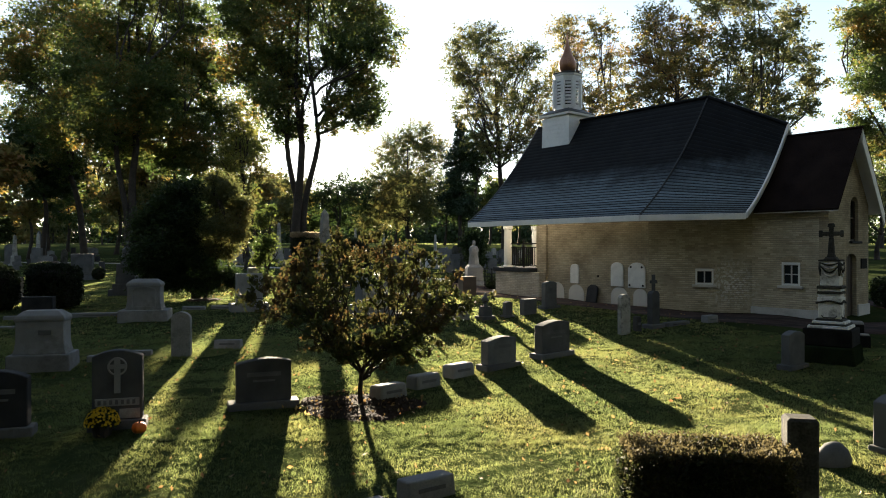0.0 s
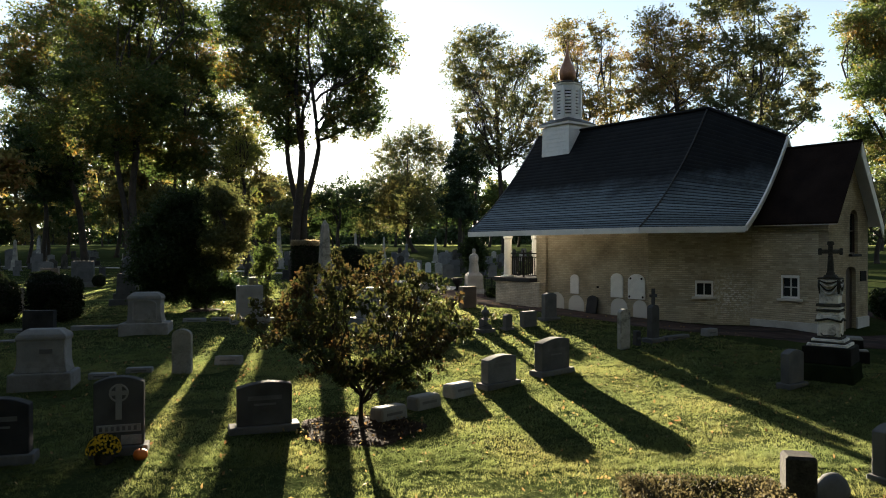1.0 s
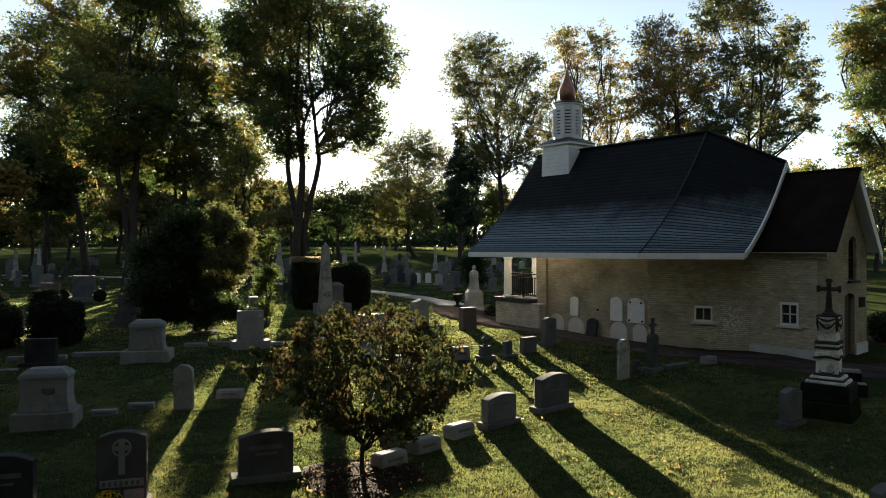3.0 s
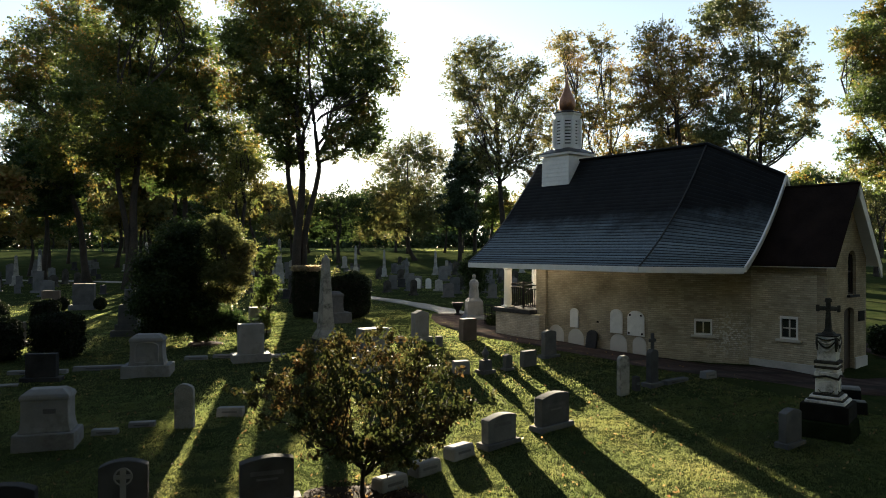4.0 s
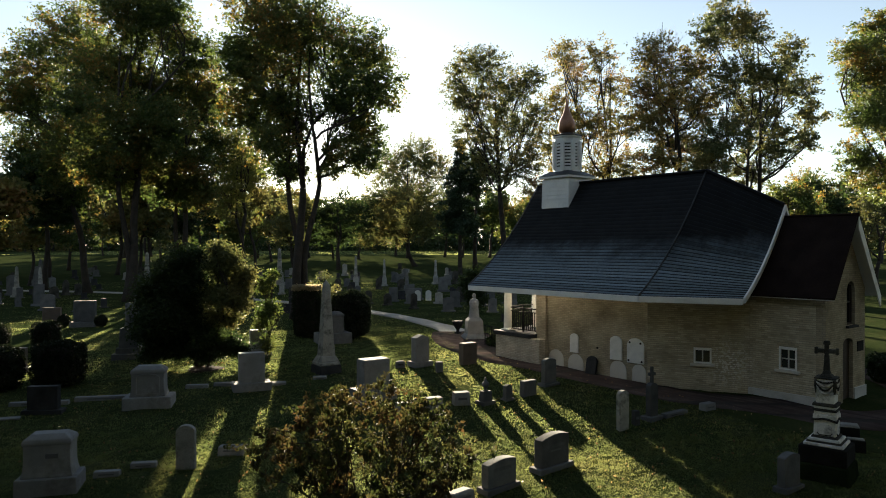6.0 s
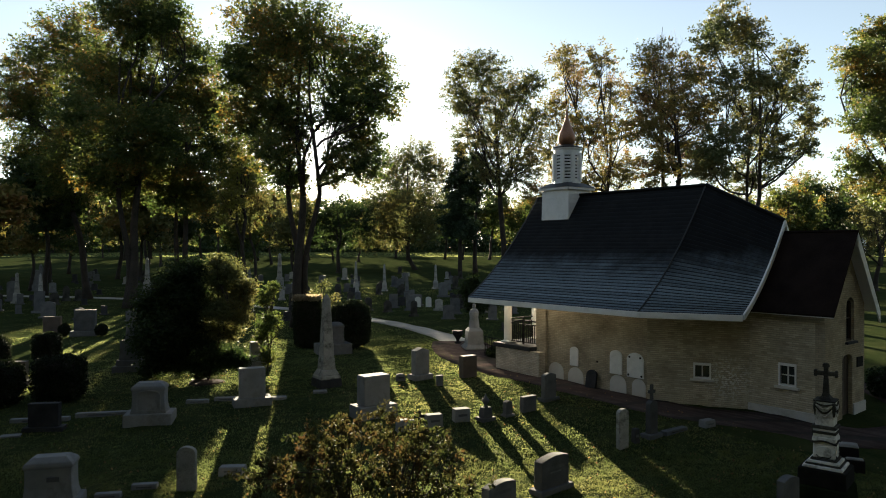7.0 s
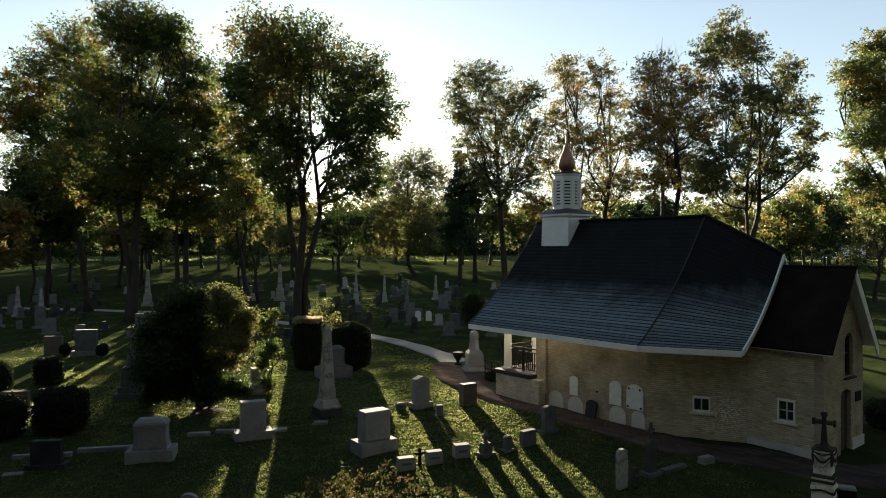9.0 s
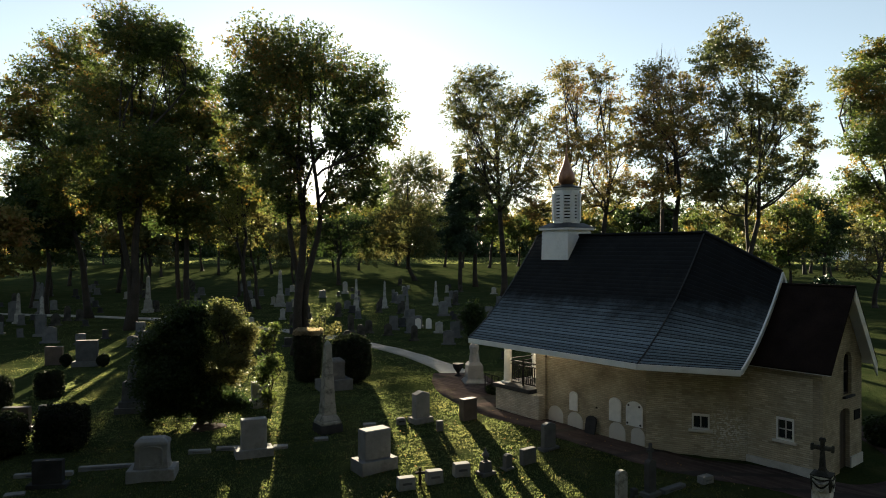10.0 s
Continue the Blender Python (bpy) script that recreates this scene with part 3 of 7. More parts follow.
def window(m, w, h, across, down, arched=False):
    """A white-framed window with its panes and sill; x along the wall, y into it."""
    e = part("window", Shape().box(-w / 2 - 0.06, -w / 2, -0.03, 0.14, -0.06, h + 0.09).box(w / 2, w / 2 + 0.06, -0.03, 0.14, -0.06, h + 0.09).box(-w / 2, w / 2, -0.03, 0.14, h, h + 0.09).box(-w / 2, w / 2, -0.03, 0.14, -0.06, 0.0).bm(0.006), WHITE, CH, "white wooden window frame", m=m)
    bars = Shape()
    for i in range(1, across):
        x = -w / 2 + w * i / across
        bars.box(x - 0.022, x + 0.022, 0.03, 0.075, 0, h)
    for i in range(1, down):
        z = h * i / down
        bars.box(-w / 2, w / 2, 0.034, 0.071, z - 0.02, z + 0.02)
    part("glazing_bar", bars, PALEFRAME, e)
    for i in range(across):
        for j in range(down):
            part("pane", Shape().box(-w / 2 + w * i / across + 0.01, -w / 2 + w * (i + 1) / across - 0.01, 0.05, 0.058, h * j / down + 0.01, h * (j + 1) / down - 0.01), GLASS, e)
    part("sill", Shape().box(-w / 2 - 0.17, w / 2 + 0.17, -0.12, 0.13, -0.15, -0.062).bm(0.012), PLASTER, e, "pale stone sill")
    n = 7
    arch = [(-w / 2 - 0.12 + (w + 0.24) * i / n, h + 0.10 + 0.055 * math.sin(math.pi * i / n)) for i in range(n + 1)]
    part("lintel", Shape().slab(arch + [(x, z + 0.13) for x, z in reversed(arch)], -0.022, 0.05), BRICK, e, "segmental brick arch")
    return e


def tablet(u0, u1, z0, z1, material, name="wall_tablet", proud=0.05, rise=0.55, v=1.28, bolts=False, label="", round_top=True):
    w, h = u1 - u0, z1 - z0
    r = w / 2 * rise
    out = [(-w / 2, 0), (w / 2, 0)] + [(w / 2 * math.cos(a), h - r + r * math.sin(a)) for a in np.linspace(0, math.pi, 13)]
    ob = part(name, Shape().slab(out, -proud, 0.0).bm(0.01), material, CH, label, m=pose((u0 + u1) / 2, v, z0))
    if bolts:
        for x, z in ((-w / 2 + 0.08, 0.09), (w / 2 - 0.08, 0.09), (-w / 2 + 0.13, h - 0.17), (w / 2 - 0.13, h - 0.17)):
            part("bolt", Shape().lathe([(0.042, 0), (0.042, 0.014), (0.026, 0.026)], 8).bm(), IRON, ob, "black iron bolt head", m=pose(x, -proud, z, 90))


FACED = []


def chapel_walls():
    Z0 = 0.1
    walling("wall", (-5.95, 1.28), (-0.55, 1.28), Z0, 4.35, 0.32, [(3.02, 3.16, 1.54, 1.62)], BRICK, CH, "cream brick wall, courses weathered and patched")
    FACED.append(walling("wall", (-0.55, 1.28), (2.45, 2.92), Z0, 4.35, 0.32, [(1.65, 2.13, 1.45, 1.86)], MORTAR, CH, "cream brick wall, courses weathered and patched"))
    walling("wall", (2.45, 7.6), (-0.55, 7.62), Z0, 4.35, 0.32, [], BRICK, CH)
    walling("wall", (-0.55, 7.62), (-5.95, 7.62), Z0, 4.35, 0.32, [], BRICK, CH)
    walling("wall", (-5.95, 7.62), (-5.95, 1.28), Z0, 4.35, 0.32, [(2.5, 3.9, 1.85, 4.1)], BRICK, CH)
    g = Shape()
    for sgn in (1, -1):
        out = []
        for q in np.linspace(0.47, 1, 9):
            vv = EASTV + (AXIS - EASTV) * q
            out.append((AXIS - sgn * (AXIS - vv), EAVE + (ENDTOP - EAVE) * sag(q) - 0.18))
        n = len(out)
        vs = [(2.68, y, 3.3) for y, z in out] + [(2.68, y, z) for y, z in out] + [(2.45, y, 3.3) for y, z in out] + [(2.45, y, z) for y, z in out]
        g.add(vs, [(i, i + 1, n + i + 1, n + i) for i in range(n - 1)] + [(2 * n + i + 1, 2 * n + i, 3 * n + i, 3 * n + i + 1) for i in range(n - 1)])
    part("end_gable", g, BRICK, CH)
    pil = Shape().box(-6.02, -5.47, 1.16, 1.5, Z0, 3.62)
    part("pilaster", pil.bm(0.01), BRICK, CH, "plain brick corner pilaster")
    door = part("door", Shape().box(-0.08, 0.0, -0.7, 0.7, 0, 2.25).bm(0.01), DARKWOOD, CH, "dark panelled porch door", m=pose(-6.05, 4.4, 1.85))
    for y in (-0.62, 0.08):
        for z in (0.2, 1.2):
            part("panel", Shape().box(-0.1, -0.078, y, y + 0.54, z, z + 0.85).bm(0.01), DARKWOOD, door)
    # a slanted wall's own window and the annex window
    d = Vector((3.0, 1.64)).normalized()
    ang = math.degrees(math.atan2(d.y, d.x))
    c = Vector((-0.55, 1.28)) + d * 1.89
    window(pose(c.x, c.y, 1.45, 0, 0, ang), 0.48, 0.41, 2, 1)
    part("vent", Shape().box(-0.07, 0.07, 0.05, 0.12, 0, 0.08), HOLLOW, CH, "small vent hole with its shade as a near-black plug", m=pose(-2.86, 1.28, 1.54))
    for u0, u1, z0, z1, mt, nm, bolts, lab, pr in (
        (-1.41, -0.67, 1.21, 2.14, WHITEMARBLE, "wall_tablet", True, "white round-topped marble tablet bolted to the wall", 0.06),
        (-2.2, -1.64, 1.23, 2.14, WHITEMARBLE, "wall_tablet", False, "white round-topped marble tablet fixed to the wall", 0.06),
        (-4.2, -3.77, 1.27, 2.04, WHITEMARBLE, "wall_tablet", False, "small pale round-topped marble tablet", 0.06),
        (-1.2, -0.6, 0.55, 1.19, PLASTER, "wall_niche", False, "low arched panel of pale plaster", 0.025),
        (-2.22, -1.45, 0.55, 1.21, PLASTER, "wall_niche", False, "low arched panel of pale plaster", 0.025),
        (-4.32, -3.52, 0.55, 1.22, PLASTER, "wall_niche", False, "low arched panel of pale plaster", 0.025),
        (-5.38, -4.56, 0.55, 1.29, PLASTER, "wall_niche", False, "low arched panel of pale plaster", 0.025)):
        tablet(u0, u1, z0, z1, mt, nm, pr, 0.75 if nm == "wall_tablet" else 0.9, bolts=bolts, label=lab)


def chapel_annex():
    u1, v0, v1, half = 4.95, 2.92, 5.98, 1.85
    FACED.append(walling("annex_wall", (2.45, v0), (u1 - 0.3, v0), 0.1, 4.1, 0.3, [(1.08, 1.55, 1.5, 2.11)], MORTAR, CH, "cream brick side wall of the annex"))
    walling("annex_wall", (u1 - 0.3, v1), (2.45, v1), 0.1, 4.1, 0.3, [], BRICK, CH)
    window(pose(2.45 + 1.315, v0, 1.5), 0.47, 0.61, 2, 2)
    g = Shape()
    holes = {"door": (4.2, 5.0, 0.1, 2.49), "win": (4.5, 5.15, 2.9, 4.38)}
    cuts = [v0, 4.2, 4.5, 5.0, 5.15, v1]
    cuts = sorted(set(cuts + [AXIS]))

    def crest(v):
        return 6.3 - abs(v - AXIS) * 1.43

    for a, b in zip(cuts[:-1], cuts[1:]):
        gaps = sorted((lo, hi) for f, t, lo, hi in holes.values() if a >= f - 1e-6 and b <= t + 1e-6)
        low = 0.1
        for lo, hi in gaps + [(None, None)]:
            top = lo
            za, zb = (top, top) if top is not None else (crest(a), crest(b))
            if top is None or top - low > 1e-3:
                g.add([(u1 - 0.3, a, low), (u1, a, low), (u1, b, low), (u1 - 0.3, b, low), (u1 - 0.3, a, za), (u1, a, za), (u1, b, zb), (u1 - 0.3, b, zb)],
                      [(0, 3, 2, 1), (4, 5, 6, 7), (0, 1, 5, 4), (1, 2, 6, 5), (2, 3, 7, 6), (3, 0, 4, 7)])
            low = hi
    gb = g.bm()
    bmesh.ops.remove_doubles(gb, verts=gb.verts, dist=0.0005)
    part("annex_gable", gb, BRICK, CH, "cream brick gable wall in shade")

    def arch_fill(f, t, spring, top):
        w = t - f
        out = [(f - 0.001, top), (f - 0.001, spring)] + [(f + w / 2 - w / 2 * math.cos(a), spring + (top - spring) * 0.98 * math.sin(a)) for a in np.linspace(0, math.pi, 11)] + [(t + 0.001, spring), (t + 0.001, top)]
        return out

    for f, t, s, tp in ((4.5, 5.15, 4.05, 4.38), (4.2, 5.0, 2.3, 2.49)):
        part("arch", Shape().slab(arch_fill(f, t, s, tp), -0.004, 0.28), BRICK, CH, m=Matrix.Translation((u1, 0, 0)) @ Matrix.Rotation(radians(90), 4, "Z"))
    w = part("window", Shape().box(u1 - 0.2, u1 - 0.1, 4.5, 4.56, 2.9, 4.38).box(u1 - 0.2, u1 - 0.1, 5.09, 5.15, 2.9, 4.38).box(u1 - 0.2, u1 - 0.1, 4.56, 5.09, 2.9, 2.96).box(u1 - 0.18, u1 - 0.12, 4.56, 5.09, 3.64, 3.69), DARKWOOD, CH, "tall dark arched gable window")
    part("pane", Shape().box(u1 - 0.17, u1 - 0.16, 4.56, 5.09, 2.96, 3.64), GLASS, w)
    part("pane", Shape().box(u1 - 0.17, u1 - 0.16, 4.56, 5.09, 3.69, 4.38), GLASS, w)
    part("sill", Shape().box(u1 - 0.1, u1 + 0.1, 4.42, 5.23, 2.82, 2.898).bm(0.01), DARKGRANITE, w)
    d = part("door", Shape().box(u1 - 0.2, u1 - 0.14, 4.2, 5.0, 0.4, 2.49), DARKWOOD, CH, "dark arched basement door in the gable")
    for i in range(5):
        part("plank", Shape().box(u1 - 0.145, u1 - 0.128, 4.21 + i * 0.158, 4.36 + i * 0.158, 0.45, 2.4).bm(0.006), DARKWOOD, d)
    part("plaque", Shape().box(u1, u1 + 0.03, 5.32, 5.8, 1.98, 2.32).bm(0.008), IRON, CH, "dark metal plaque on the gable wall")
    part("plinth", Shape().box(2.42, u1 + 0.03, v0 - 0.05, v0 + 0.02, 0.1, 0.68).bm(0.01), PALEFRAME, CH, "white painted plinth course")
    part("plinth", Shape().box(u1 - 0.02, u1 + 0.045, 5.04, v1 + 0.03, 0.1, 0.78).bm(0.01), PALEFRAME, CH, "white painted plinth course")
    # roof of the annex
    ez, az = 3.88, 6.58
    e0, e1, t0, t1 = (2.66, AXIS - half, ez), (5.35, AXIS - half, ez), (2.66, AXIS, az), (5.35, AXIS, az)
    b0, b1 = (5.35, AXIS + half, ez), (2.66, AXIS + half, ez)
    roof = part("annex_roof", Shape().box(2.66, 5.35, AXIS - 0.07, AXIS + 0.07, az - 0.03, az + 0.05).bm(0.02), DARKROOF, CH, "plain black shingled annex roof with white soffits")

    def flat(name, pts, up, down, mt):
        s = Shape()
        s.add([(x, y, z + up) for x, y, z in pts] + [(x, y, z - down) for x, y, z in pts], [(0, 1, 2, 3), (7, 6, 5, 4), (0, 4, 5, 1), (1, 5, 6, 2), (2, 6, 7, 3), (3, 7, 4, 0)])
        part(name, s, mt, roof)

    flat("slope", [e0, e1, t1, t0], 0.03, 0.03, DARKROOF)
    flat("slope", [b0, b1, t0, t1], 0.03, 0.03, DARKROOF)
    flat("soffit", [(2.68, AXIS + half - 0.02, ez - 0.02), (2.68, AXIS, az - 0.06), (5.33, AXIS, az - 0.06), (5.33, AXIS + half - 0.02, ez - 0.02)], 0.0, 0.04, WHITE)
    flat("soffit", [(2.68, AXIS - half + 0.02, ez - 0.02), (5.33, AXIS - half + 0.02, ez - 0.02), (5.33, AXIS, az - 0.06), (2.68, AXIS, az - 0.06)], 0.0, 0.04, WHITE)
    for sg in (-1, 1):
        s = Shape()
        pts = [(AXIS + sg * half, ez + 0.0), (AXIS, az), (AXIS, az - 0.5), (AXIS + sg * (half + 0.0), ez - 0.44)]
        s.add([(5.3, y, z) for y, z in pts] + [(5.345, y, z) for y, z in pts], [(0, 1, 2, 3), (7, 6, 5, 4), (0, 4, 5, 1), (1, 5, 6, 2), (2, 6, 7, 3), (3, 7, 4, 0)])
        if sg > 0:
            part("bargeboard", s, WHITE, roof, "white painted bargeboard")
    part("cornice", Shape().box(2.7, 4.96, v0 - 0.06, v0 + 0.01, 3.62, 3.8).bm(0.01), BRICK, CH)


def chapel_porch():
    floor_z = 1.84
    part("porch_floor", Shape().box(-8.25, -5.96, 0.72, 8.0, 1.66, floor_z).bm(0.02), DARKGRANITE, CH, "dark stone porch floor slab")
    part("porch_base", Shape().box(-8.15, -5.5, 0.8, 8.0, 0.1, 1.658).bm(0.01), PALEBRICK, CH, "low limewashed brick base of the porch")
    for u, v in ((-7.86, 1.28), (-7.98, 3.15), (-7.98, 5.75), (-7.86, 7.6)):
        c = part("column", Shape().lathe([(0.23, 0), (0.23, 0.06), (0.19, 0.09), (0.185, 0.12), (0.165, 1.62), (0.18, 1.66), (0.21, 1.7), (0.21, 1.84)], 20).bm(), WHITE, CH, "round white porch column", smooth=False, m=pose(u, v, floor_z))
        part("base_block", Shape().box(-0.23, 0.23, -0.23, 0.23, 0.0, 0.05).bm(0.01), WHITE, c)
    rail = part("railing", Shape().box(-8.0, -7.95, 1.5, 2.95, floor_z + 1.0, floor_z + 1.05), IRON, CH, "black iron porch railing")
    part("middle_rail", Shape().box(-7.995, -7.955, 1.5, 2.95, floor_z + 0.85, floor_z + 0.885), IRON, rail)
    part("lower_rail", Shape().box(-8.0, -7.95, 1.5, 2.95, floor_z + 0.08, floor_z + 0.11), IRON, rail)
    for i in range(12):
        y = 1.55 + i * 0.122
        part("baluster", Shape().box(-7.99, -7.96, y, y + 0.03, floor_z + 0.1, floor_z + 0.86), IRON, rail)
    rail = part("railing", Shape().box(-7.6, -6.05, 1.2, 1.25, floor_z + 1.0, floor_z + 1.05), IRON, CH, "black iron porch railing")
    part("middle_rail", Shape().box(-7.6, -6.05, 1.205, 1.245, floor_z + 0.85, floor_z + 0.885), IRON, rail)
    part("post", Shape().box(-6.86, -6.8, 1.19, 1.25, floor_z, floor_z + 1.1).lathe([(0.02, floor_z + 1.1), (0.045, floor_z + 1.13), (0.045, floor_z + 1.16), (0.01, floor_z + 1.2)], 8, -6.83, 1.22), IRON, rail)
    part("lower_rail", Shape().box(-7.6, -6.05, 1.2, 1.25, floor_z + 0.08, floor_z + 0.11), IRON, rail)
    for i in range(12):
        x = -7.55 + i * 0.125
        part("baluster", Shape().box(x, x + 0.03, 1.21, 1.24, floor_z + 0.1, floor_z + 0.86), IRON, rail)
    for i in range(6):
        part("step", Shape().box(-8.28 - 0.3 * (i + 1), -8.26 - 0.3 * i, 3.5, 5.4, 0.1, floor_z - 0.19 * (i + 1)).bm(0.01), DARKGRANITE, CH)
    for y in (3.4, 5.5):
        part("handrail", Shape().tube([(-8.25, y, floor_z + 0.9), (-9.9, y, 1.55), (-10.1, y, 1.5), (-10.1, y, 0.6)], [0.025] * 4, 6).tube([(-8.25, y, floor_z), (-8.25, y, floor_z + 0.9)], [0.022] * 2, 6).tube([(-9.3, y, 0.9), (-9.3, y, 1.95)], [0.02] * 2, 6), IRON, CH, "black iron handrail beside the steps")


def chapel_cupola():
    c = (-7.2, AXIS)
    body = part("cupola", Shape().box(c[0] - 0.82, c[0] + 0.82, c[1] - 0.82, c[1] + 0.82, 6.6, 8.74, 0.05, 0.05).bm(0.015), WHITE, CH, "white boarded cupola with slatted louvres and an onion finial")
    for i in range(9):
        z = 7.0 + i * 0.185
        part("clapboard", Shape().box(c[0] - 0.838 + 0.0035 * i, c[0] + 0.838 - 0.0035 * i, c[1] - 0.838 + 0.0035 * i, c[1] + 0.838 - 0.0035 * i, z, z + 0.176, 0.012, 0.012), WHITE, body)
    part("cornice", Shape().box(c[0] - 0.92, c[0] + 0.92, c[1] - 0.92, c[1] + 0.92, 8.70, 8.82).bm(0.02), WHITE, body)
    part("skirt_roof", Shape().box(c[0] - 0.95, c[0] + 0.95, c[1] - 0.95, c[1] + 0.95, 8.822, 9.06, 0.4, 0.4), LEAD, body, "shallow grey lead skirt roof")
    t = math.pi / 8
    R = 0.63
    drum = part("drum", Shape().lathe([(0.50, 8.95), (0.50, 10.5)], 8, *c, t).bm(), HOLLOW, body, "core behind the louvres, shade put into its near-black colour")
    ring = Shape().lathe([(R + 0.02, 8.9), (R + 0.02, 9.14), (R, 9.16)], 8, *c, t)
    part("drum_base", ring, WHITE, body)
    part("drum_head", Shape().lathe([(R, 10.42), (R, 10.58), (R + 0.07, 10.62), (R + 0.07, 10.68)], 8, *c, t), WHITE, body)
    part("drum_cap", Shape().lathe([(R + 0.1, 10.681), (R + 0.1, 10.72), (0.3, 10.86)], 8, *c, t), LEAD, body)
    for i in range(8):
        a0 = t + i * math.pi / 4
        am = a0 + math.pi / 8
        p = Vector((math.cos(a0), math.sin(a0))) * (R - 0.01)
        part("corner_post", Shape().box(-0.085, 0.085, -0.09, 0.05, 9.13, 10.44), WHITE, body, m=pose(c[0] + p.x * 0.97, c[1] + p.y * 0.97, 0, 0, 0, math.degrees(a0) + 90))
        ap = R * math.cos(math.pi / 8)
        for j in range(9):
            z = 9.17 + j * 0.147
            q = Vector((math.cos(am), math.sin(am))) * (ap - 0.05)
            part("slat", Shape().box(-0.2, 0.2, -0.05, 0.035, z, z + 0.085), WHITE, body, m=pose(c[0] + q.x, c[1] + q.y, 0, 0, 0, math.degrees(am) + 90))
    fin = [(0.2, 10.84), (0.3, 10.87), (0.385, 11.0), (0.41, 11.14), (0.39, 11.3), (0.32, 11.48), (0.23, 11.66), (0.155, 11.85), (0.1, 12.05), (0.06, 12.25), (0.035, 12.42), (0.02, 12.6), (0.008, 12.75)]
    part("finial", Shape().lathe(fin, 20, *c).bm(), COPPER, body, "brown copper onion finial", smooth=True)


chapel_roof()
chapel_walls()
chapel_annex()
chapel_porch()
chapel_cupola()

# ---- trees ----
def leaf_cloud(rng, centres, spread, sizes, droop=0.0):
    """Leaves round the given twig ends: a folded diamond each, as arrays of corners and faces."""
    n = len(centres)
    pos = centres + np.clip(rng.normal(0, 1, (n, 3)), -1.6, 1.6) * spread[:, None]
    a = rng.normal(0, 1, (n, 3))
    a[:, 2] -= droop
    a /= np.linalg.norm(a, axis=1)[:, None]
    b = np.cross(a, rng.normal(0, 1, (n, 3)))
    b /= np.linalg.norm(b, axis=1)[:, None] + 1e-6
    c = np.cross(a, b)
    s = sizes[:, None]
    v = np.stack([pos - a * s, pos + b * s * 0.55 + c * s * 0.14 - a * s * 0.1, pos + a * s, pos - b * s * 0.55 + c * s * 0.14 - a * s * 0.1], 1).reshape(-1, 3)
    i = np.arange(n)[:, None] * 4
    return v, np.concatenate([i, i + 1, i + 2, i + 3], 1)


def leaf_flecks(rng, roots, tips, spread, sizes):
    """Small leaves for large crowns: one pointed triangle each, strung along sprays that run from roots to tips."""
    n = len(roots)
    off = np.clip(rng.normal(0, 1, (n, 3)), -1.8, 1.8) * np.array([1.0, 1.0, 0.55])
    pos = roots + (tips - roots) * rng.uniform(0.05, 1.08, (n, 1)) + off * spread[:, None]
    a = rng.normal(0, 1, (n, 3)) * np.array([1.0, 1.0, 0.75])
    a /= np.linalg.norm(a, axis=1)[:, None]
    b = np.cross(a, rng.normal(0, 1, (n, 3)))
    b /= np.linalg.norm(b, axis=1)[:, None] + 1e-6
    s = sizes[:, None]
    v = np.stack([pos - a * s * 0.9 - b * s * 0.75, pos - a * s * 0.9 + b * s * 0.75, pos + a * s * 1.2], 1).reshape(-1, 3)
    return v, np.arange(3 * n).reshape(-1, 3)


def bend(rng, p, q, n, wob):
    """A wandering line from p to q."""
    p, q = np.array(p, float), np.array(q, float)
    t = np.linspace(0, 1, n)[:, None]
    line = p + (q - p) * t
    off = rng.normal(0, wob, 3) * np.sin(np.pi * t) + rng.normal(0, wob * 0.5, 3) * np.sin(2 * np.pi * t)
    return line + off


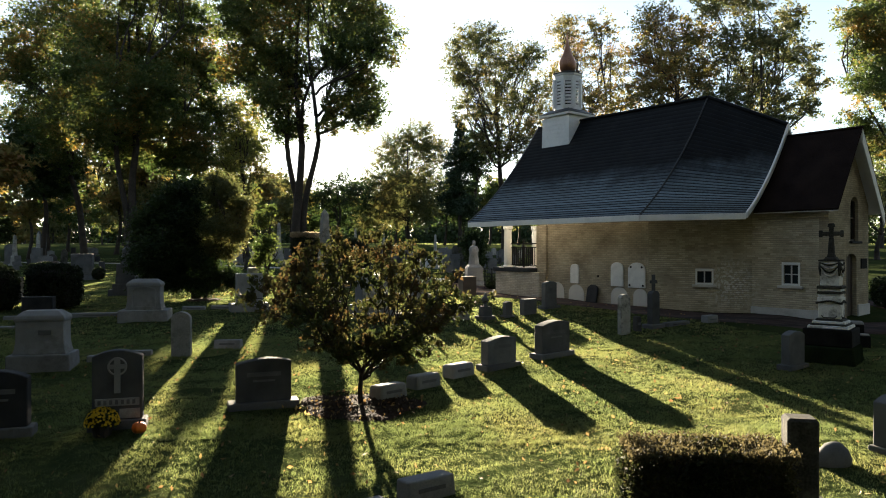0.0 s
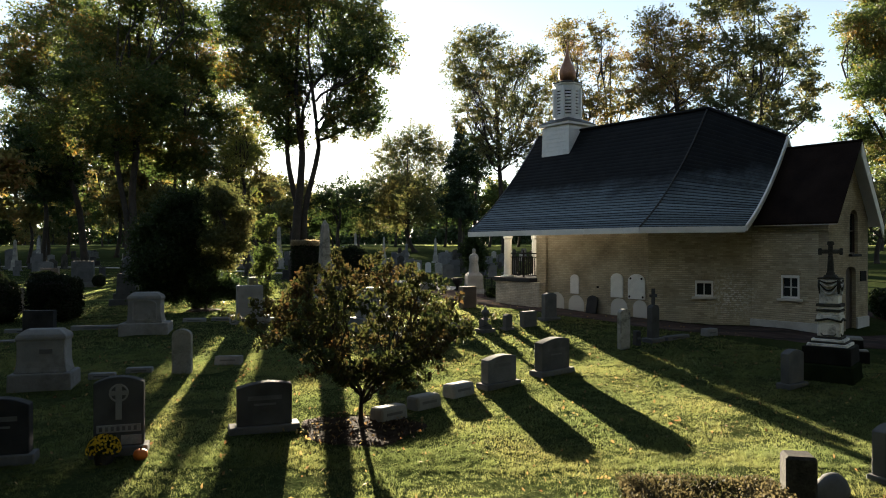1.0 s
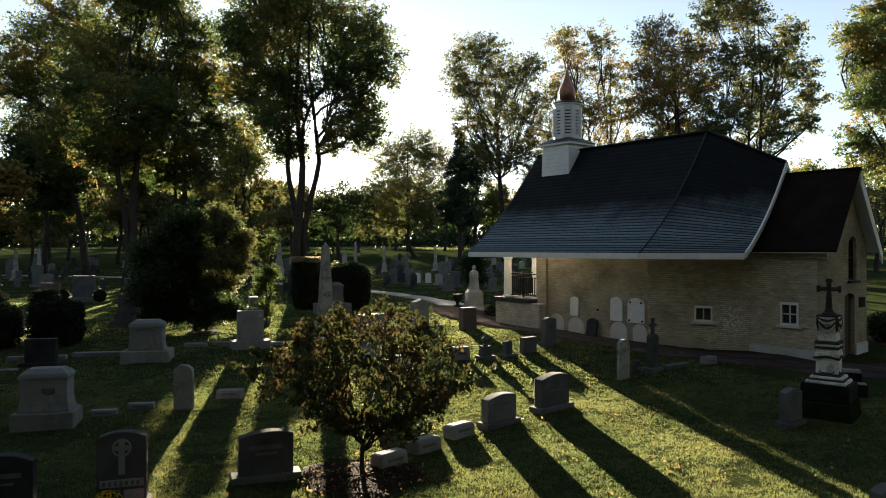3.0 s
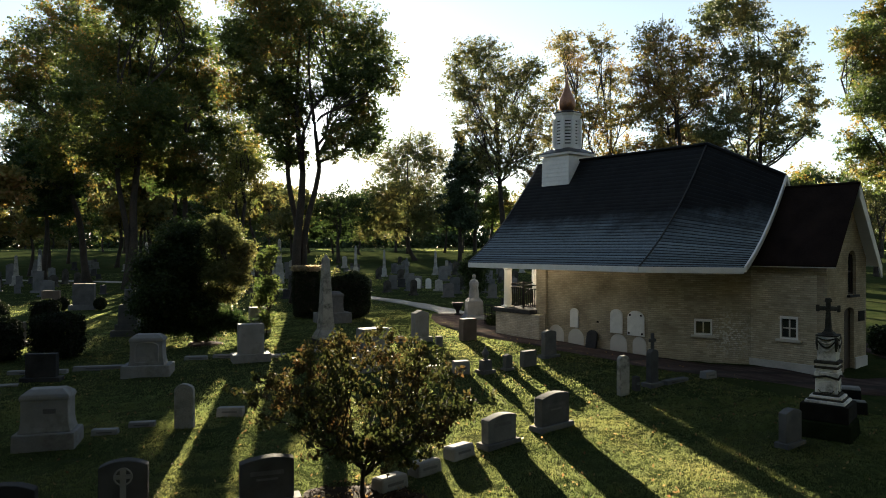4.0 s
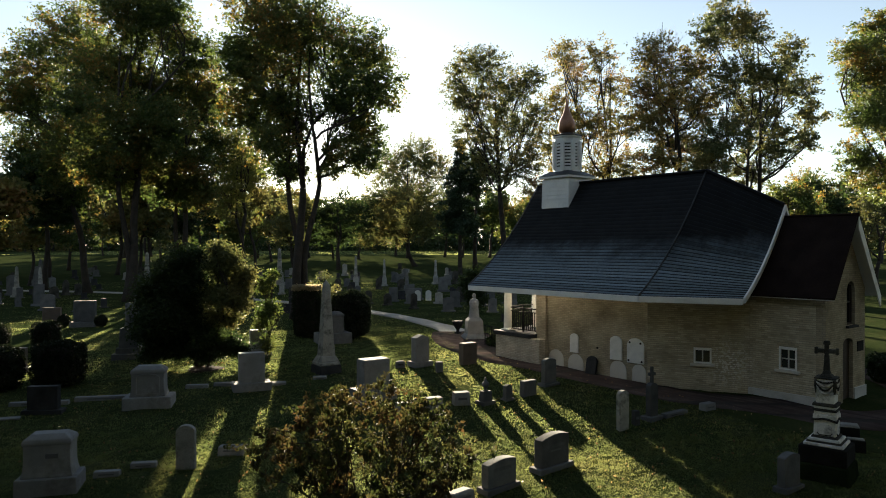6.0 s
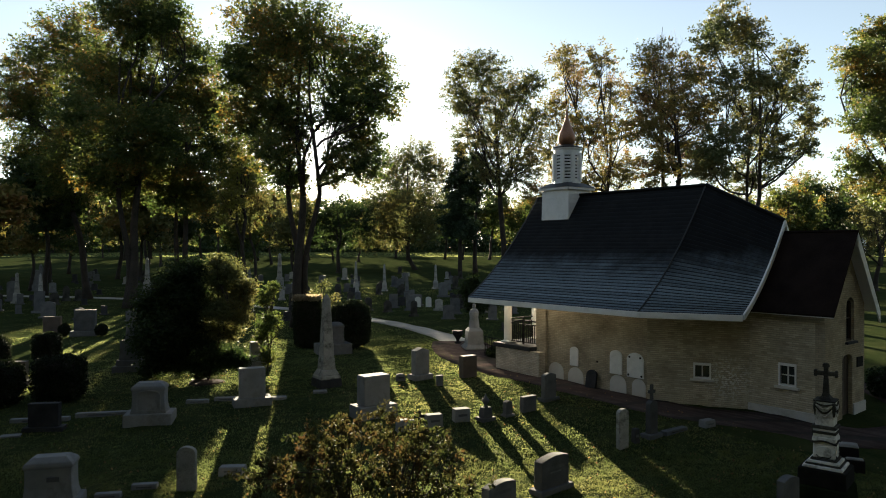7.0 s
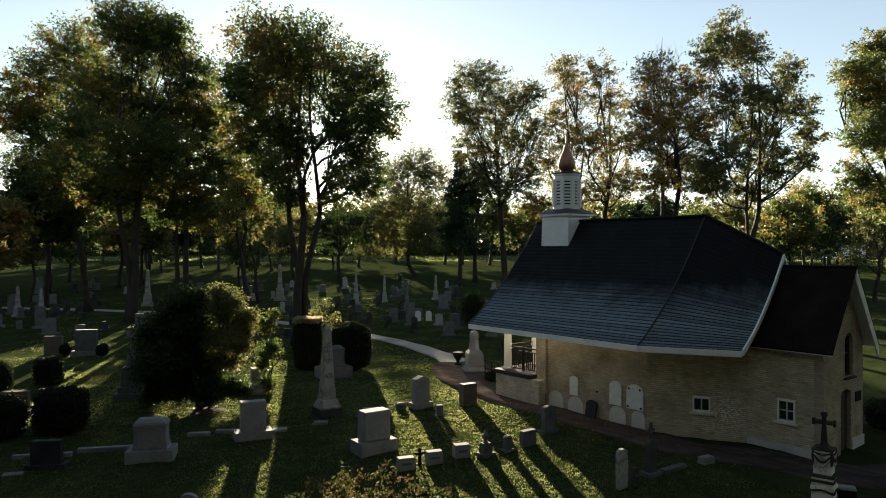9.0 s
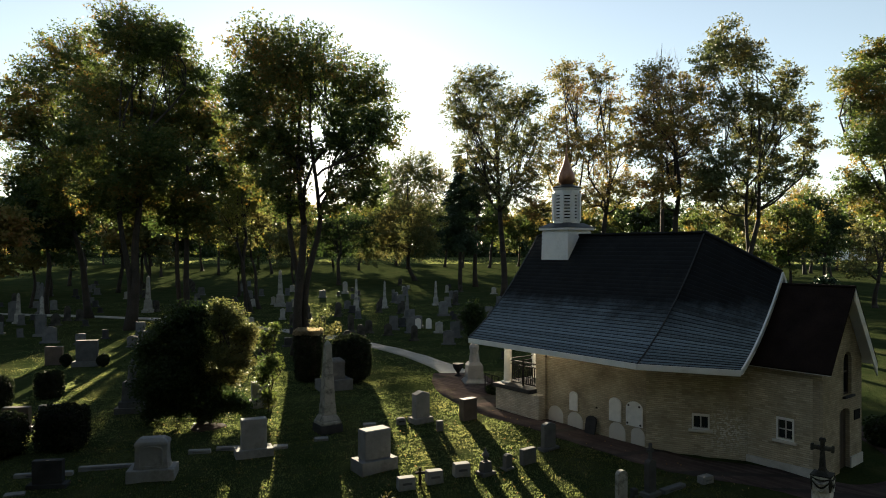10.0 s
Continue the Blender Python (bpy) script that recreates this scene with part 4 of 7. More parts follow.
def tree(name, x, y, lobes, leaves, material, label, category="tree", trunk=0.4, fork=0.4, stems=1, seed=1, size=0.09, clump=0.24, lean=0.0, bark=None, limb_n=9, per=24, splay=1.0, reach=0.66, thin=None):
    """A tree: a trunk of one or more stems, limbs to each lobe of the crown, branches to its sprays, and the leaves along them.
    lobes: (x, y, z, r) from the foot; fork: how high up the crown's middle the limbs leave the trunk;
    thin: (x, z0, z1, half width) of an open slot in the foliage."""
    rng = np.random.default_rng(seed)
    e = thing(name, pose(x, y, lz(x, y) - 0.05), label, category)
    lobes = np.array(lobes, float)
    wood = Shape()
    mid = lobes[:, :3].mean(0)
    low = (lobes[:, 2] - lobes[:, 3]).min()
    top = (lobes[:, 2] + lobes[:, 3]).max()
    split = low * fork + mid[2] * (1 - fork) * 0.6
    heads = []
    for k in range(stems):
        off = (k - (stems - 1) / 2)
        thick = trunk * (1.0 if k == stems // 2 else 0.74)
        foot = np.array([off * trunk * 1.0, rng.normal(0, 0.12) * (stems > 1), -0.1])
        head = np.array([mid[0] * 0.5 + off * (0.35 + trunk * 1.8) * splay + lean, rng.normal(0, 0.3), split * rng.uniform(0.9, 1.1)])
        line = bend(rng, foot, head, 10, trunk * 0.5)
        line[:, 0] -= off * splay * 0.55 * np.sin(np.pi * np.linspace(0, 1, 10)) ** 1.5
        rad = np.linspace(thick, thick * 0.62, 10)
        rad[0] *= 1.5
        rad[1] *= 1.15
        wood.tube(line, rad, 10)
        up = head + np.array([rng.normal(0, 0.3), rng.normal(0, 0.3), (top - head[2]) * 0.75])
        up[:2] = up[:2] * 0.6 + mid[:2] * 0.4
        wood.tube(bend(rng, head, up, 8, trunk * 0.8), np.linspace(thick * 0.62, 0.03, 8), 7)
        heads.append((head, up))
    rs, ts, ss = [], [], []
    for lx, ly, lzz, r in lobes:
        c = np.array([lx, ly, lzz])
        head, up = min(heads, key=lambda h: np.hypot(h[0][0] - lx, h[0][1] - ly))
        f = rng.uniform(0.0, 0.55) * max(0.0, min(1.0, (c[2] - head[2]) / (up[2] - head[2] + 1e-6)))
        start = head + (up - head) * f
        r0 = max(trunk * (0.33 - 0.2 * f), 0.03)
        limb = bend(rng, start, c, 7, 0.12 * np.linalg.norm(c - start))
        wood.tube(limb, np.linspace(r0, r0 * 0.4, 7), 6)
        n = max(5, int(leaves * r * r / (lobes[:, 3] ** 2).sum() / per))
        d = rng.normal(0, 1, (n, 3))
        d /= np.linalg.norm(d, axis=1)[:, None]
        ends = c + d * (r * rng.uniform(0.12, 1.24, (n, 1)) ** 0.6) * np.array([1.05, 1.05, 1.0])
        back = c + (ends - c) * reach + np.array([0, 0, -0.12 * r]) * (1 - reach)
        for i in range(min(n, limb_n + 6)):
            s = limb[rng.integers(2, 7)]
            line = np.concatenate([bend(rng, s, back[i], 4, 0.07 * r), ends[i:i + 1]])
            wood.tube(line, np.linspace(r0 * 0.36, 0.012, 5), 4)
        k = rng.integers(per // 2, per + per // 2, n)
        rs.append(np.repeat(back, k, 0))
        ts.append(np.repeat(ends, k, 0))
        ss.append(np.repeat(rng.uniform(0.5, 1.3, n) * clump, k))
    rs, ts, ss = np.concatenate(rs), np.concatenate(ts), np.concatenate(ss)
    v, f = leaf_flecks(rng, rs, ts, ss, rng.uniform(0.6, 1.25, len(rs)) * size)
    if thin:
        c = v.reshape(-1, 3, 3).mean(1)
        wide = thin[3] * (0.8 + 0.35 * np.sin(5 * c[:, 2]))
        shut = (np.abs(c[:, 0] + 0.182 * c[:, 1] - thin[0]) > wide) | (c[:, 2] < thin[1]) | (c[:, 2] > thin[2])
        v = v.reshape(-1, 3, 3)[shut].reshape(-1, 3)
        f = np.arange(len(v)).reshape(-1, 3)
    part("trunk", wood.bm(), bark or BARK, e, "rough grey-brown bark", smooth=True)
    quads("crown", v, f, material, e)
    return e


def spruce(x, y, h, w, material, label, seed=1, n=5200, size=0.3, low=0.06):
    rng = np.random.default_rng(seed)
    e = thing("spruce_tree", pose(x, y, lz(x, y) - 0.05), label, "tree")
    wood = Shape().tube([(0, 0, 0), (0.05, 0, h * 0.5), (0, 0, h)], [h * 0.017, h * 0.01, 0.02], 8)
    cs, ss = [], []
    for i in range(int(h * 5)):
        t = low + (1 - low) * rng.uniform(0, 1) ** 1.1
        a = rng.uniform(0, 2 * np.pi)
        ln = w / 2 * (1 - t) ** 0.7 * rng.uniform(0.5, 1.2) + 0.15
        p = np.array([0, 0, h * t])
        q = p + np.array([np.cos(a) * ln, np.sin(a) * ln, -ln * 0.28 + 0.1])
        wood.tube([p, (p + q) / 2 + np.array([0, 0, 0.06 * ln]), q], [0.035, 0.025, 0.008], 4)
        m = int(n / (h * 5) * (0.12 + 1.5 * (1 - t)))
        u = rng.uniform(0.15, 1.02, (m, 1))
        pts = p + (q - p) * u
        pts[:, 2] += 0.06 * ln
        cs.append(pts)
        ss.append(0.12 + 0.2 * ln * (1 - u[:, 0] * 0.6))
    cs, ss = np.concatenate(cs), np.concatenate(ss)
    v, f = leaf_flecks(rng, cs, cs, ss, rng.uniform(0.6, 1.2, len(cs)) * size)
    part("trunk", wood, BARK, e, "dark bark")
    quads("crown", v, f, material, e)
    return e


def clipped(name, x, y, rz, size, label, material=None, seed=3, n=5200, leaf=0.05, power=6.0, tips=0, tip_mat=None):
    """A clipped bush: rounded-off block, set all over with small leaves, on a short stem."""
    rng = np.random.default_rng(seed)
    e = thing(name, pose(x, y, lz(x, y) - 0.03, 0, 0, rz), label, "bush")
    w, d, h = size
    p = rng.normal(0, 1, (n, 3))
    p /= (np.abs(p) ** power).sum(1)[:, None] ** (1 / power)
    bulge = 1 + 0.05 * np.sin(3 * p[:, :1] * 2 + 1) + 0.04 * np.sin(5 * p[:, 1:2])
    shell = p * rng.uniform(0.82, 1.0, (n, 1)) * bulge
    c = shell * np.array([w / 2, d / 2, h / 2]) + np.array([0, 0, h / 2 + 0.04])
    if tips:
        c[:, :2] *= 0.86 + 0.14 * np.clip(c[:, 2:] / h, 0, 1)
    v, f = leaf_cloud(rng, c, np.full(n, 0.02), rng.uniform(0.6, 1.3, n) * leaf)
    core = Shape()
    lat = []
    for i in range(9):
        for j in range(16):
            t, a = math.pi * (i + 0.5) / 9, 2 * math.pi * j / 16
            q = np.array([math.sin(t) * math.cos(a), math.sin(t) * math.sin(a), math.cos(t)])
            q /= (np.abs(q) ** power).sum() ** (1 / power)
            lat.append(q * 0.8 * np.array([w / 2, d / 2, h / 2]) + np.array([0, 0, h / 2 + 0.04]))
    core.add(lat, [(i * 16 + j, i * 16 + (j + 1) % 16, i * 16 + 16 + (j + 1) % 16, i * 16 + 16 + j) for i in range(8) for j in range(16)])
    core.tube([(0, 0, -0.05), (0, 0, h * 0.4)], [0.06, 0.04], 6)
    part("inner_growth", core, BARK, e, "dense dark inner twigs")
    quads("foliage", v, f, material or BOX, e)
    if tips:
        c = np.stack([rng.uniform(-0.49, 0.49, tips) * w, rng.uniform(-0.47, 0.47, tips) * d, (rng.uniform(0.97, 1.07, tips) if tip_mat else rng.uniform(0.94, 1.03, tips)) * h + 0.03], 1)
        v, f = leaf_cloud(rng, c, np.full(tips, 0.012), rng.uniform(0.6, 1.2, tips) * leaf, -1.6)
        tagged(quads("new_growth", v, f, tip_mat or TIPS, e), "shoots standing up from the clipped top, sunlight in their pale colour" if tip_mat else "leaf tips added on the clipped top, sunlight in their bronze colour")
    return e

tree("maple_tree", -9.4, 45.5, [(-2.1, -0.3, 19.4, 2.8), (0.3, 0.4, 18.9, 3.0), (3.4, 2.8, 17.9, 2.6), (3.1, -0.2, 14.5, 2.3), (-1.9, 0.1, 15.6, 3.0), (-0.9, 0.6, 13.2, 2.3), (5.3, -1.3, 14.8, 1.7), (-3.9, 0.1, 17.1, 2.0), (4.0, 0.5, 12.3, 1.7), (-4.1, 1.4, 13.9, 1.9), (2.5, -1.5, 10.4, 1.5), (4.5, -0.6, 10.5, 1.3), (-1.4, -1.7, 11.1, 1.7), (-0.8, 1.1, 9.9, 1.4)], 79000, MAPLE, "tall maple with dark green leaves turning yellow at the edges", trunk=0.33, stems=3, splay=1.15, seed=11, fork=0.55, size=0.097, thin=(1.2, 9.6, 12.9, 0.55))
tree("maple_tree", -33.7, 66, [(-5.1, -0.2, 21.4, 3.5), (-2.2, 1.4, 24.8, 3.5), (-4.6, 1.6, 17.1, 3.8), (2.2, -3.2, 19.5, 3.5), (-1.5, -3.0, 12.1, 2.4), (0.1, -0.9, 14.6, 3.0), (-6.7, -1.2, 18.3, 2.2), (-7.4, 1.7, 13.8, 2.2), (-5.9, 1.1, 10.2, 2.3), (-2.1, 0.6, 9.9, 2.2)], 70500, MAPLE, "tall old maple, dense dark green crown", trunk=0.36, seed=12, size=0.116)
tree("maple_tree", -26.3, 58, [(0.5, -1.9, 24.2, 3.1), (1.4, 1.4, 23.6, 3.1), (-2.0, 1.4, 19.9, 3.1), (0.2, 3.1, 18.1, 3.5), (0.7, -2.8, 13.6, 3.5), (-2.9, -1.6, 16.0, 2.4), (3.9, -2.5, 14.1, 2.8), (3.9, -1.3, 23.9, 1.9), (-1.2, 1.3, 10.9, 2.3), (-1.8, -2.0, 11.4, 2.1)], 74400, MAPLE, "tall old maple, dense dark green crown turning rusty above", trunk=0.4, stems=2, seed=13, size=0.112)
tree("maple_tree", -23.2, 62, [(1.5, -2.8, 21.0, 2.8), (-0.4, 1.7, 17.9, 3.3), (-1.8, 1.2, 13.5, 3.0), (1.5, 2.8, 14.2, 2.5), (2.9, -1.3, 17.4, 2.3), (1.5, -1.4, 11.2, 2.3), (-4.4, 1.3, 11.7, 2.3), (-1.6, 0.8, 9.8, 2.1), (1.5, -1.0, 9.0, 1.9)], 54900, MAPLE, "maple with olive and yellow leaves", trunk=0.32, stems=2, seed=14, size=0.116)
tree("maple_tree", -19.6, 70, [(-2.1, 3.3, 12.6, 2.9), (0.2, -3.5, 14.2, 2.9), (-0.6, 1.2, 11.7, 2.1), (-1.7, -2.0, 9.4, 2.3), (-3.0, 2.8, 12.5, 2.3)], 17200, BRIGHT, "young maple with sunlit yellow-green leaves", trunk=0.25, stems=2, seed=15, size=0.101)
tree("maple_tree", 7.5, 85, [(-2.3, -1.0, 26.1, 2.9), (-0.8, -0.2, 22.8, 3.5), (-4.2, -0.6, 21.7, 2.6), (1.7, -0.4, 23.5, 2.6), (-1.0, -0.7, 17.9, 3.1), (2.7, 1.2, 19.2, 2.9), (0.7, -1.8, 13.4, 2.9), (-2.6, 0.8, 14.7, 2.5), (3.2, -3.1, 14.9, 2.5), (-5.6, -1.2, 22.3, 2.4), (-5.9, -0.7, 25.1, 1.8), (-4.6, -2.1, 17.7, 2.4), (-4.2, 1.3, 27.3, 2.1), (3.3, -0.9, 24.4, 1.9), (4.3, 1.5, 20.4, 2.1)], 42200, OLIVE, "tall open-crowned tree with thin olive leaves", trunk=0.42, seed=16, size=0.116)
tree("ash_tree", 15.0, 82, [(-0.5, 0.1, 26.7, 2.5), (1.4, 2.2, 24.7, 2.8), (-1.0, 3.1, 21.9, 2.7), (0.6, -1.6, 18.4, 3.0), (-2.2, 1.6, 16.5, 2.4), (-0.3, 1.4, 13.8, 2.7), (-3.7, 1.0, 11.1, 2.4)], 18300, AMBER, "tall tree with thinning amber leaves", trunk=0.4, seed=17, size=0.116)
tree("ash_tree", 18.5, 80, [(-0.6, -1.7, 26.0, 2.1), (1.2, 1.1, 22.9, 2.6), (1.9, -1.1, 18.3, 2.7), (-1.6, -2.1, 17.7, 2.7), (0.2, -0.1, 13.9, 2.9), (2.7, -0.0, 13.5, 2.5), (-1.9, -0.1, 12.2, 2.3)], 17100, AMBER, "tall tree with amber and reddish leaves", trunk=0.4, seed=18, size=0.116)
tree("maple_tree", 21.7, 63, [(-2.1, 1.0, 22.1, 2.2), (1.7, 1.7, 21.5, 2.3), (-1.2, 0.1, 18.3, 2.7), (1.7, 0.1, 17.3, 2.4), (-3.1, -0.6, 16.1, 2.4), (0.8, 3.3, 14.3, 2.7), (-2.7, -1.0, 12.0, 2.0), (1.3, -1.8, 12.7, 2.1), (-4.2, -0.9, 18.9, 1.5)], 31100, AMBER, "tall maple with dark limbs and olive-gold leaves", trunk=0.38, seed=19, size=0.108)
tree("maple_tree", 26.2, 60, [(-0.9, 2.1, 25.4, 2.1), (0.5, 1.0, 23.3, 2.2), (-2.6, 1.2, 23.3, 1.8), (4.7, 1.6, 21.8, 1.6), (1.7, -1.3, 19.3, 2.2), (-0.6, 0.8, 19.4, 2.3), (5.4, 1.8, 18.8, 1.8), (2.1, 2.4, 16.7, 2.5), (5.6, 0.3, 16.1, 1.4), (-2.3, -2.0, 14.1, 2.3), (2.3, -0.5, 13.4, 2.3), (1.2, 2.6, 11.6, 2.1), (-3.8, -2.0, 12.0, 2.0), (5.1, -0.5, 13.8, 1.1)], 35300, OLIVE, "tall two-stemmed maple with olive-green leaves in separate tiers", trunk=0.28, stems=2, seed=20, size=0.116)
tree("maple_tree", 40.8, 62, [(-4.4, -1.2, 21.6, 2.1), (-1.6, 1.0, 24.2, 2.1), (-2.6, 0.8, 20.3, 2.3), (-1.0, -0.1, 18.9, 2.8), (-3.6, -1.9, 16.1, 2.6), (-3.2, 1.3, 12.7, 1.8), (-0.7, 2.0, 11.2, 2.5), (1.6, 0.1, 22.5, 3.5), (1.5, 0.0, 15.9, 3.5), (-0.6, -1.7, 10.2, 2.5)], 52200, MAPLE, "broad tree with bright yellow-green leaves", trunk=0.4, seed=21, size=0.116)
tree("willow_tree", 46.8, 75, [(0.8, 2.8, 7.1, 2.4), (-1.0, -2.5, 8.8, 2.8), (-3.2, -2.2, 4.7, 1.8), (4.1, 3.5, 5.8, 2.8)], 10300, OLIVE, "drooping tree with dull olive leaves", trunk=0.3, seed=22, size=0.108, fork=0.9)
tree("lime_tree", -4.7, 118, [(0.3, 4.3, 19.5, 4.0), (-3.7, 4.9, 17.0, 4.3), (3.3, 3.6, 16.9, 3.7), (-4.0, -4.5, 11.5, 4.3), (1.4, 1.1, 11.3, 4.6), (-7.1, -0.7, 9.3, 3.8), (-3.4, 0.3, 6.7, 3.5), (1.7, -3.2, 6.9, 3.5), (-7.5, -2.2, 5.5, 2.9)], 62800, OLIVE, "rounded tree standing far across the graves", trunk=0.4, seed=23, size=0.131)
tree("yew_tree", 4.9, 104, [(-0.2, 0.3, 16.2, 2.5), (1.6, -1.3, 14.6, 2.4), (-1.9, -2.8, 13.7, 2.4), (0.6, 1.0, 12.7, 2.5)], 12400, DEEP, "dark bushy tree beyond the chapel", trunk=0.35, seed=30, size=0.124, fork=0.8)
tree("lime_tree", -16.2, 108, [(-0.3, 2.1, 9.3, 4.0), (-3.1, 2.6, 8.0, 3.1), (3.4, -2.7, 8.3, 3.3), (-0.5, 3.3, 5.8, 2.6)], 14400, DEEP, "low rounded dark tree across the graves", trunk=0.35, seed=24, size=0.139)
tree("maple_tree", 70.4, 135, [(-1.1, -1.1, 15.0, 3.5), (-1.0, 3.5, 12.5, 3.3), (3.3, 3.0, 11.3, 3.5), (-1.2, -2.2, 8.4, 3.1)], 12600, AMBER, "distant tree with golden leaves", trunk=0.35, seed=25, size=0.154)
tree("maple_tree", 85.0, 150, [(1.3, 2.3, 10.4, 3.7), (0.8, -2.7, 7.8, 3.7), (-3.8, -2.5, 7.8, 3.4)], 11800, OLIVE, "distant tree in hazy light", trunk=0.35, seed=26, size=0.154)
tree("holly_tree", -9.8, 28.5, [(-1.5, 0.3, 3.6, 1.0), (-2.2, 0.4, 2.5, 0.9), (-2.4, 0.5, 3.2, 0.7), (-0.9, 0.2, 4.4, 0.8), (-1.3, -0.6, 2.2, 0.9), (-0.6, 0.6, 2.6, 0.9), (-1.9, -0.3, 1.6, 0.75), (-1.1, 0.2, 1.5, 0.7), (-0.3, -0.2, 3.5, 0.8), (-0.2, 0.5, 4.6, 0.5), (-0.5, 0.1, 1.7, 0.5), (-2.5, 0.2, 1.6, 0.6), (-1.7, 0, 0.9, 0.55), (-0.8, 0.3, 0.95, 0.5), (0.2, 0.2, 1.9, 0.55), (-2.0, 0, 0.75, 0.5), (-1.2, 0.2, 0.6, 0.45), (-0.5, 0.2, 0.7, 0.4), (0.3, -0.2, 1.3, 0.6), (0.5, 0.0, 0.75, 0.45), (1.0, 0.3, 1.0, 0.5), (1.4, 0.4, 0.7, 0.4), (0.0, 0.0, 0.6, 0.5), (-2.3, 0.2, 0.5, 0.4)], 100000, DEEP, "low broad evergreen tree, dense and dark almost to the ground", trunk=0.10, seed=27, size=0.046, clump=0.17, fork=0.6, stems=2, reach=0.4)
# same tree's sunlit side, its light put into paler OLIVE leaves
tree("holly_tree", -9.62, 28.3, [(0.5, 0.1, 4.2, 0.75), (1.5, 0.1, 3.9, 0.5), (1.3, 0.2, 3.2, 0.5), (1.0, -0.3, 4.5, 0.6), (1.2, 0.4, 3.5, 0.65), (0.8, -0.4, 3.0, 0.75), (1.4, 0.0, 2.7, 0.5), (0.5, -0.2, 4.9, 0.4), (0.4, 0.1, 2.2, 0.5), (0.9, 0.2, 2.0, 0.45), (0.1, 0.0, 3.2, 0.6)], 32000, OLIVE, "sunlit half of the broad evergreen, sunlight put into olive leaf colour, leaning aside", trunk=0.06, seed=29, size=0.044, clump=0.16, fork=0.5, lean=0.1, reach=0.4)
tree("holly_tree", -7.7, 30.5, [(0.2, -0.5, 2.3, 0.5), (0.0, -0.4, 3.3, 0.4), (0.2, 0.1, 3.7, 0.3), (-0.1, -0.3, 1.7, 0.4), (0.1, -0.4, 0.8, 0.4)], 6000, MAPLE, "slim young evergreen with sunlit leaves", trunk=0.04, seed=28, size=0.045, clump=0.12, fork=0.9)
tree("maple_tree", -19.6, 74, [(-2.6, 0, 10.3, 2.1), (-0.6, 0.5, 12.2, 2.0), (-1.6, -1, 7.8, 1.7), (-3.6, 0.4, 8.4, 1.5), (0.2, -0.4, 9.4, 1.5), (-2.0, 0.6, 13.4, 1.4)], 10000, OLIVE, "slender maple with dull olive leaves between taller trees", trunk=0.2, seed=37, size=0.115, fork=0.6)
tree("holly_tree", 2.2, 50, [(0, 0, 1.2, 0.8), (0.4, 0.2, 2.0, 0.7), (-0.4, -0.1, 2.1, 0.7), (0.1, 0, 2.8, 0.5), (0.5, -0.2, 1.0, 0.6)], 9000, DEEP, "dark bushy evergreen among the graves", trunk=0.06, seed=38, size=0.07, clump=0.18, reach=0.4)
tree("sapling", -7.6, 44.0, [(-0.3, 0, 2.3, 0.6), (0.5, 0.2, 2.0, 0.6), (0.1, -0.2, 2.9, 0.45), (0.0, 0.2, 1.5, 0.5)], 800, OLIVE, "thin young tree with pale olive leaves", trunk=0.04, seed=36, size=0.06, clump=0.2, fork=0.7)

spruce(2.5, 101, 19.5, 9.0, SPRUCE, "tall dark spruce across the graves", 31, 26000, 0.17, 0.3)
spruce(30.5, 55, 6.2, 3.4, SPRUCE, "small spruce beyond the chapel annex", 33, 8000, 0.12)
spruce(41, 112, 11, 6, SPRUCE, "distant dark pointed spruce", 34, 6000, 0.24)
spruce(46, 118, 9, 5, SPRUCE, "distant dark pointed spruce", 35, 6000, 0.24)

# the bare top of one tree
bare = thing("bare_tree", pose(25.1, 80, lz(25.1, 80)), "slender tree with bare pale twigs at its top", "tree")
part("trunk", Shape().tube([(0, 0, 0), (0.3, 0, 14), (-0.2, 0, 24), (0.2, 0, 30)], [0.28, 0.2, 0.1, 0.02], 7), BARK, bare)
tw = Shape()
brng = np.random.default_rng(5)
for _ in range(46):
    z0 = brng.uniform(14, 25)
    turn, out_ = brng.uniform(0, 2 * np.pi), brng.uniform(0.8, 2.6)
    p0 = np.array([0.0, 0, z0])
    q0 = p0 + np.array([math.cos(turn) * out_, math.sin(turn) * out_, brng.uniform(2.2, 4.6)])
    limb = bend(brng, p0, q0, 6, 0.3)
    tw.tube(limb, np.linspace(0.045, 0.012, 6), 4)
    for _ in range(9):
        r0 = limb[brng.integers(2, 6)]
        q1 = r0 + brng.normal(0, 0.45, 3) + np.array([0, 0, 0.75])
        tw.tube(bend(brng, r0, q1, 3, 0.1), [0.016, 0.011, 0.006], 3)
part("branches", tw, TWIG, bare, "bare pale twigs")

# woods all round in the distance
WOODS = [MAPLE, OLIVE, DEEP, OLIVE, AMBER, MAPLE]
wrng = random.Random(77)
models = []
for i in range(6):
    lb = [(wrng.uniform(-2.6, 2.6), wrng.uniform(-2.2, 2.2), (1.6 + 1.25 * q if q < 3 else wrng.uniform(4.5, 12.5)), wrng.uniform(2.2, 3.4)) for q in range(11)]
    models.append(tree("woodland_tree", -150 + 22 * i, 305 + (i % 3) * 8, lb, 4000, WOODS[i], "woodland tree at the far edge of the cemetery", trunk=0.3, seed=90 + i, size=0.38, clump=0.7, limb_n=-6, per=40, reach=0.5))
    tagged(models[-1], group="woodland trees")
    models[-1].scale = (1.8, 1.8, 1.9)
high = []
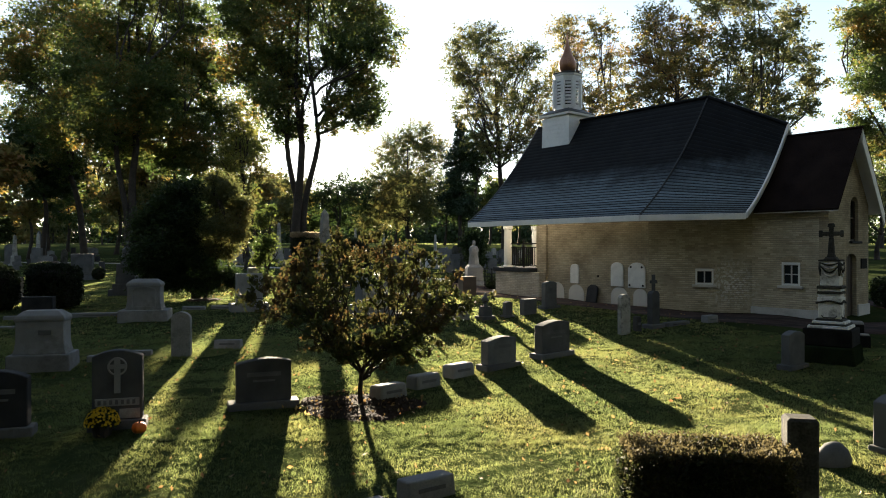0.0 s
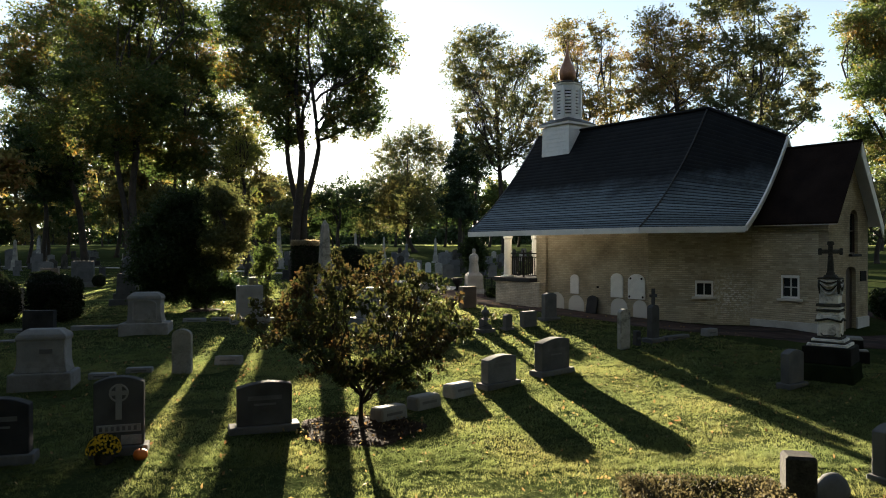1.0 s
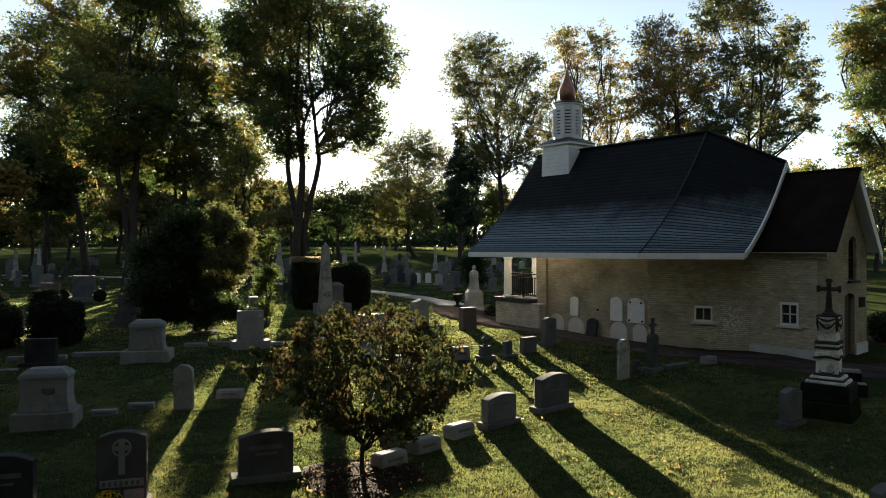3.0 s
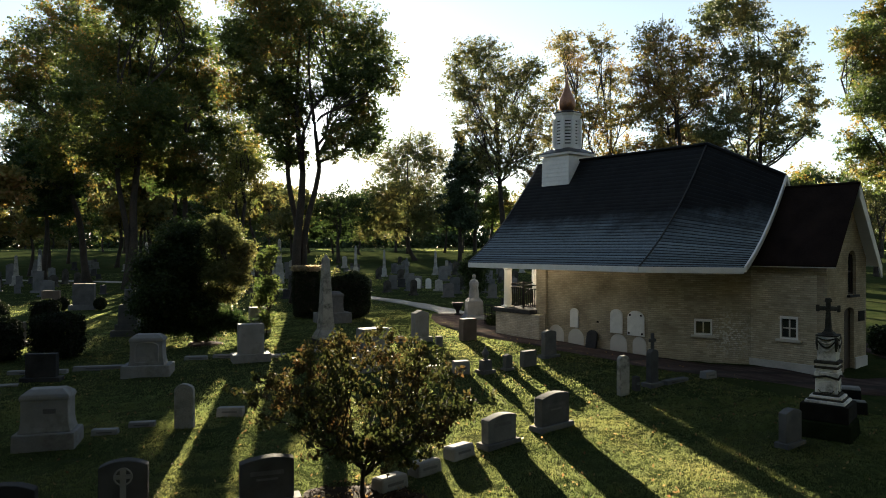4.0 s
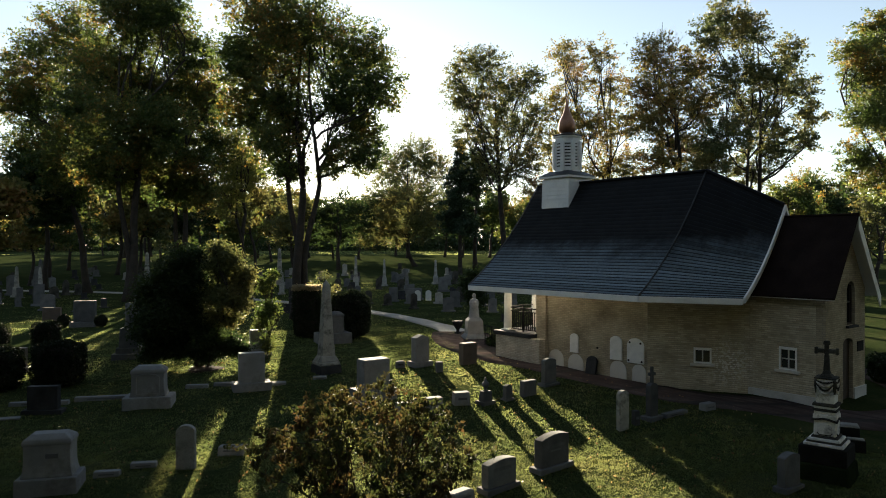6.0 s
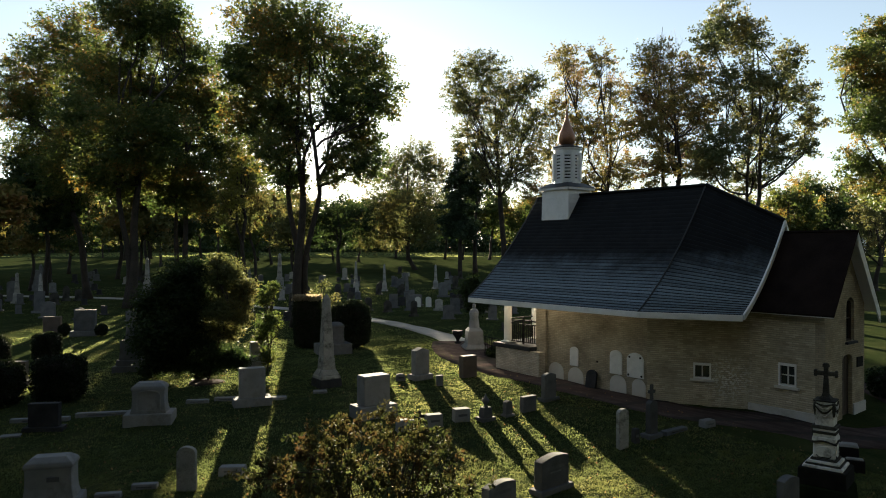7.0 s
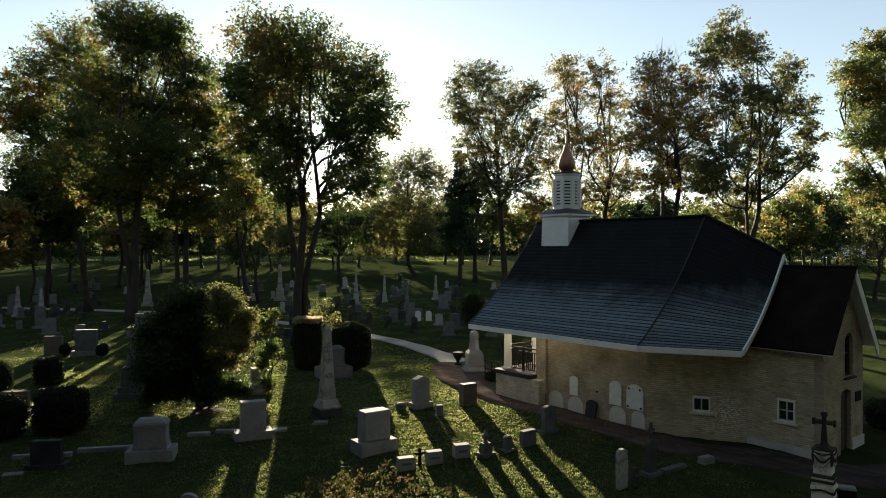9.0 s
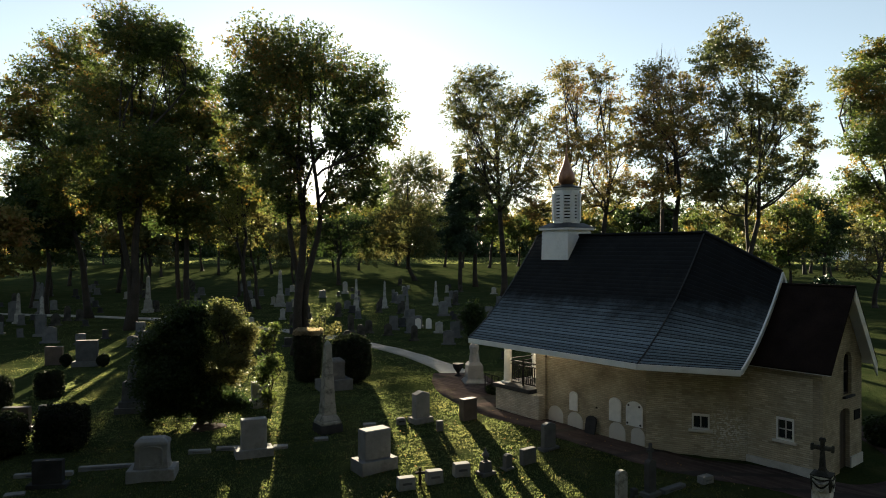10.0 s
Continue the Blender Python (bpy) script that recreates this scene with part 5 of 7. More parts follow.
for i in range(3):
    lb = [(wrng.uniform(-2.8, 2.8), wrng.uniform(-2.2, 2.2), wrng.uniform(6.2, 13), wrng.uniform(1.9, 2.9)) for q in range(11)]
    high.append(tree("woodland_tree", -52 + 9 * i, 128 + 5 * i, lb, 7000, WOODS[i * 2], "woodland tree with a clear trunk among the far graves", trunk=0.26, seed=70 + i, size=0.27, clump=0.5, limb_n=-4, per=40, reach=0.5))
    tagged(high[-1], group="woodland trees")
spots = []
for i in range(32):
    a = -43 + i * 2.75 + wrng.uniform(-0.8, 0.8)
    spots.append((a, wrng.uniform(300, 345)))
for i in range(22):
    spots.append((-42 + i * 4.0 + wrng.uniform(-1.5, 1.5), wrng.uniform(285, 320)))
for i in range(10):
    spots.append((-48 + i * 2.5 + wrng.uniform(-0.5, 0.5), wrng.uniform(84, 125)))
spots += [(-29.8, 80), (-33.5, 70), (5.2, 165), (6, 150), (7.2, 160), (8.5, 152), (10, 162), (-34, 142), (-32.4, 150), (-31, 144), (-29.3, 150), (-13.2, 168), (-12.4, 185), (-11, 170), (-9, 176), (-7.5, 186), (-1, 150), (1.5, 160), (4, 150), (-3.5, 166), (0.3, 175), (-21, 112), (-23, 105)]
for i in range(12):
    spots.append((72 + i * 19.5, wrng.uniform(70, 130)))
for a, d in spots:
    d = d * 1.95 if 136 < d < 200 else d
    px, py = d * math.sin(radians(a)), d * math.cos(radians(a))
    if -14 < a < -6 and d < 160:
        continue
    sc = wrng.uniform(0.8, 1.25) * (1.25 if d > 250 else 0.9)
    o = copy_thing(wrng.choice(models if d > 135 else high), pose(px, py, lz(px, py) - 0.1, 0, 0, wrng.uniform(0, 360)))
    o.scale = (sc, sc, sc * wrng.uniform(0.9, 1.15))

# a closed line of rounded trees beyond the last graves, lowest where the sun comes over it
crowns = []
for i in range(4):
    lb = [(wrng.uniform(-3.6, 3.6), wrng.uniform(-2.5, 2.5), 5.4 + 0.6 * q + wrng.uniform(-0.4, 0.4), wrng.uniform(2.0, 2.9)) for q in range(9)]
    crowns.append(tree("lime_tree", -86 + 7.4 * i, 176 - 3 * i, lb, 7000, (MAPLE, DEEP, OLIVE, MAPLE)[i], "rounded dark tree beyond the last graves", trunk=0.24, seed=190 + i, size=0.19, clump=0.42, limb_n=-6, per=40, reach=0.5))
    tagged(crowns[-1], group="trees beyond the graves")
for i in range(31):
    a = -27 + i * 2.05 + wrng.uniform(-0.6, 0.6)
    dd = wrng.uniform(150, 182)
    px, py = dd * math.sin(radians(a)), dd * math.cos(radians(a))
    dip = 0.78 if -12.5 < a < -5.5 else 1.15 if a < 14 else 1.05
    o = copy_thing(wrng.choice(crowns), pose(px, py, lz(px, py) - 0.1, 0, 0, wrng.uniform(0, 360)))
    sc = wrng.uniform(0.92, 1.12)
    o.scale = (sc * 1.3, sc * 1.3, sc * dip * 1.15)
# smaller trees under and between the tall maples
for px, py, sc in ((-42, 96, 1.1), (-24, 112, 0.9), (-26, 88, 0.72), (-50, 88, 1.0), (-62, 84, 1.1), (44, 88, 0.9), (53, 96, 1.0), (37, 102, 0.85), (62, 110, 1.1), (48, 114, 1.0), (34, 78, 0.6)):
    o = copy_thing(wrng.choice(crowns), pose(px, py, lz(px, py) - 0.1, 0, 0, wrng.uniform(0, 360)))
    o.scale = (sc * 1.05, sc * 1.05, sc * 1.2)

# undergrowth along the foot of the far woods
urng = np.random.default_rng(55)
n = 32000
c = np.stack([urng.uniform(-215, 215, n), 275 + urng.normal(0, 7, n), np.zeros(n)], 1)
c[:, 1] += 0.0016 * np.abs(c[:, 0]) ** 1.6
c[:, 2] = land(c[:, 0], c[:, 1]) + np.abs(urng.normal(0, 1, n)) * (5.2 + 0.8 * np.sin(c[:, 0] * 0.31) + 0.6 * np.sin(c[:, 0] * 0.83 + 1))
v, f = leaf_cloud(urng, c, np.full(n, 0.3), urng.uniform(0.5, 1.1, n))
tagged(quads("undergrowth", v, f, DEEP), "dark tangled undergrowth at the foot of the far woods", "undergrowth", kind="stuff")

# unseen tall trees added beside and behind the viewpoint to block sky light
for i, (px, py) in enumerate(((-24, 10), (-28, 1), (-20, 2), (-17, -6), (4, -24), (22, 1), (19, -8), (28, 10), (16, -2), (13, -10), (21, 12), (27, 17), (18, 6), (-22, 5), (-25, 14), (12, -22), (-6, -24), (-14, -19), (33, 3), (35, 13))):
    o = copy_thing(high[i % 3] if px > 10 else models[(i * 2) % 6], pose(px, py, lz(px, py) - 0.1, 0, 0, i * 77))
    o.scale = (1.7, 1.7, 1.75)

# another unseen row added behind the viewpoint, cutting the fill light from there
for i in range(15):
    px, py = -63 + i * 9 + wrng.uniform(-2, 2), -26 - 12 * (i % 3) - 0.006 * (i * 9 - 63) ** 2 * 0.2
    o = copy_thing(models[i % 6], pose(px, py, lz(px, py) - 0.1, 0, 0, wrng.uniform(0, 360)))
    sc = wrng.uniform(1.6, 2.0)
    o.scale = (sc, sc, sc)

# ---- far houses ----
def house(x, y, rz, w, d, h, label, wall_mat, roof_mat):
    e = thing("house", pose(x, y, lz(x, y) - 0.1, 0, 0, rz), label, "house")
    part("wall", Shape().box(-w / 2, w / 2, -d / 2, d / 2, 0, h), wall_mat, e)
    s = Shape()
    s.slab([(-d / 2 - 0.4, h - 0.1), (d / 2 + 0.4, h - 0.1), (0, h + d * 0.42)], -w / 2 - 0.4, w / 2 + 0.4)
    part("roof", s, roof_mat, e, m=pose(0, 0, 0, 0, 0, 90))
    for i in range(int(w // 2.6)):
        for z in ((1.0, 2.2), (3.8, 5.0)):
            if z[1] < h:
                x0 = -w / 2 + 1 + i * 2.6
                wd = part("window", Shape().box(x0 - 0.1, x0 + 1.1, -d / 2 - 0.06, -d / 2 + 0.02, z[0] - 0.1, z[1] + 0.1), WHITE, e)
                part("pane", Shape().box(x0, x0 + 1, -d / 2 - 0.075, -d / 2 - 0.055, z[0], z[1]), GLASS, wd)
    part("chimney", Shape().box(w * 0.2, w * 0.2 + 0.7, -0.3, 0.4, h + 1, h + d * 0.42 + 0.9), BRICK, e)


house(128, 222, -20, 11, 8, 5.6, "white clapboard house far behind the trees", WHITE, DARKROOF)
house(80, 212, 12, 10, 8, 5.6, "pale house far behind the trees", PLASTER, DARKROOF)
house(72, 245, 0, 16, 11, 13, "tall pale grey building beyond the woods", PLASTER, LEAD)

# ---- clipped bushes ----
clipped("clipped_hedge", 2.52, 6.75, -4, (1.54, 0.75, 1.08), "low clipped box hedge with a bronze top coloured as sunlit", seed=41, n=40000, leaf=0.02, power=5, tips=7000)
clipped("clipped_yew", -7.25, 37.2, 0, (1.4, 1.5, 2.6), "tall clipped yew, sunlight coloured into the pale shoots on top", YEW, seed=42, n=12000, leaf=0.055, power=6, tips=3800, tip_mat=FRINGE)
clipped("clipped_yew", -4.95, 37.2, 0, (2.05, 1.8, 2.45), "broad dark clipped yew rounded at the shoulders", YEW, seed=43, n=14000, leaf=0.06, power=4)
clipped("clipped_bush", -14.0, 25.4, 8, (1.6, 1.4, 1.55), "dark square-clipped bush among the graves", YEW, seed=44, n=9000, leaf=0.05, power=6)
clipped("clipped_bush", -18.9, 33.2, 0, (1.1, 1.0, 1.3), "dark square-clipped bush among the graves", YEW, seed=45, n=5000, leaf=0.05, power=6)
clipped("clipped_bush", -15.6, 24.5, 0, (1.3, 1.2, 1.5), "dark clipped bush among the graves", YEW, seed=46, n=6000, leaf=0.05, power=5)
clipped("clipped_bush", -20.0, 31.0, 0, (1.1, 1.0, 1.4), "dark clipped bush among the graves", YEW, seed=47, n=5000, leaf=0.05, power=5)
clipped("topiary_ball", -22.5, 41.3, 0, (0.7, 0.7, 0.75), "small round clipped topiary ball", YEW, seed=48, n=2200, leaf=0.04, power=2)
clipped("topiary_ball", -20.3, 41.3, 0, (0.74, 0.74, 0.78), "small round clipped topiary ball", YEW, seed=49, n=2200, leaf=0.04, power=2)
clipped("low_shrub", 2.45, 33.9, 0, (0.6, 0.55, 0.5), "low green shrub at the porch foot", DEEP, seed=50, n=1500, leaf=0.06, power=2)
clipped("low_shrub", 16.9, 25.5, 0, (2.2, 1.2, 1.1), "dark clipped shrub beside the annex", DEEP, seed=51, n=4000, leaf=0.06, power=4)

# ---- the small dogwood and its mulch ----
def dogwood():
    rng = np.random.default_rng(8)
    x, y = -1.38, 12.75
    e = thing("dogwood_tree", pose(x, y, lz(x, y)), "small spreading dogwood with bronze-green autumn leaves", "tree")
    wood = Shape()
    wood.tube(bend(rng, (0, 0, -0.1), (-0.04, 0, 0.6), 6, 0.02), [0.07, 0.05, 0.045, 0.042, 0.04, 0.04], 9)
    high, wide = [0.4, 0.6, 0.9, 1.2, 1.54, 2.0, 2.4, 2.75, 3.05], [0.2, 0.5, 1.1, 1.6, 2.1, 2.4, 1.6, 1.1, 0.5]
    cs, limbs = [], []
    for k in range(84):
        a = k * 2.4 + 0.3 + rng.normal(0, 0.25)
        zz = 0.8 + 2.25 * ((k * 0.7549) % 1.0) ** 0.92
        out = np.interp(zz, high, wide) * (rng.uniform(0.8, 1.08) if k % 4 else rng.uniform(0.3, 0.75))
        q = np.array([math.cos(a) * out - 0.02, math.sin(a) * out, zz])
        p = np.array([-0.04, 0, rng.uniform(0.42, 0.66)])
        if k > 13:
            near = min(limbs, key=lambda l: np.linalg.norm(l[5] - q))
            p = near[rng.integers(2, 5)]
        mid = p + (q - p) * 0.5 + np.array([0, 0, 0.12 if zz < 1.6 else -0.02])
        line = np.concatenate([bend(rng, p, mid, 4, 0.05), bend(rng, mid, q, 5, 0.06)[1:]])
        if k < 14:
            limbs.append(line)
        wood.tube(line, np.linspace(0.027 if k < 14 else 0.014, 0.005, len(line)), 6)
        for s in range(8):
            b = line[rng.integers(3, len(line))] if s else line[-1]
            t = b + np.array([rng.normal(0, 0.17), rng.normal(0, 0.17), rng.uniform(-0.12, 0.2)])
            wood.tube(bend(rng, b, t, 3, 0.03), [0.007, 0.005, 0.003], 4)
            u = rng.uniform(0.2, 1.15, (rng.integers(19, 29), 1))
            cs.append(b + (t - b) * u)
    cs = np.concatenate(cs)
    v, f = leaf_cloud(rng, cs, np.full(len(cs), 0.04), rng.uniform(0.7, 1.25, len(cs)) * 0.046, 1.1)
    part("trunk", wood, BARK, e, "slender grey-brown trunk forking low", smooth=True)
    quads("crown", v, f, DOGWOOD, e)
    s = Shape()
    ring = [(1.15 * (1 + 0.1 * math.sin(3 * a) + 0.07 * math.sin(5 * a + 1)), a) for a in np.linspace(0, 2 * math.pi, 48, endpoint=False)]
    vs = [(x - 0.04, y - 0.15, lz(x, y - 0.15) + 0.05)]
    for fr, dz in ((0.35, 0.04), (0.7, 0.035), (0.92, 0.02), (1.0, -0.03)):
        for r, a in ring:
            px, py = x - 0.04 + r * fr * math.cos(a), y - 0.15 + 0.95 * r * fr * math.sin(a)
            vs.append((px, py, lz(px, py) + dz + rng.normal(0, 0.012)))
    fs = [(0, 1 + i, 1 + (i + 1) % 48) for i in range(48)]
    s.add(vs, fs + [(1 + 48 * k + i, 1 + 48 * k + 48 + i, 1 + 48 * k + 48 + (i + 1) % 48, 1 + 48 * k + (i + 1) % 48) for k in range(3) for i in range(48)])
    tagged(part("mulch_bed", s, MULCH), "ring of dark bark mulch round the small tree", "mulch bed")
    n = 2200
    r, a = 1.12 * np.sqrt(rng.uniform(0, 1, n)), rng.uniform(0, 2 * np.pi, n)
    c = np.stack([x - 0.04 + r * np.cos(a), y - 0.15 + r * np.sin(a), np.zeros(n)], 1)
    c[:, 2] = land(c[:, 0], c[:, 1]) + 0.045
    v, f = leaf_cloud(rng, c, np.full(n, 0.01), rng.uniform(0.012, 0.028, n))
    tagged(quads("bark_chips", v, f, MULCH), "loose bark chips on the mulch bed", "bark chips", kind="stuff")
    n = 110
    r, a = 1.2 * np.sqrt(rng.uniform(0, 1, n)), rng.uniform(0, 2 * np.pi, n)
    c = np.stack([x - 0.04 + r * np.cos(a), y - 0.15 + r * np.sin(a), np.zeros(n)], 1)
    c[:, 2] = land(c[:, 0], c[:, 1]) + 0.06
    v, f = leaf_cloud(rng, c, np.full(n, 0.01), rng.uniform(0.03, 0.05, n))
    tagged(quads("fallen_leaves", v, f, DRYLEAF), "fallen brown leaves on the mulch bed", "fallen leaves", kind="stuff")


dogwood()
mrng = np.random.default_rng(12)
mb = Shape()
ring = [(0.75 * (1 + 0.12 * math.sin(3 * a + 1)), a) for a in np.linspace(0, 2 * math.pi, 32, endpoint=False)]
mb.add([(-9.6, 28.1, lz(-9.6, 28.1) + 0.07)] + [(-9.6 + r * f * math.cos(a), 28.1 + r * f * math.sin(a), lz(-9.6 + r * f * math.cos(a), 28.1 + r * f * math.sin(a)) + dz + mrng.normal(0, 0.008)) for f, dz in ((0.5, 0.06), (0.85, 0.045), (1.0, -0.03)) for r, a in ring],
       [(0, 1 + i, 1 + (i + 1) % 32) for i in range(32)] + [(1 + 32 * k + i, 33 + 32 * k + i, 33 + 32 * k + (i + 1) % 32, 1 + 32 * k + (i + 1) % 32) for k in range(2) for i in range(32)])
tagged(part("mulch_bed", mb, MULCH), "small ring of brown mulch under the evergreen", "mulch bed")

# ---- gravestones ----
def crest(w, h, kind):
    """The outline of a stone from its foot, in x and z."""
    a = w / 2
    if kind == "round":
        top = [(a * math.cos(t), h - a * 0.75 + a * 0.75 * math.sin(t)) for t in np.linspace(0, math.pi, 13)]
    elif kind == "serpentine":
        top = [(a - w * i / 14, h - 0.075 * w * abs(2 * i / 14 - 0.85) ** 1.7) for i in range(15)]
    elif kind == "arched":
        top = [(a - w * i / 12, h - 0.13 * w * (2 * i / 12 - 1) ** 2) for i in range(13)]
    elif kind == "gable":
        top = [(a, h - 0.17 * w), (0, h), (-a, h - 0.17 * w)]
    elif kind == "shoulder":
        top = [(a, h - 0.3 * w), (a * 0.8, h - 0.26 * w)] + [(a * 0.7 * math.cos(t), h - 0.24 * w + 0.24 * w * math.sin(t)) for t in np.linspace(0, math.pi, 9)] + [(-a * 0.8, h - 0.26 * w), (-a, h - 0.3 * w)]
    else:
        top = [(a, h), (-a, h)]
    return [(-a, 0), (a, 0)] + top


def headstone(x, y, rz, w, h, d, kind, material, label, base=None, base_mat=None, lean=0.0, name="headstone", bars=0, rough=0.012, group="", bar_mat=None):
    """A stone on its base; base: (width, height, depth); bars: lines of writing that cannot be read."""
    z = lz(x, y) - 0.04
    e = thing(name, pose(x, y, z, lean, 0, rz), label, "gravestone", group)
    bz = 0.0
    if base:
        bw, bh, bd = base
        part("base", Shape().box(-bw / 2, bw / 2, -bd / 2, bd / 2, -0.15, bh + 0.04, 0.006, 0.006).bm(0.014), base_mat or material, e)
        bz = bh + 0.04
    st = part("stone", Shape().slab(crest(w, h - bz + 0.04, kind), -d / 2, d / 2).bm(rough), material, e, m=pose(0, 0, bz))
    for i in range(bars):
        ww = w * (0.62 if i == 0 else 0.4)
        zz = (h - bz) * (0.62 - 0.13 * i)
        part("lettering_bar", Shape().box(-ww / 2, ww / 2, -d / 2 - 0.006, -d / 2 + 0.002, zz, zz + (0.075 if i == 0 else 0.035)), bar_mat or BARS, st)
    return e


def tapered(x, y, rz, w, d, h, base, material, label, arch=True, bars=0):
    """A heavy die that draws in upwards, with a chamfered top, on a broad base."""
    e = thing("monument", pose(x, y, lz(x, y) - 0.04, 0, 0, rz), label, "gravestone")
    bw, bh, bd = base
    part("base", Shape().box(-bw / 2, bw / 2, -bd / 2, bd / 2, -0.15, bh, 0.01, 0.01).bm(0.03, 2), material, e)
    top = h - bh
    s = Shape()
    rings = [(1.0, 0.0), (0.985, top * 0.05), (0.94, top * 0.13), (0.905, top * 0.28), (0.895, top * 0.6), (0.905, top * 0.74), (0.955, top * 0.78), (0.955, top * 0.83), (0.9, top * 0.89), (0.64, top)]
    vs = []
    for k, z in rings:
        kd = k if k > 0.7 else 0.5
        vs += [(-w / 2 * k, -d / 2 * kd, z), (w / 2 * k, -d / 2 * kd, z), (w / 2 * k, d / 2 * kd, z), (-w / 2 * k, d / 2 * kd, z)]
    s.add(vs, [(3, 2, 1, 0)] + [(4 * i + j, 4 * i + (j + 1) % 4, 4 * i + 4 + (j + 1) % 4, 4 * i + 4 + j) for i in range(len(rings) - 1) for j in range(4)] + [tuple(range(4 * len(rings) - 4, 4 * len(rings)))])
    die = part("die", s.bm(0.018, 2), material, e, m=pose(0, 0, bh))
    if arch:
        out = [(-w * 0.34, 0.08), (w * 0.34, 0.08)] + [(w * 0.34 * math.cos(t), top * 0.62 + w * 0.13 * math.sin(t)) for t in np.linspace(0, math.pi, 11)]
        inner = [(a * 0.88, 0.1 + (b - 0.08) * 0.93) for a, b in out]
        n = len(out)
        fr = Shape().add([(a, -d / 2 * 0.985 - 0.02, b) for a, b in out] + [(a, -d / 2 * 0.985 - 0.02, b) for a, b in inner] + [(a, -d / 2 * 0.9, b) for a, b in out] + [(a, -d / 2 * 0.9, b) for a, b in inner],
                         [(i, (i + 1) % n, n + (i + 1) % n, n + i) for i in range(n)] + [(2 * n + i, i, (i + 1) % n, 2 * n + (i + 1) % n) for i in range(n)] + [(n + i, n + (i + 1) % n, 3 * n + (i + 1) % n, 3 * n + i) for i in range(n)])
        part("panel_frame", fr, material, die, "raised arched panel border")
    for i in range(bars):
        part("lettering_bar", Shape().box(-0.02, 0.24, -d / 2 * 0.97 - 0.012, -d / 2 * 0.9, top * 0.45, top * 0.45 + 0.1), GRANITE, die)
    return e


def obelisk(x, y, rz, h, w, material, label, base_mat=None, slim=0.42):
    e = thing("obelisk", pose(x, y, lz(x, y) - 0.05, 0, 0, rz), label, "gravestone")
    part("base", Shape().box(-w / 2, w / 2, -w / 2, w / 2, -0.15, h * 0.07, 0.02, 0.02).bm(0.015), base_mat or material, e)
    part("plinth", Shape().box(-w * 0.38, w * 0.38, -w * 0.38, w * 0.38, h * 0.07, h * 0.11, 0.04, 0.04).bm(0.01), material, e)
    part("die", Shape().box(-w * 0.33, w * 0.33, -w * 0.33, w * 0.33, h * 0.11, h * 0.3, 0.03, 0.03).bm(0.012), material, e)
    part("cap", Shape().box(-w * 0.31, w * 0.31, -w * 0.31, w * 0.31, h * 0.3, h * 0.335, 0.03, 0.03).bm(0.01), material, e)
    a, b = w * slim / 2, w * slim * 0.28
    s = Shape().box(-a, a, -a, a, h * 0.335, h * 0.95, a - b, a - b)
    s.box(-b, b, -b, b, h * 0.95, h, b * 0.92, b * 0.92)
    part("shaft", s.bm(0.008), material, e)
    return e


def low_block(x, y, rz, w, d, h, material, label, slope=0.0, name="grave_marker", soft=0.022):
    e = thing(name, pose(x, y, lz(x, y) - 0.03, slope, 0, rz), label, "gravestone")
    b = Shape().box(-w / 2, w / 2, -d / 2, d / 2, -0.1, h, 0.015, 0.015).bm(soft, 2)
    st = part("stone", b, material, e)
    part("lettering_bar", Shape().box(-w * 0.28, w * 0.28, -d / 2 + 0.003, -d / 2 + 0.02, h * 0.45, h * 0.62), GRANITE if material is not GRANITE else AGED, st)
    return e


# the near stones
tapered(-8.96, 15.9, 14, 1.08, 0.66, 1.36, (1.3, 0.4, 0.86), LIMESTONE, "large pale granite block monument with a sloped top on a base", arch=False, bars=1)
headstone(-6.73, 10.8, 16, 0.86, 1.02, 0.22, "arched", DARKGRANITE, "polished black granite headstone on a grey base", (1.02, 0.16, 0.36), GRANITE, bars=2, bar_mat=GRANITE)
cel = headstone(-5.08, 11.2, 17, 0.73, 1.25, 0.2, "arched", MIDGRANITE, "dark grey granite headstone carved with a ringed cross", (0.86, 0.16, 0.34), GRANITE)
cs_ = [c for c in cel.children if c.name.startswith("stone")][0]
part("carved_cross", Shape().box(-0.045, 0.045, -0.115, -0.095, 0.42, 0.98).box(-0.14, 0.14, -0.1145, -0.095, 0.8, 0.87).bm(), LIMESTONE, cs_, "pale ringed cross carved in relief")
part("carved_ring", Shape().tube([(0.13 * math.cos(t), -0.1, 0.835 + 0.13 * math.sin(t)) for t in np.linspace(0, 2 * math.pi, 25)], [0.016] * 25, 6), LIMESTONE, cs_)
part("name_band", Shape().box(-0.32, 0.32, -0.113, -0.095, 0.22, 0.34).bm(0.004), LIMESTONE, cs_, "pale band of raised lettering")
for i in range(7):
    part("lettering_bar", Shape().box(-0.28 + i * 0.083, -0.235 + i * 0.083, -0.119, -0.112, 0.245, 0.315), GRANITE, cs_)
part("name_panel", Shape().box(0.03, 0.33, -0.112, -0.095, 0.02, 0.17).bm(0.004), LIMESTONE, cs_)
part("name_panel", Shape().box(-0.33, -0.03, -0.112, -0.095, 0.02, 0.17).bm(0.004), LIMESTONE, cs_)
headstone(-3.12, 12.5, 20, 0.94, 0.88, 0.24, "serpentine", MIDGRANITE, "dark grey granite headstone with a curved top on a grey base", (1.22, 0.13, 0.4), GRANITE, bars=2, bar_mat=GRANITE)
headstone(-6.3, 17.1, 4, 0.46, 1.08, 0.16, "round", MARBLE, "narrow grey round-topped headstone", None)
low_block(-5.5, 18.2, 6, 0.68, 0.42, 0.24, LIMESTONE, "low pale slanted grave marker", -6)
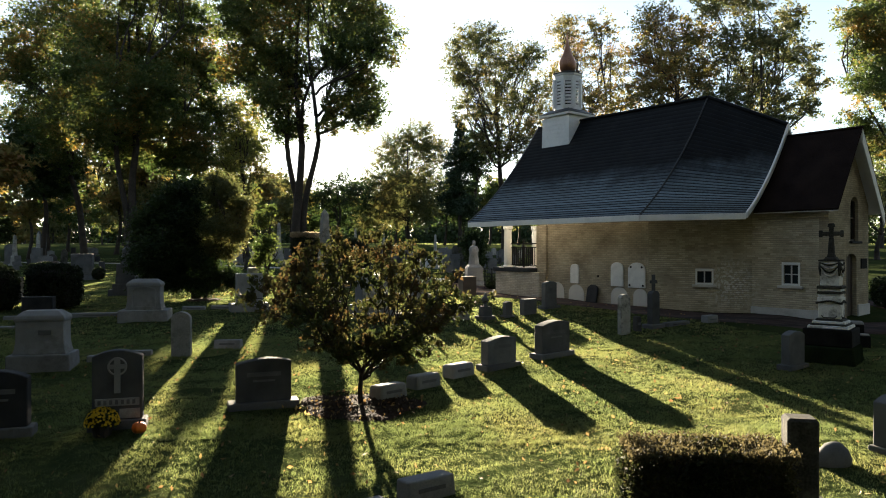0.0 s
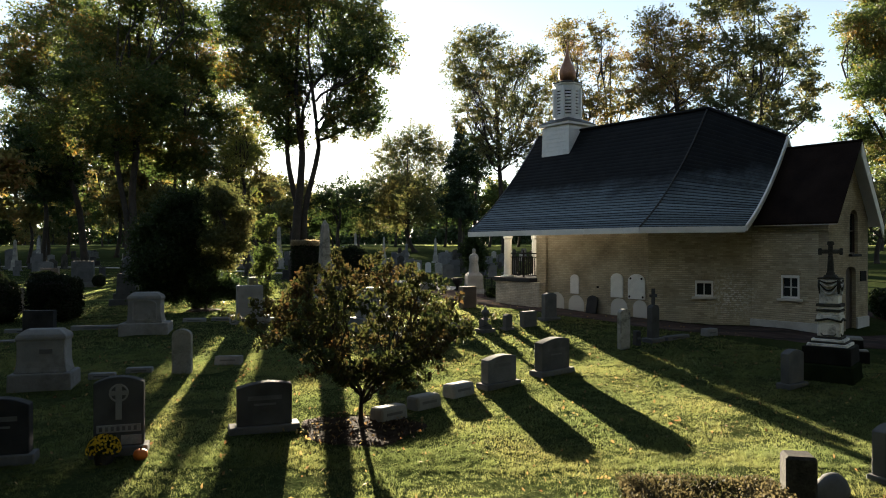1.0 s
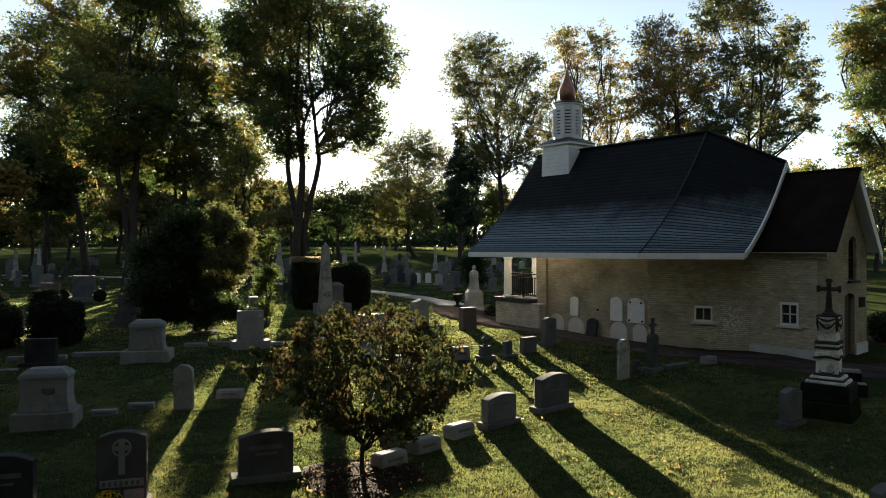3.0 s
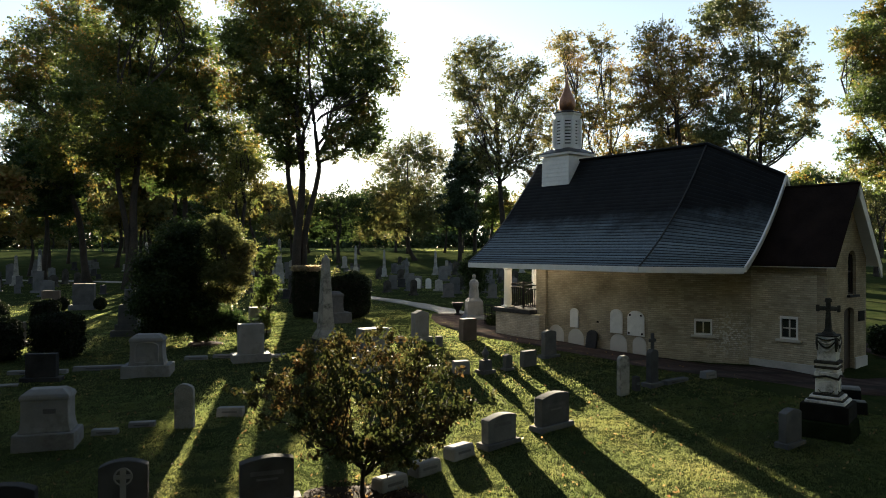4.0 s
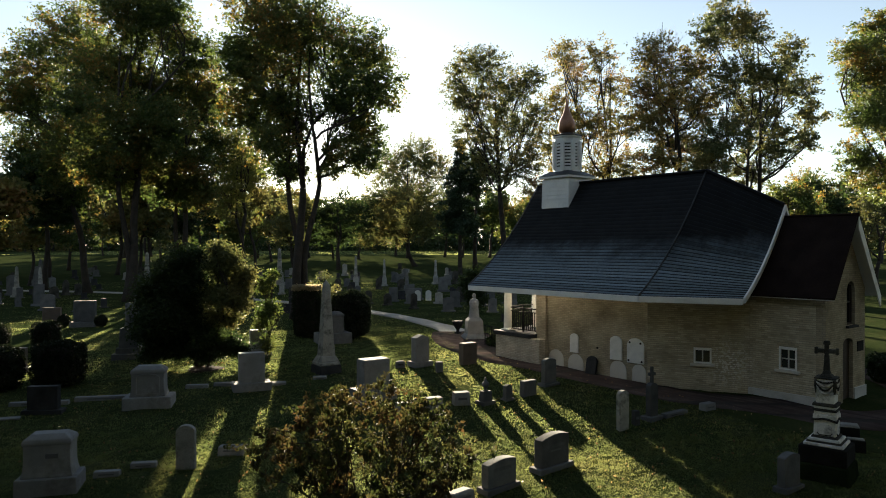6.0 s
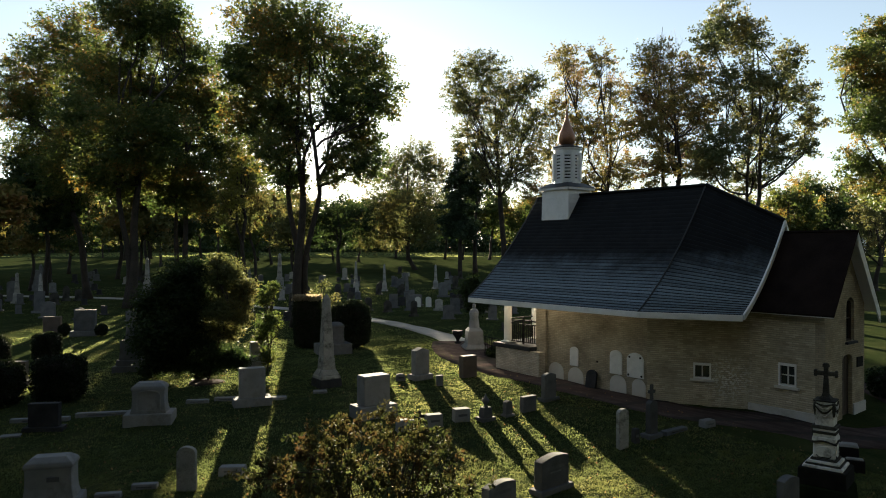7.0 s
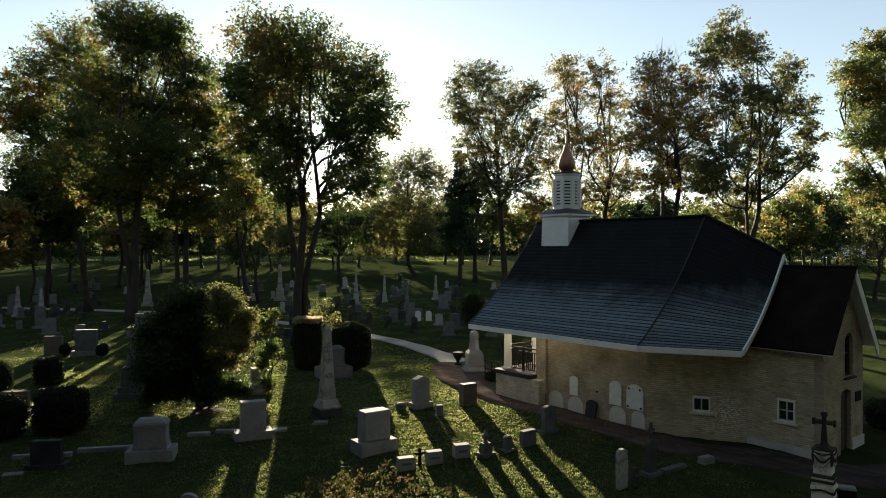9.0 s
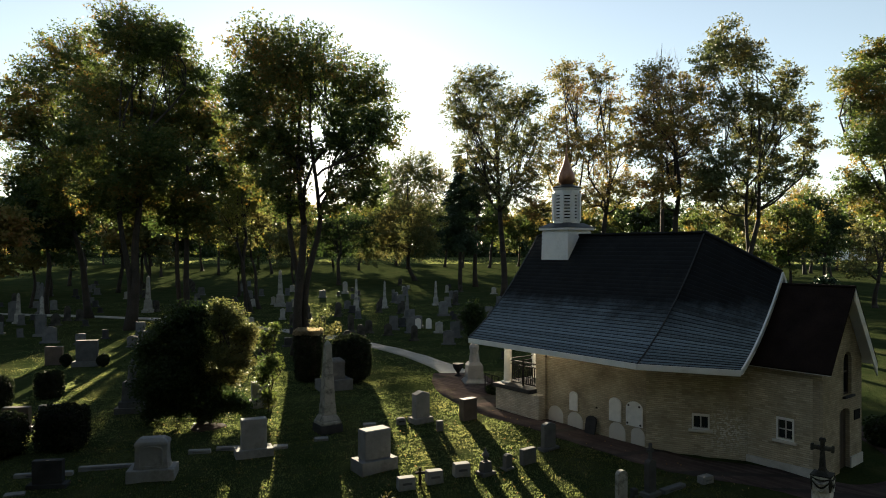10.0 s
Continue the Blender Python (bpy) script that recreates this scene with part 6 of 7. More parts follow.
tapered(-9.5, 22.55, 11, 1.1, 0.66, 1.35, (1.5, 0.38, 0.9), LIMESTONE, "pale granite monument with an arched panel on a rough base", arch=True)
headstone(-6.75, 24.6, 23, 0.88, 1.32, 0.4, "flat", LIMESTONE, "pale upright granite block on a broad base", (1.32, 0.28, 0.7))
headstone(-8.35, 31.5, 24, 0.74, 1.15, 0.4, "flat", LIMESTONE, "pale granite block on a base", (1.1, 0.3, 0.7))
ob1 = thing("obelisk", pose(-4.6, 27.55, lz(-4.6, 27.55) - 0.05, 0, 0, 34), "tall white marble obelisk streaked black, on a dark base", "gravestone")
part("base", Shape().box(-0.47, 0.47, -0.47, 0.47, -0.15, 0.36, 0.02, 0.02).bm(0.02), DARKGRANITE, ob1, "dark stone base")
part("plinth", Shape().box(-0.43, 0.43, -0.43, 0.43, 0.36, 0.5, 0.02, 0.02).box(-0.4, 0.4, -0.4, 0.4, 0.5, 0.72, 0.11, 0.11).bm(0.03), STREAKED, ob1)
part("shaft", Shape().box(-0.27, 0.27, -0.27, 0.27, 0.72, 1.15, 0.025, 0.025).box(-0.235, 0.235, -0.235, 0.235, 1.15, 3.5, 0.115, 0.115).box(-0.12, 0.12, -0.12, 0.12, 3.5, 3.7, 0.11, 0.11).bm(0.012), STREAKED, ob1)
tapered(-5.55, 35.2, 28, 1.05, 0.7, 1.6, (1.7, 0.55, 1.1), GRANITE, "stepped granite monument between two clipped yews", arch=False)
headstone(-2.3, 23.2, 35, 0.98, 1.38, 0.55, "flat", LIMESTONE, "large rough-faced pale granite block on a base", (1.38, 0.4, 0.85), rough=0.03)
headstone(-0.92, 29.0, 36, 0.68, 1.3, 0.35, "gable", LIMESTONE, "pale headstone with a low gabled top", (0.92, 0.2, 0.6))
headstone(-0.12, 27.6, 16, 0.26, 0.42, 0.2, "flat", GRANITE, "small dark upright stone marker", None, name="grave_marker")
headstone(1.08, 29.3, 36, 0.72, 0.9, 0.34, "flat", REDGRANITE, "squat reddish granite block", None, rough=0.02)
low_block(0.62, 22.7, 20, 0.55, 0.34, 0.44, LIMESTONE, "small pale granite block in a row")
low_block(-0.27, 22.1, 20, 0.55, 0.34, 0.42, LIMESTONE, "small pale granite block in a row")
low_block(-1.15, 21.6, 20, 0.56, 0.34, 0.4, LIMESTONE, "small pale granite block in a row")
crs = thing("cross_marker", pose(-0.72, 21.9, lz(-0.72, 21.9), 0, 0, 20), "small dark iron cross between two markers", "grave cross")
part("upright", Shape().box(-0.04, 0.04, -0.03, 0.03, -0.1, 0.55).bm(0.008), IRON, crs)
part("arm", Shape().box(-0.17, 0.17, -0.028, 0.028, 0.33, 0.41).bm(0.008), IRON, crs)
headstone(2.95, 23.8, 38, 0.62, 0.52, 0.22, "flat", GRANITE, "low dark granite slab", None, rough=0.02)
headstone(3.87, 25.2, 36, 0.58, 0.98, 0.2, "arched", GRANITE, "weathered dark headstone standing near the chapel path", (0.8, 0.1, 0.4))
headstone(1.31, 15.85, 41, 0.9, 0.7, 0.24, "serpentine", GRANITE, "grey granite headstone with a curved top", (1.08, 0.1, 0.4), bars=1, bar_mat=GRANITE)
headstone(2.72, 17.15, 41, 1.02, 0.88, 0.26, "serpentine", GRANITE, "grey granite headstone with a gently curved top", (1.25, 0.12, 0.42), bars=2, bar_mat=GRANITE)
for x, y in ((-0.97, 13.35), (-0.33, 14.2), (0.39, 15.1)):
    low_block(x, y, 44, 0.68, 0.38, 0.3, LIMESTONE, "low rounded grey footstone in a row", -4, "footstone", 0.06)
low_block(-0.14, 8.3, 34, 0.66, 0.3, 0.26, LIMESTONE, "low grey granite marker in the lawn", -4)
low_block(-0.8, 7.6, 34, 0.6, 0.3, 0.2, LIMESTONE, "low grey granite marker in the lawn", -4)
headstone(3.98, 7.85, -12, 0.32, 1.06, 0.3, "flat", AGED, "square lichened stone post, dark with age", (0.62, 0.12, 0.5), rough=0.03, name="stone_post")
rk = thing("boulder_marker", pose(5.2, 9.4, lz(5.2, 9.4) - 0.03, 0, 0, 15), "small rounded pale stone in the grass", "gravestone")
sh = Shape().lathe([(0.05, -0.08), (0.22, -0.06), (0.24, 0.08), (0.2, 0.22), (0.12, 0.3), (0.03, 0.32)], 12)
sh.v = [(x * 1.1 + 0.02 * math.sin(9 * z + x * 7), y * 0.75, z + 0.02 * math.sin(8 * x)) for x, y, z in sh.v]
part("stone", sh, GRANITE, rk, smooth=True)
headstone(6.46, 10.1, 26, 0.6, 0.78, 0.2, "arched", GRANITE, "grey headstone on a narrow base", (0.72, 0.08, 0.3))
headstone(7.93, 15.85, 34, 0.62, 0.84, 0.2, "arched", GRANITE, "plain dark headstone in the chapel's shade", (0.76, 0.1, 0.36))
headstone(5.26, 20.2, 28, 0.36, 1.14, 0.16, "round", HALFBLACK, "narrow marble headstone stained black, pale in patches", None)
low_block(8.45, 22.1, 30, 0.5, 0.3, 0.26, LIMESTONE, "pale rough stone block by the wall path")
low_block(7.2, 21.5, 36, 1.1, 0.26, 0.14, GRANITE, "long low pale kerb stone", name="kerb_stone")
low_block(5.75, 20.6, 25, 0.2, 0.2, 0.45, DARKGRANITE, "small dark stone marker post")

tc = thing("cross_headstone", pose(6.38, 21.1, lz(6.38, 21.1) - 0.04, 0, 0, 35), "tall narrow grey headstone topped by a cross", "gravestone")
part("base", Shape().box(-0.3, 0.3, -0.2, 0.2, -0.1, 0.14).bm(0.015), GRANITE, tc)
part("stone", Shape().slab(crest(0.34, 1.0, "round"), -0.1, 0.1).bm(0.012), MIDGRANITE, tc, m=pose(0, 0, 0.14))
part("cross", Shape().box(-0.045, 0.045, -0.04, 0.04, 1.12, 1.62).box(-0.14, 0.14, -0.039, 0.039, 1.36, 1.45).bm(0.008), MIDGRANITE, tc)

# the statue-topped markers in the row
st1 = thing("urn_monument", pose(1.43, 22.85, lz(1.43, 22.85) - 0.04, 0, 0, 38), "small dark stepped monument with an urn", "gravestone")
part("base", Shape().box(-0.27, 0.27, -0.22, 0.22, -0.1, 0.14).bm(0.015), GRANITE, st1)
part("die", Shape().box(-0.19, 0.19, -0.15, 0.15, 0.14, 0.46, 0.03, 0.02).bm(0.015), GRANITE, st1)
part("urn", Shape().lathe([(0.1, 0.46), (0.06, 0.5), (0.05, 0.54), (0.12, 0.64), (0.13, 0.7), (0.07, 0.76), (0.03, 0.84), (0.02, 0.9)], 12), GRANITE, st1, smooth=True)
st2 = thing("gabled_marker", pose(2.2, 23.3, lz(2.2, 23.3) - 0.04, 0, 0, 38), "small dark gabled stone marker", "gravestone")
part("base", Shape().box(-0.2, 0.2, -0.15, 0.15, -0.1, 0.1).bm(0.01), GRANITE, st2)
part("stone", Shape().slab(crest(0.3, 0.46, "gable"), -0.09, 0.09).bm(0.012), GRANITE, st2, m=pose(0, 0, 0.1))

# the cross monument
def cross_monument():
    x, y = 9.24, 16.65
    e = thing("cross_monument", pose(x, y, lz(x, y), 0, 0, -40), "tall stained marble pedestal with carved swags and a stone cross", "gravestone")
    part("plinth", Shape().box(-0.6, 0.6, -0.6, 0.6, -0.2, 0.4, 0.05, 0.05).bm(0.04), DARKGREENSTONE, e, "dark green foot of the plinth")
    part("plinth", Shape().box(-0.52, 0.52, -0.52, 0.52, 0.4, 0.80, 0.01, 0.01).bm(0.02), BLACKSTONE, e, "near-black rough plinth")
    for w, z0, z1, mt in ((0.43, 0.80, 0.87, STAINED), (0.385, 0.87, 0.91, AGED), (0.35, 0.91, 0.97, STAINED), (0.29, 0.97, 1.02, AGED)):
        part("moulding", Shape().box(-w, w, -w, w, z0, z1, 0.012, 0.012).bm(0.012), mt, e)
    die = part("die", Shape().box(-0.24, 0.24, -0.24, 0.24, 1.02, 1.42, 0.008, 0.008).bm(0.015), STAINED, e)
    for r in (0, 90):
        part("panel", Shape().slab([(-0.15, 0.06), (-0.11, 0.03), (0.11, 0.03), (0.15, 0.06), (0.16, 0.24), (0.08, 0.29), (-0.08, 0.29), (-0.16, 0.24)], -0.25, -0.22).bm(0.006), STAINED, die, m=pose(0, 0, 1.02, 0, 0, r))
        part("panel_foot", Shape().tube([(-0.16, -0.245, 1.1), (-0.12, -0.25, 1.045), (0.12, -0.25, 1.045), (0.16, -0.245, 1.1)], [0.014] * 4, 5), AGED, die, m=pose(0, 0, 0, 0, 0, r))
        arch = [(-0.28 + 0.56 * t, -0.262, 1.385 + 0.05 * math.sin(math.pi * t) ** 2) for t in np.linspace(0, 1, 13)]
        part("arched_moulding", Shape().tube(arch, [0.026] * 13, 6), AGED, die, "blackened curved moulding", m=pose(0, 0, 0, 0, 0, r), smooth=True)
    for w, z0, z1, mt in ((0.255, 1.42, 1.52, STAINED), (0.235, 1.52, 1.6, STAINED), (0.26, 1.6, 1.66, AGED), (0.235, 1.66, 1.72, STAINED), (0.265, 1.72, 1.79, AGED)):
        part("band", Shape().box(-w, w, -w, w, z0, z1, 0.006, 0.006).bm(0.01), mt, e)
    up = part("upper_die", Shape().box(-0.2, 0.2, -0.2, 0.2, 1.79, 2.36, -0.015, -0.015).bm(0.012), STAINED, e)
    for r in (0, 90):
        for k in range(4):
            sw = [(-0.19 + 0.38 * t, -0.225 - 0.008 * math.sin(math.pi * t), 2.33 - 0.035 * k - (0.05 + 0.055 * k) * math.sin(math.pi * t)) for t in np.linspace(0, 1, 11)]
            part("swag", Shape().tube(sw, [0.012 + 0.012 * math.sin(math.pi * t) for t in np.linspace(0, 1, 11)], 6), AGED if k % 2 == 0 else STAINED, up, m=pose(0, 0, 0, 0, 0, r), smooth=True)
        for sx in (-0.2, 0.2):
            part("swag_end", Shape().tube([(sx, -0.215, 2.35), (sx, -0.225, 2.2), (sx * 0.97, -0.21, 2.02)], [0.028, 0.032, 0.01], 6), AGED, up, m=pose(0, 0, 0, 0, 0, r), smooth=True)
    part("cap", Shape().box(-0.235, 0.235, -0.235, 0.235, 2.36, 2.4).box(-0.15, 0.15, -0.15, 0.15, 2.4, 2.47, 0.05, 0.05).box(-0.09, 0.09, -0.09, 0.09, 2.47, 2.56, 0.03, 0.03).bm(0.01), AGED, e)
    c = Shape().box(-0.07, 0.07, -0.055, 0.055, 2.54, 2.93, 0.022, 0.006).box(-0.047, 0.047, -0.05, 0.05, 2.93, 3.2).box(-0.08, 0.08, -0.052, 0.052, 3.17, 3.26, 0.02, 0.0).box(-0.19, 0.19, -0.049, 0.049, 2.965, 3.065)
    for sx in (-1, 1):   # the arms widen to trefoil ends
        c.box(min(sx * 0.19, sx * 0.26), max(sx * 0.19, sx * 0.255), -0.053, 0.053, 2.935, 3.095)
    part("cross", c.bm(0.014), AGED, e, "rough dark stone cross")


cross_monument()
sp = thing("stepped_marker", pose(11.05, 18.85, lz(11.05, 18.85) - 0.12, 0, 0, -25), "low dark stepped gravestone with pale tops", "gravestone")
part("body", Shape().box(-0.26, 0.26, -0.2, 0.2, -0.1, 0.66, 0.02, 0.02).bm(0.02), BLACKSTONE, sp)
part("top", Shape().box(-0.25, 0.25, -0.19, 0.19, 0.66, 0.74, 0.03, 0.06).bm(0.02), MARBLE, sp, "pale top stone")
part("step", Shape().box(-0.3, 0.36, -0.46, -0.2, -0.1, 0.4).bm(0.02), BLACKSTONE, sp)
part("step_edge", Shape().box(-0.1, 0.34, -0.45, -0.27, 0.4, 0.45, 0.03, 0.03).bm(0.015), MARBLE, sp, "pale step edge")
headstone(11.9, 17.4, 14, 0.5, 0.75, 0.2, "arched", GRANITE, "dark headstone standing in shade", None)

# an old slab leaning on the chapel wall
lean_at = CH.matrix_basis @ Vector((-3.0, 1.06, 0))
sl = thing("headstone", pose(lean_at.x, lean_at.y, 0.56, -11, 0, -51.5), "dark old headstone leaning against the chapel wall", "gravestone")
part("stone", Shape().slab(crest(0.5, 0.7, "round"), -0.05, 0.05).bm(0.012), DARKGRANITE, sl)

# statue near the porch, a plain draped figure shape
sm = thing("statue", pose(1.68, 36.9, lz(1.68, 36.9) - 0.04, 0, 0, 10), "white stone statue, a plain draped standing shape on a square pedestal", "statue")
stat = Shape().box(-0.62, 0.62, -0.62, 0.62, -0.1, 0.14, 0.02, 0.02).box(-0.58, 0.58, -0.58, 0.58, 0.14, 0.3, 0.14, 0.14).box(-0.43, 0.43, -0.43, 0.43, 0.3, 1.0, 0.03, 0.03).box(-0.4, 0.4, -0.4, 0.4, 1.0, 1.16, 0.12, 0.12)
stat.lathe([(0.3, 1.13), (0.28, 1.3), (0.23, 1.7), (0.27, 1.95), (0.2, 2.1), (0.07, 2.17), (0.1, 2.27), (0.09, 2.38), (0.03, 2.43)], 12)
part("figure", stat.bm(0.012), LIMESTONE, sm)
pl = thing("planter", pose(0.85, 38.4, lz(0.85, 38.4), 0, 0, 0), "dark cast planter urn beside the path", "planter")
part("bowl", Shape().lathe([(0.2, 0), (0.2, 0.08), (0.09, 0.14), (0.09, 0.24), (0.26, 0.5), (0.32, 0.72), (0.28, 0.72)], 14), IRON, pl, smooth=True)

# lot kerbs and flat markers on the left
for x, y, w, r, lab in ((-8.05, 16.7, 0.62, 10, "short low pale kerb stone"), (-7.4, 17.25, 0.64, 10, "short low pale kerb stone"), (-8.75, 24.8, 0.8, 8, "low kerb stone in the sun"), (-7.85, 25.2, 0.85, 8, "low kerb stone in the sun"),
                        (-11.3, 23.3, 1.9, 12, "long low pale kerb stone"), (-13.1, 22.6, 1.8, 12, "long low pale kerb stone")):
    low_block(x, y, r, w, 0.22, 0.16, LIMESTONE, lab, name="kerb_stone")
for x, y in ((-6.0, 25.5), (-4.65, 26.4), (-3.0, 28.3)):
    low_block(x, y, 10, 0.55, 0.35, 0.12, LIMESTONE, "small flat pale grave marker", name="flat_marker")
low_block(-1.73, 28.6, 15, 0.4, 0.32, 0.3, GRANITE, "small rounded grey stone in the grass", name="grave_marker", soft=0.09)
low_block(-13.2, 21.2, 20, 0.6, 0.35, 0.06, LIMESTONE, "small flat white marker in the grass", name="flat_marker")
headstone(-12.5, 21.8, 8, 0.9, 0.85, 0.26, "flat", DARKGRANITE, "dark granite headstone with a pale top edge", (1.2, 0.12, 0.45))
headstone(-15.3, 26.8, 8, 0.7, 1.25, 0.24, "flat", GRANITE, "grey upright slab between clipped bushes", None)
headstone(-17.0, 27.5, 8, 1.0, 0.95, 0.3, "flat", REDGRANITE, "dull red granite block headstone", (1.3, 0.2, 0.5))
headstone(-21.4, 41.6, 10, 1.2, 1.55, 0.35, "flat", GRANITE, "broad grey headstone flanked by topiary balls", (1.6, 0.3, 0.6))
headstone(-23.6, 42.0, 10, 1.0, 1.1, 0.3, "flat", REDGRANITE, "dull red granite block headstone", None)
sm2 = thing("statue", pose(-13.75, 30.6, lz(-13.75, 30.6) - 0.04, 0, 0, 10), "dark stepped monument carrying a plain standing figure shape", "statue")
s2 = Shape().box(-0.65, 0.65, -0.5, 0.5, -0.1, 0.3).box(-0.5, 0.5, -0.4, 0.4, 0.3, 0.55).box(-0.4, 0.4, -0.32, 0.32, 0.55, 1.4, 0.04, 0.03).lathe([(0.24, 1.4), (0.2, 1.8), (0.2, 2.05), (0.06, 2.15), (0.1, 2.26), (0.04, 2.4)], 12)
part("figure", s2.bm(0.01), GRANITE, sm2)

# the iron handrail by the porch
hr = thing("handrail", pose(2.1, 34.2, lz(2.1, 34.2)), "low black iron handrail beside the porch path", "handrail")
for i in range(3):
    part("post", Shape().tube([(0.3 * i, -0.5 * i, -0.1), (0.3 * i, -0.5 * i, 1.0)], [0.022, 0.022], 8), IRON, hr)
for z in (0.2, 0.6, 0.98):
    part("rail", Shape().tube([(-0.03, 0.05, z), (0.3, -0.5, z), (0.63, -1.05, z)], [0.018] * 3, 8), IRON, hr)
for i in range(7):
    part("baluster", Shape().tube([(0.075 * (i + 0.5), -0.125 * (i + 0.5), 0.2), (0.075 * (i + 0.5), -0.125 * (i + 0.5), 0.98)], [0.008, 0.008], 6), IRON, hr)

# flowers and pumpkin at the carved stone
fl = thing("potted_chrysanthemum", pose(-5.1, 10.72, lz(-5.1, 10.72)), "pot of yellow chrysanthemums in full bloom", "flower pot")
part("pot", Shape().lathe([(0.12, 0), (0.16, 0.2), (0.17, 0.2), (0.15, 0.18)], 14), PLASTICPOT, fl)
frng = np.random.default_rng(3)
d = frng.normal(0, 1, (900, 3))
d[:, 2] = np.abs(d[:, 2])
d /= np.linalg.norm(d, axis=1)[:, None]
v, f = leaf_cloud(frng, d * frng.uniform(0.16, 0.23, (900, 1)) + np.array([0, 0, 0.2]), np.full(900, 0.02), frng.uniform(0.02, 0.04, 900))
quads("foliage", v, f, DEEP, fl)
b = Shape()
for p in d[:300]:
    c = p * 0.245 + np.array([0, 0, 0.2])
    for k in range(7):
        a = k * 2 * math.pi / 7
        t = Vector(p).orthogonal().normalized()
        t2 = Vector(p).cross(t)
        q = Vector(c) + (t * math.cos(a) + t2 * math.sin(a)) * 0.017
        w = (t * -math.sin(a) + t2 * math.cos(a)) * 0.007
        b.add([Vector(c), q + w, q + Vector(p) * 0.01, q - w], [(0, 1, 2, 3)])
part("blossoms", b, PETAL, fl, "bright yellow blossoms")
pk = thing("pumpkin", pose(-4.62, 10.9, lz(-4.62, 10.9)), "small orange pumpkin on the grass", "pumpkin")
prof = [(0.01, 0.01), (0.07, 0.0), (0.105, 0.04), (0.115, 0.085), (0.1, 0.13), (0.06, 0.16), (0.015, 0.15)]
ps = Shape()
ns = 24
for r, z in prof:
    ps.v += [(r * (1 - 0.07 * abs(math.sin(4 * t))) * math.cos(t), r * (1 - 0.07 * abs(math.sin(4 * t))) * math.sin(t), z) for t in np.linspace(0, 2 * math.pi, ns, endpoint=False)]
ps.f = [(j * ns + i, j * ns + (i + 1) % ns, j * ns + ns + (i + 1) % ns, j * ns + ns + i) for j in range(len(prof) - 1) for i in range(ns)]
part("skin", ps, PUMPKIN, pk, smooth=True)
part("stalk", Shape().tube([(0, 0, 0.14), (0.01, 0, 0.18), (0.03, 0, 0.21)], [0.016, 0.012, 0.014], 6), BARK, pk)

# ---- the many stones further off ----
obelisk(-18.0, 76.7, 10, 4.1, 1.3, MARBLE, "tall pale obelisk far across the graves")
obelisk(-30.2, 71, 10, 3.8, 1.1, MARBLE, "pale obelisk among the far trees")
obelisk(-9.0, 72, 8, 3.4, 0.9, MARBLE, "slender pale obelisk far off")
obelisk(-6.3, 75, 8, 3.0, 0.8, MARBLE, "slender pale obelisk far off")
obelisk(-40.5, 70, 8, 3.2, 1.0, GRANITE, "grey granite obelisk far off")
frnd = random.Random(21)
KINDS = [("round", AGED, "old blackened round-topped headstone"), ("flat", GRANITE, "grey granite block headstone"), ("serpentine", GRANITE, "grey headstone with a curved top"),
         ("gable", MARBLE, "white headstone with a gabled top"), ("shoulder", AGED, "old darkened shouldered headstone"), ("flat", DARKGRANITE, "dark granite headstone"), ("arched", GRANITE, "grey headstone with an arched top")]
proto = []
for i, (k, mt, lab) in enumerate(KINDS):
    w = frnd.uniform(0.5, 0.95)
    proto.append(headstone(-6 + i * 1.9, 56 + (i % 3) * 1.7, frnd.uniform(0, 20), w, frnd.uniform(0.7, 1.3), 0.2, k, mt, lab + " far among the graves", (w + 0.3, 0.12, 0.42), group="far headstones"))
placed = [(-2.1, 58.7), (-1.2, 58.9)]
for x, y in placed:
    o = headstone(x, y, 8, 0.48, 0.85, 0.16, "round", CARVED, "small white round-topped headstone", None, group="far headstones")
for row in range(13):
    y = 44 + row * 5.2
    for k in range(11):
        x = -y * 0.66 + k * (y * 0.075) + frnd.uniform(-1.2, 1.2)
        yy = y + frnd.uniform(-1.2, 1.2)
        if abs(x + 9.4) < 2 and abs(yy - 45.5) < 3 or frnd.random() < 0.22 or (abs(x + 22) < 3 and yy < 46) or (-6 < x < 3 and yy < 49):
            continue
        o = copy_thing(frnd.choice(proto), pose(x, yy, lz(x, yy) - 0.05, 0, frnd.uniform(-2, 2), frnd.uniform(0, 22)))
        sc = frnd.uniform(0.55, 1.05)
        o.scale = (sc, sc, sc)
for k in range(64):
    yy = frnd.uniform(47, 96)
    x = yy * frnd.uniform(-0.62, 0.03)
    if abs(x + 9.4) < 2.5 and yy < 52 or abs(yy - (58 - 0.9 * (x + 14) * 0.8)) < 2:
        continue
    o = copy_thing(frnd.choice(proto), pose(x, yy, lz(x, yy) - 0.05, 0, frnd.uniform(-2, 2), frnd.uniform(0, 22)))
    sc = frnd.uniform(0.6, 1.1)
    o.scale = (sc, sc, sc * frnd.uniform(0.9, 1.7))
for x, yy, h in ((-33, 57, 3.0), (-22.5, 63, 2.4), (-14.5, 69, 2.6), (-3.4, 66, 2.4), (-0.8, 78, 2.8), (-38, 62, 2.8)):
    obelisk(x, yy, frnd.uniform(0, 20), h, 0.8, MARBLE if h > 2.5 else GRANITE, "weathered obelisk among the far graves")
for k in range(11):
    x, yy = frnd.uniform(0, 12), frnd.uniform(46, 100)
    o = copy_thing(frnd.choice(proto), pose(x, yy, lz(x, yy) - 0.05, 0, frnd.uniform(-2, 2), frnd.uniform(0, 22)))
